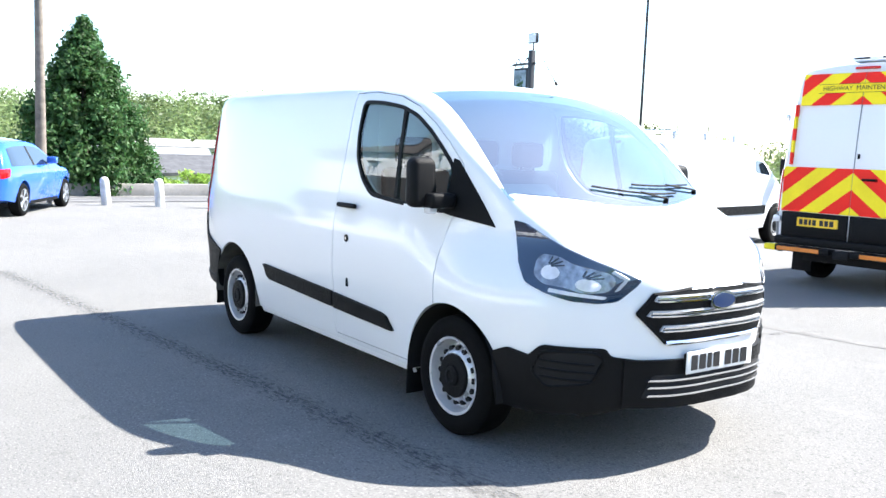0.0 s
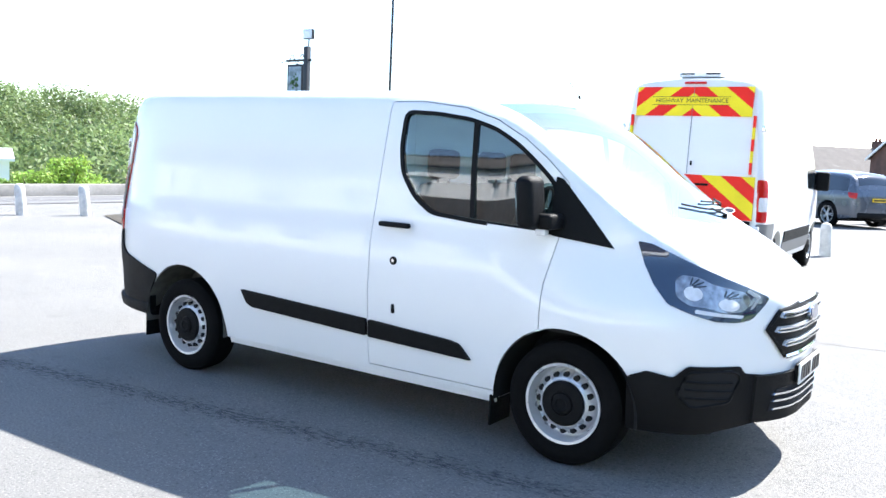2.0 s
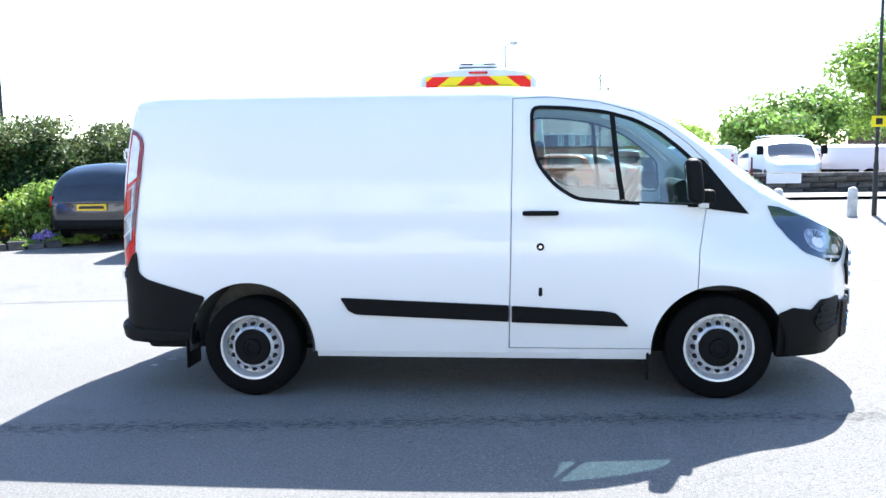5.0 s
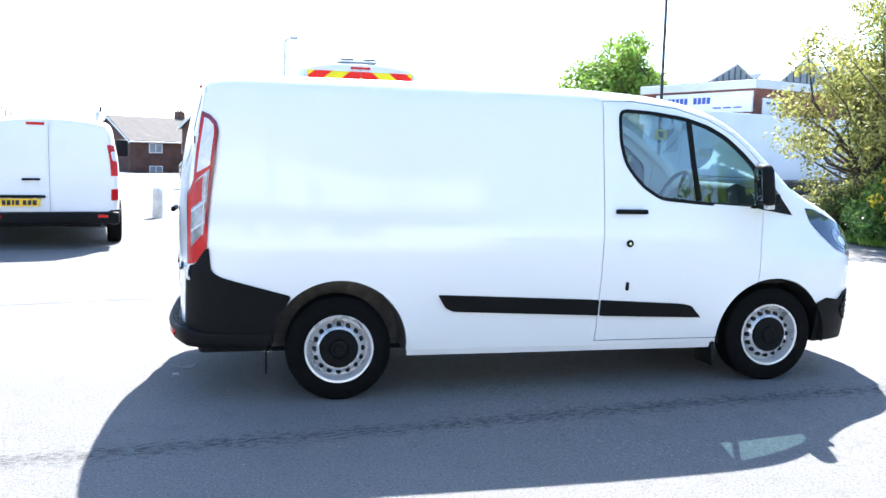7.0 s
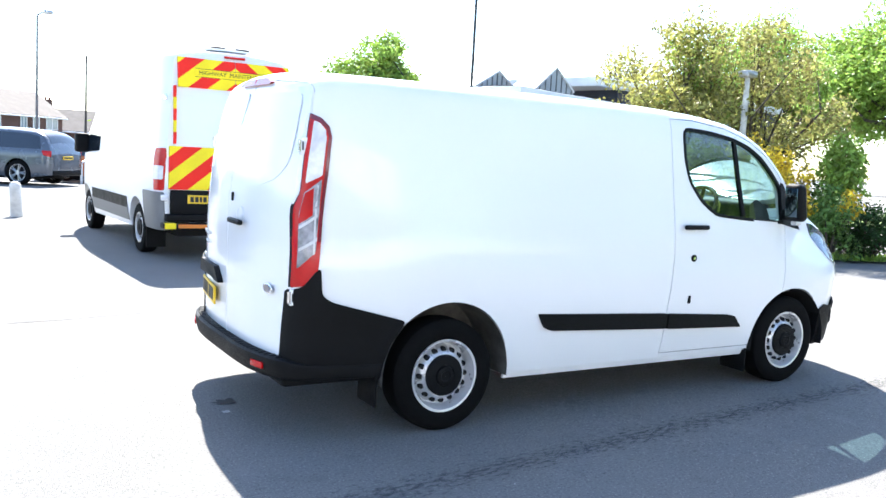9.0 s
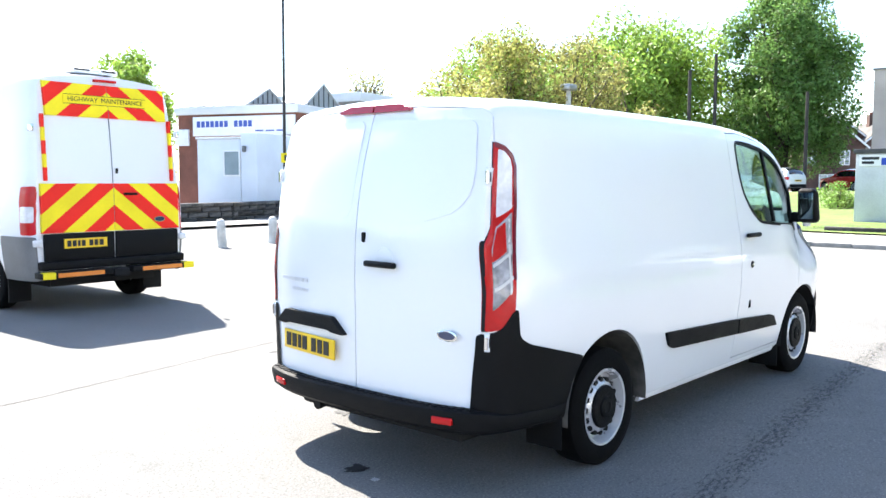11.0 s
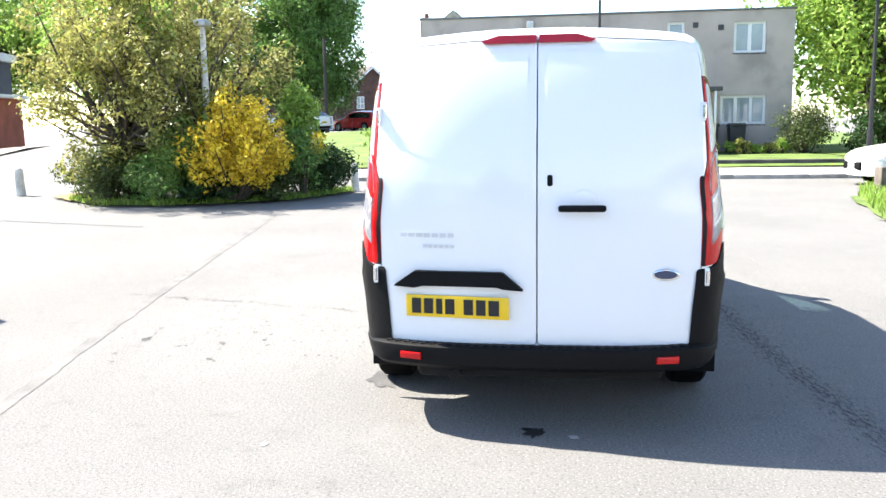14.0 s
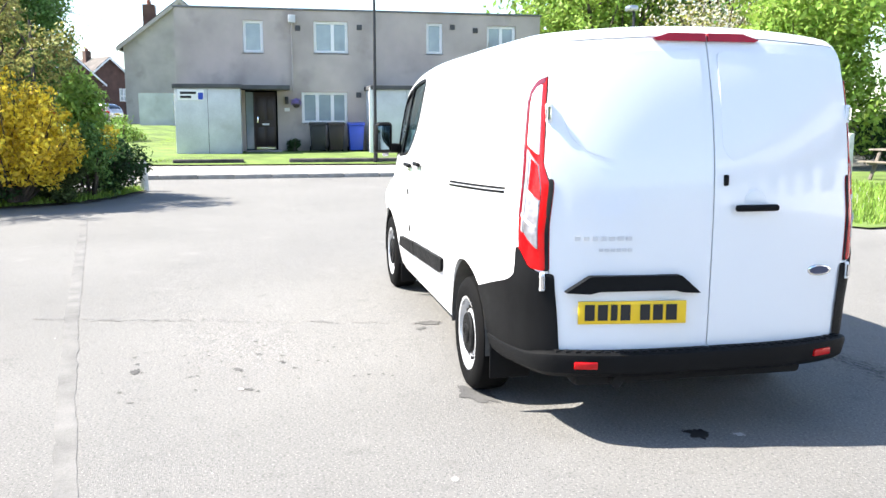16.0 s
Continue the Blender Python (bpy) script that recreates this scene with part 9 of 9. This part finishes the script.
tree("broad_tree", "dark green tree behind the fence", (33, -13.5, 0), 12.5, (5.0, 5.0, 5.6), 56, 12000, 0.2, M["leaf"], 125, 0.3)
for i, (x, y, r, h) in enumerate(((25, -10.5, 1.3, 1.0), (25.5, -13, 1.6, 1.2), (24.5, -16, 1.7, 1.2), (22, -18.5, 1.7, 1.2), (18.5, -17.0, 1.6, 1.0))):
    shrub("shrub", "dense dark shrub under the trees", (x, y, 0.1), (r, r, h), 26, 3400, 0.07, M["leaf_dark"], 130 + i)
shrub("shrub", "small round shrub on the lawn", (32, 7.6, 0.25), (1.0, 1.0, 0.7), 16, 1500, 0.07, M["leaf"], 138)
shrub("round_shrub", "large round grey-green clipped shrub at the house corner", (24.9, -8.25, 0.2), (1.05, 1.05, 1.0), 40, 6500, 0.045, M["leaf_hedge"], 160)
for i in range(6):
    shrub("border_plant", "low flowering plant along the house front", (24.6, -5.3 - 0.42 * i, 0.28), (0.3, 0.3, 0.22 + 0.04 * (i % 3)), 10, 900, 0.04, M["leaf_light"] if i % 2 else M["leaf_olive"], 161 + i, "plant")
shrub("pot_plant", "small dark shrub in a pot by the door", (25.7, 1.0, 0.3), (0.35, 0.35, 0.3), 10, 900, 0.04, M["leaf_dark"], 139)

# timber fence, stub posts and rough grass at the car park edge
fence = thing("timber_fence", "weathered grey timber fence with a tall white post", "fence", pose(12.45, -6.8, 0, 0, 0, -92))
slat = from_bm("slat", box(bmesh.new(), -0.07, 0.07, -0.012, 0.012, 0, 0.98, 0.004, 1), M["wood"])
for i in range(26):
    part("slat", slat, None, fence, "", pose(0.16 + 0.148 * i, 0, 0.04))
part("rail", box(bmesh.new(), 0.1, 4.0, 0.012, 0.05, 0.75, 0.83), M["wood"], fence)
part("rail", box(bmesh.new(), 0.1, 4.0, 0.012, 0.05, 0.22, 0.30), M["wood"], fence)
for x in (0.0, 2.0, 4.0):
    part("post", box(bmesh.new(), x - 0.07, x + 0.07, -0.06, 0.08, -0.1, 1.18, 0.02), M["bollard"], fence)
for x, y, h in ((11.5, -6.2, 0.5), (13.2, -6.55, 0.5), (9.6, -5.75, 0.55), (8.0, -5.6, 0.7)):
    s_ = thing("stub_post", "short square grey timber stub post in rough grass", "post", pose(x, y, 0, 0, 0, 20), "stub posts")
    part("post", box(bmesh.new(), -0.11, 0.11, -0.11, 0.11, -0.1, h, 0.02), M["wood"], s_)


def picnic_table(m):
    t = thing("picnic_table", "weathered timber picnic table behind the fence", "table", m)
    for i in range(5):
        part("top_board", box(bmesh.new(), -0.9, 0.9, -0.36 + 0.145 * i, -0.23 + 0.145 * i, 0.70, 0.74, 0.005), M["wood"], t)
    for s in (-1, 1):
        part("bench_board", box(bmesh.new(), -0.9, 0.9, s * 0.68 - 0.1, s * 0.68 + 0.1, 0.42, 0.46, 0.005), M["wood"], t)
        for x in (-0.65, 0.65):
            part("leg", cyl(bmesh.new(), (x, s * 0.62, 0), (x, s * 0.25, 0.7), 0.045, n=6), M["wood"], t)
    for x in (-0.65, 0.65):
        part("cross_rail", box(bmesh.new(), x - 0.03, x + 0.03, -0.75, 0.75, 0.36, 0.42), M["wood"], t)
    return t


picnic_table(pose(13.2, -13.2, 0.03, 0, 0, 20))


def grass_blades(name, pts, count, h, seed, label, material=None):
    """Standing grass over a polygon."""
    rng = np.random.default_rng(seed)
    p = np.array(pts)
    lo, hi = p.min(0), p.max(0)
    out = []
    while len(out) < count:
        q = lo + (hi - lo) * rng.random(2)
        inside = False
        j = len(p) - 1
        for i in range(len(p)):
            if (p[i][1] > q[1]) != (p[j][1] > q[1]) and q[0] < (p[j][0] - p[i][0]) * (q[1] - p[i][1]) / (p[j][1] - p[i][1]) + p[i][0]:
                inside = not inside
            j = i
        if inside:
            out.append(q)
    q = np.array(out)
    z = np.array([ground_z(a, b) for a, b in q]) + 0.02
    a = rng.random(count) * 2 * np.pi
    hh = h * (0.5 + 0.8 * rng.random(count))
    w = 0.012 + 0.008 * rng.random(count)
    base = np.stack([q[:, 0], q[:, 1], z], 1)
    d = np.stack([np.cos(a), np.sin(a), np.zeros(count)], 1)
    tip = base + np.stack([rng.normal(size=count) * 0.3 * hh, rng.normal(size=count) * 0.3 * hh, hh], 1)
    v = np.stack([base - d * w[:, None], base + d * w[:, None], tip + d * w[:, None] * 0.2, tip - d * w[:, None] * 0.2], 1).reshape(-1, 3)
    ob = new(name, leaf_mesh(name, v, material or M["leaf_light"]))
    return tagged(ob, label, "grass", kind="stuff")


grass_blades("grass", [(5.9, -6.4), (8.2, -4.85), (11.8, -5.65), (14.2, -6.55), (16.3, -7.9), (16.3, -11), (7, -11)], 9000, 0.16, 7, "rough long grass with daisies on the verge")
grass_blades("daisies", [(7.0, -5.7), (11.8, -5.9), (14.2, -6.8), (14.3, -10), (8, -10)], 350, 0.12, 8, "white daisies in the rough grass", M["blossom"])
grass_blades("grass", [(11.6, 10.1), (10.5, 8.75), (10.4, 7.3), (10.85, 6.4), (11.55, 5.3), (12.4, 4.85), (13.85, 4.45), (13.8, 5.0), (12.4, 5.3), (11.2, 6.6), (10.8, 8.6), (12.0, 10.0)], 3600, 0.12, 9, "ragged grass round the foot of the shrubs")
grass_blades("grass", [(20.9, -8.5), (25.8, -8.5), (25.8, 1.4), (21.1, 1.4)], 8000, 0.07, 10, "bright lawn grass before the house")
grass_blades("grass", [(21.0, 2.6), (24, 2.6), (24, 5), (34, 5), (34, 9.5), (21.2, 9.5)], 9000, 0.08, 12, "bright lawn grass beside the house")

# ---- valley: sheds, meadows and wooded hillside ----
def shed(x, y, z, l, w, h, rz, roof, label):
    t = thing("warehouse", label, "warehouse", pose(x, y, z, 0, 0, rz))
    part("wall", box(bmesh.new(), -l / 2, l / 2, -w / 2, w / 2, -2, h), M["steel_white"], t)
    for s in (-1, 1):
        part("roof", prism(bmesh.new(), [(s * (w / 2 + 0.4), h), (0, h + w * 0.14), (0, h + w * 0.14 + 0.25), (s * (w / 2 + 0.4), h + 0.25)], "x", -l / 2 - 0.4, l / 2 + 0.4), roof, t, smooth=0)
    return t


shed(-66, 15.5, -9, 17, 10, 7.8, 90, M["felt"], "grey-roofed shed in the valley")
shed(-91, 24.5, -9, 15, 9, 8.3, 75, M["steel"], "pale-walled shed with grey roof in the valley")
shed(-122, 54, -9, 9, 12, 9.8, 65, M["steel_white"], "white-roofed warehouse in the valley")
shed(-70.6, 33.6, -9, 5, 6, 8.6, 65, M["steel_white"], "small white-roofed shed in the valley")
shed(-119, 38, -9, 18, 8, 9.5, 65, M["pave"], "long tan-roofed warehouse in the valley")
pole((-77.2, 30.6, -9), 13.1, 0.25, M["alloy"], "tall pale floodlight mast in the valley", (0.8, 0), 0.7)
tree("valley_tree", "small yellow-green tree on the valley side", (-48.8, 20.7, -4.4), 5.6, (1.35, 1.35, 1.7), 26, 2600, 0.14, M["leaf_light"], 141, 0.12)
for i, (y, h) in enumerate(((3.4, 0.35), (4.5, 0.4), (5.5, 0.3), (6.4, 0.42), (8.5, 0.4), (10.6, 0.4), (11.2, 0.35))):
    shrub("shrub", "low bright green shrub behind the roadside wall", (-24.2, y, -0.5), (0.75, 0.75, h), 14, 1200, 0.07, M["leaf_light"] if i % 2 else M["leaf"], 150 + i)


def hill_z(d):
    return -9 + 19.6 * step(150, 330, d)


def hillside():
    bm = bmesh.new()
    ang = [math.radians(a) for a in range(128, 216, 4)]
    rad = [130, 160, 190, 220, 250, 280, 310, 340, 420]
    rows = [[bm.verts.new((r * math.cos(a), r * math.sin(a), hill_z(r) * (0.75 + 0.25 * math.sin(a * 5 + 1)) * (1 if hill_z(r) < 0 else step(2.2, 2.6, a)) - 0.3)) for a in ang] for r in rad]
    for a, b in zip(rows, rows[1:]):
        for i in range(len(ang) - 1):
            bm.faces.new((a[i], a[i + 1], b[i + 1], b[i]))
    solid("hillside", bm, M["grass"], "far hillside across the valley", "hill", smooth=60)
    rng = np.random.default_rng(77)
    cl = []
    for _ in range(1500):
        a = math.radians(rng.uniform(134, 212))
        r = 165 + 170 * rng.random() ** 0.9
        if rng.random() < 0.35 * (r < 215):
            continue
        z = hill_z(r) * (0.75 + 0.25 * math.sin(a * 5 + 1)) * (1 if hill_z(r) < 0 else step(2.2, 2.6, a))
        s = rng.uniform(3.0, 6.5)
        cl.append((r * math.cos(a), r * math.sin(a), z + s * 0.75, s, s, s * 0.95))
    ob = new("woodland", leaf_mesh("woodland", leaves(rng, cl, 170000, 0.62, 0.5, 0.82), M["far_leaf"]))
    tagged(ob, "dense spring woodland on the far hillside", "woodland", kind="stuff")
    cl = []
    for _ in range(260):
        a, r = math.radians(rng.uniform(140, 190)), rng.uniform(95, 175)
        s = rng.uniform(1.3, 2.8)
        cl.append((r * math.cos(a), r * math.sin(a), rng.uniform(-5.5, -0.6), s, s, s))
    for _ in range(240):
        a, r = math.radians(rng.uniform(118, 151)), rng.uniform(70, 165)
        s = rng.uniform(2.2, 4.2)
        cl.append((r * math.cos(a), r * math.sin(a), -6.5 + 7.5 * step(60, 165, r) + rng.uniform(-1.5, 1.0), s, s, s))
    ob = new("valley_trees", leaf_mesh("valley_trees", leaves(rng, cl, 80000, 0.4, 0.4, 0.8), M["far_leaf"]))
    tagged(ob, "scattered trees and bushes on the valley floor", "trees", kind="stuff")


hillside()
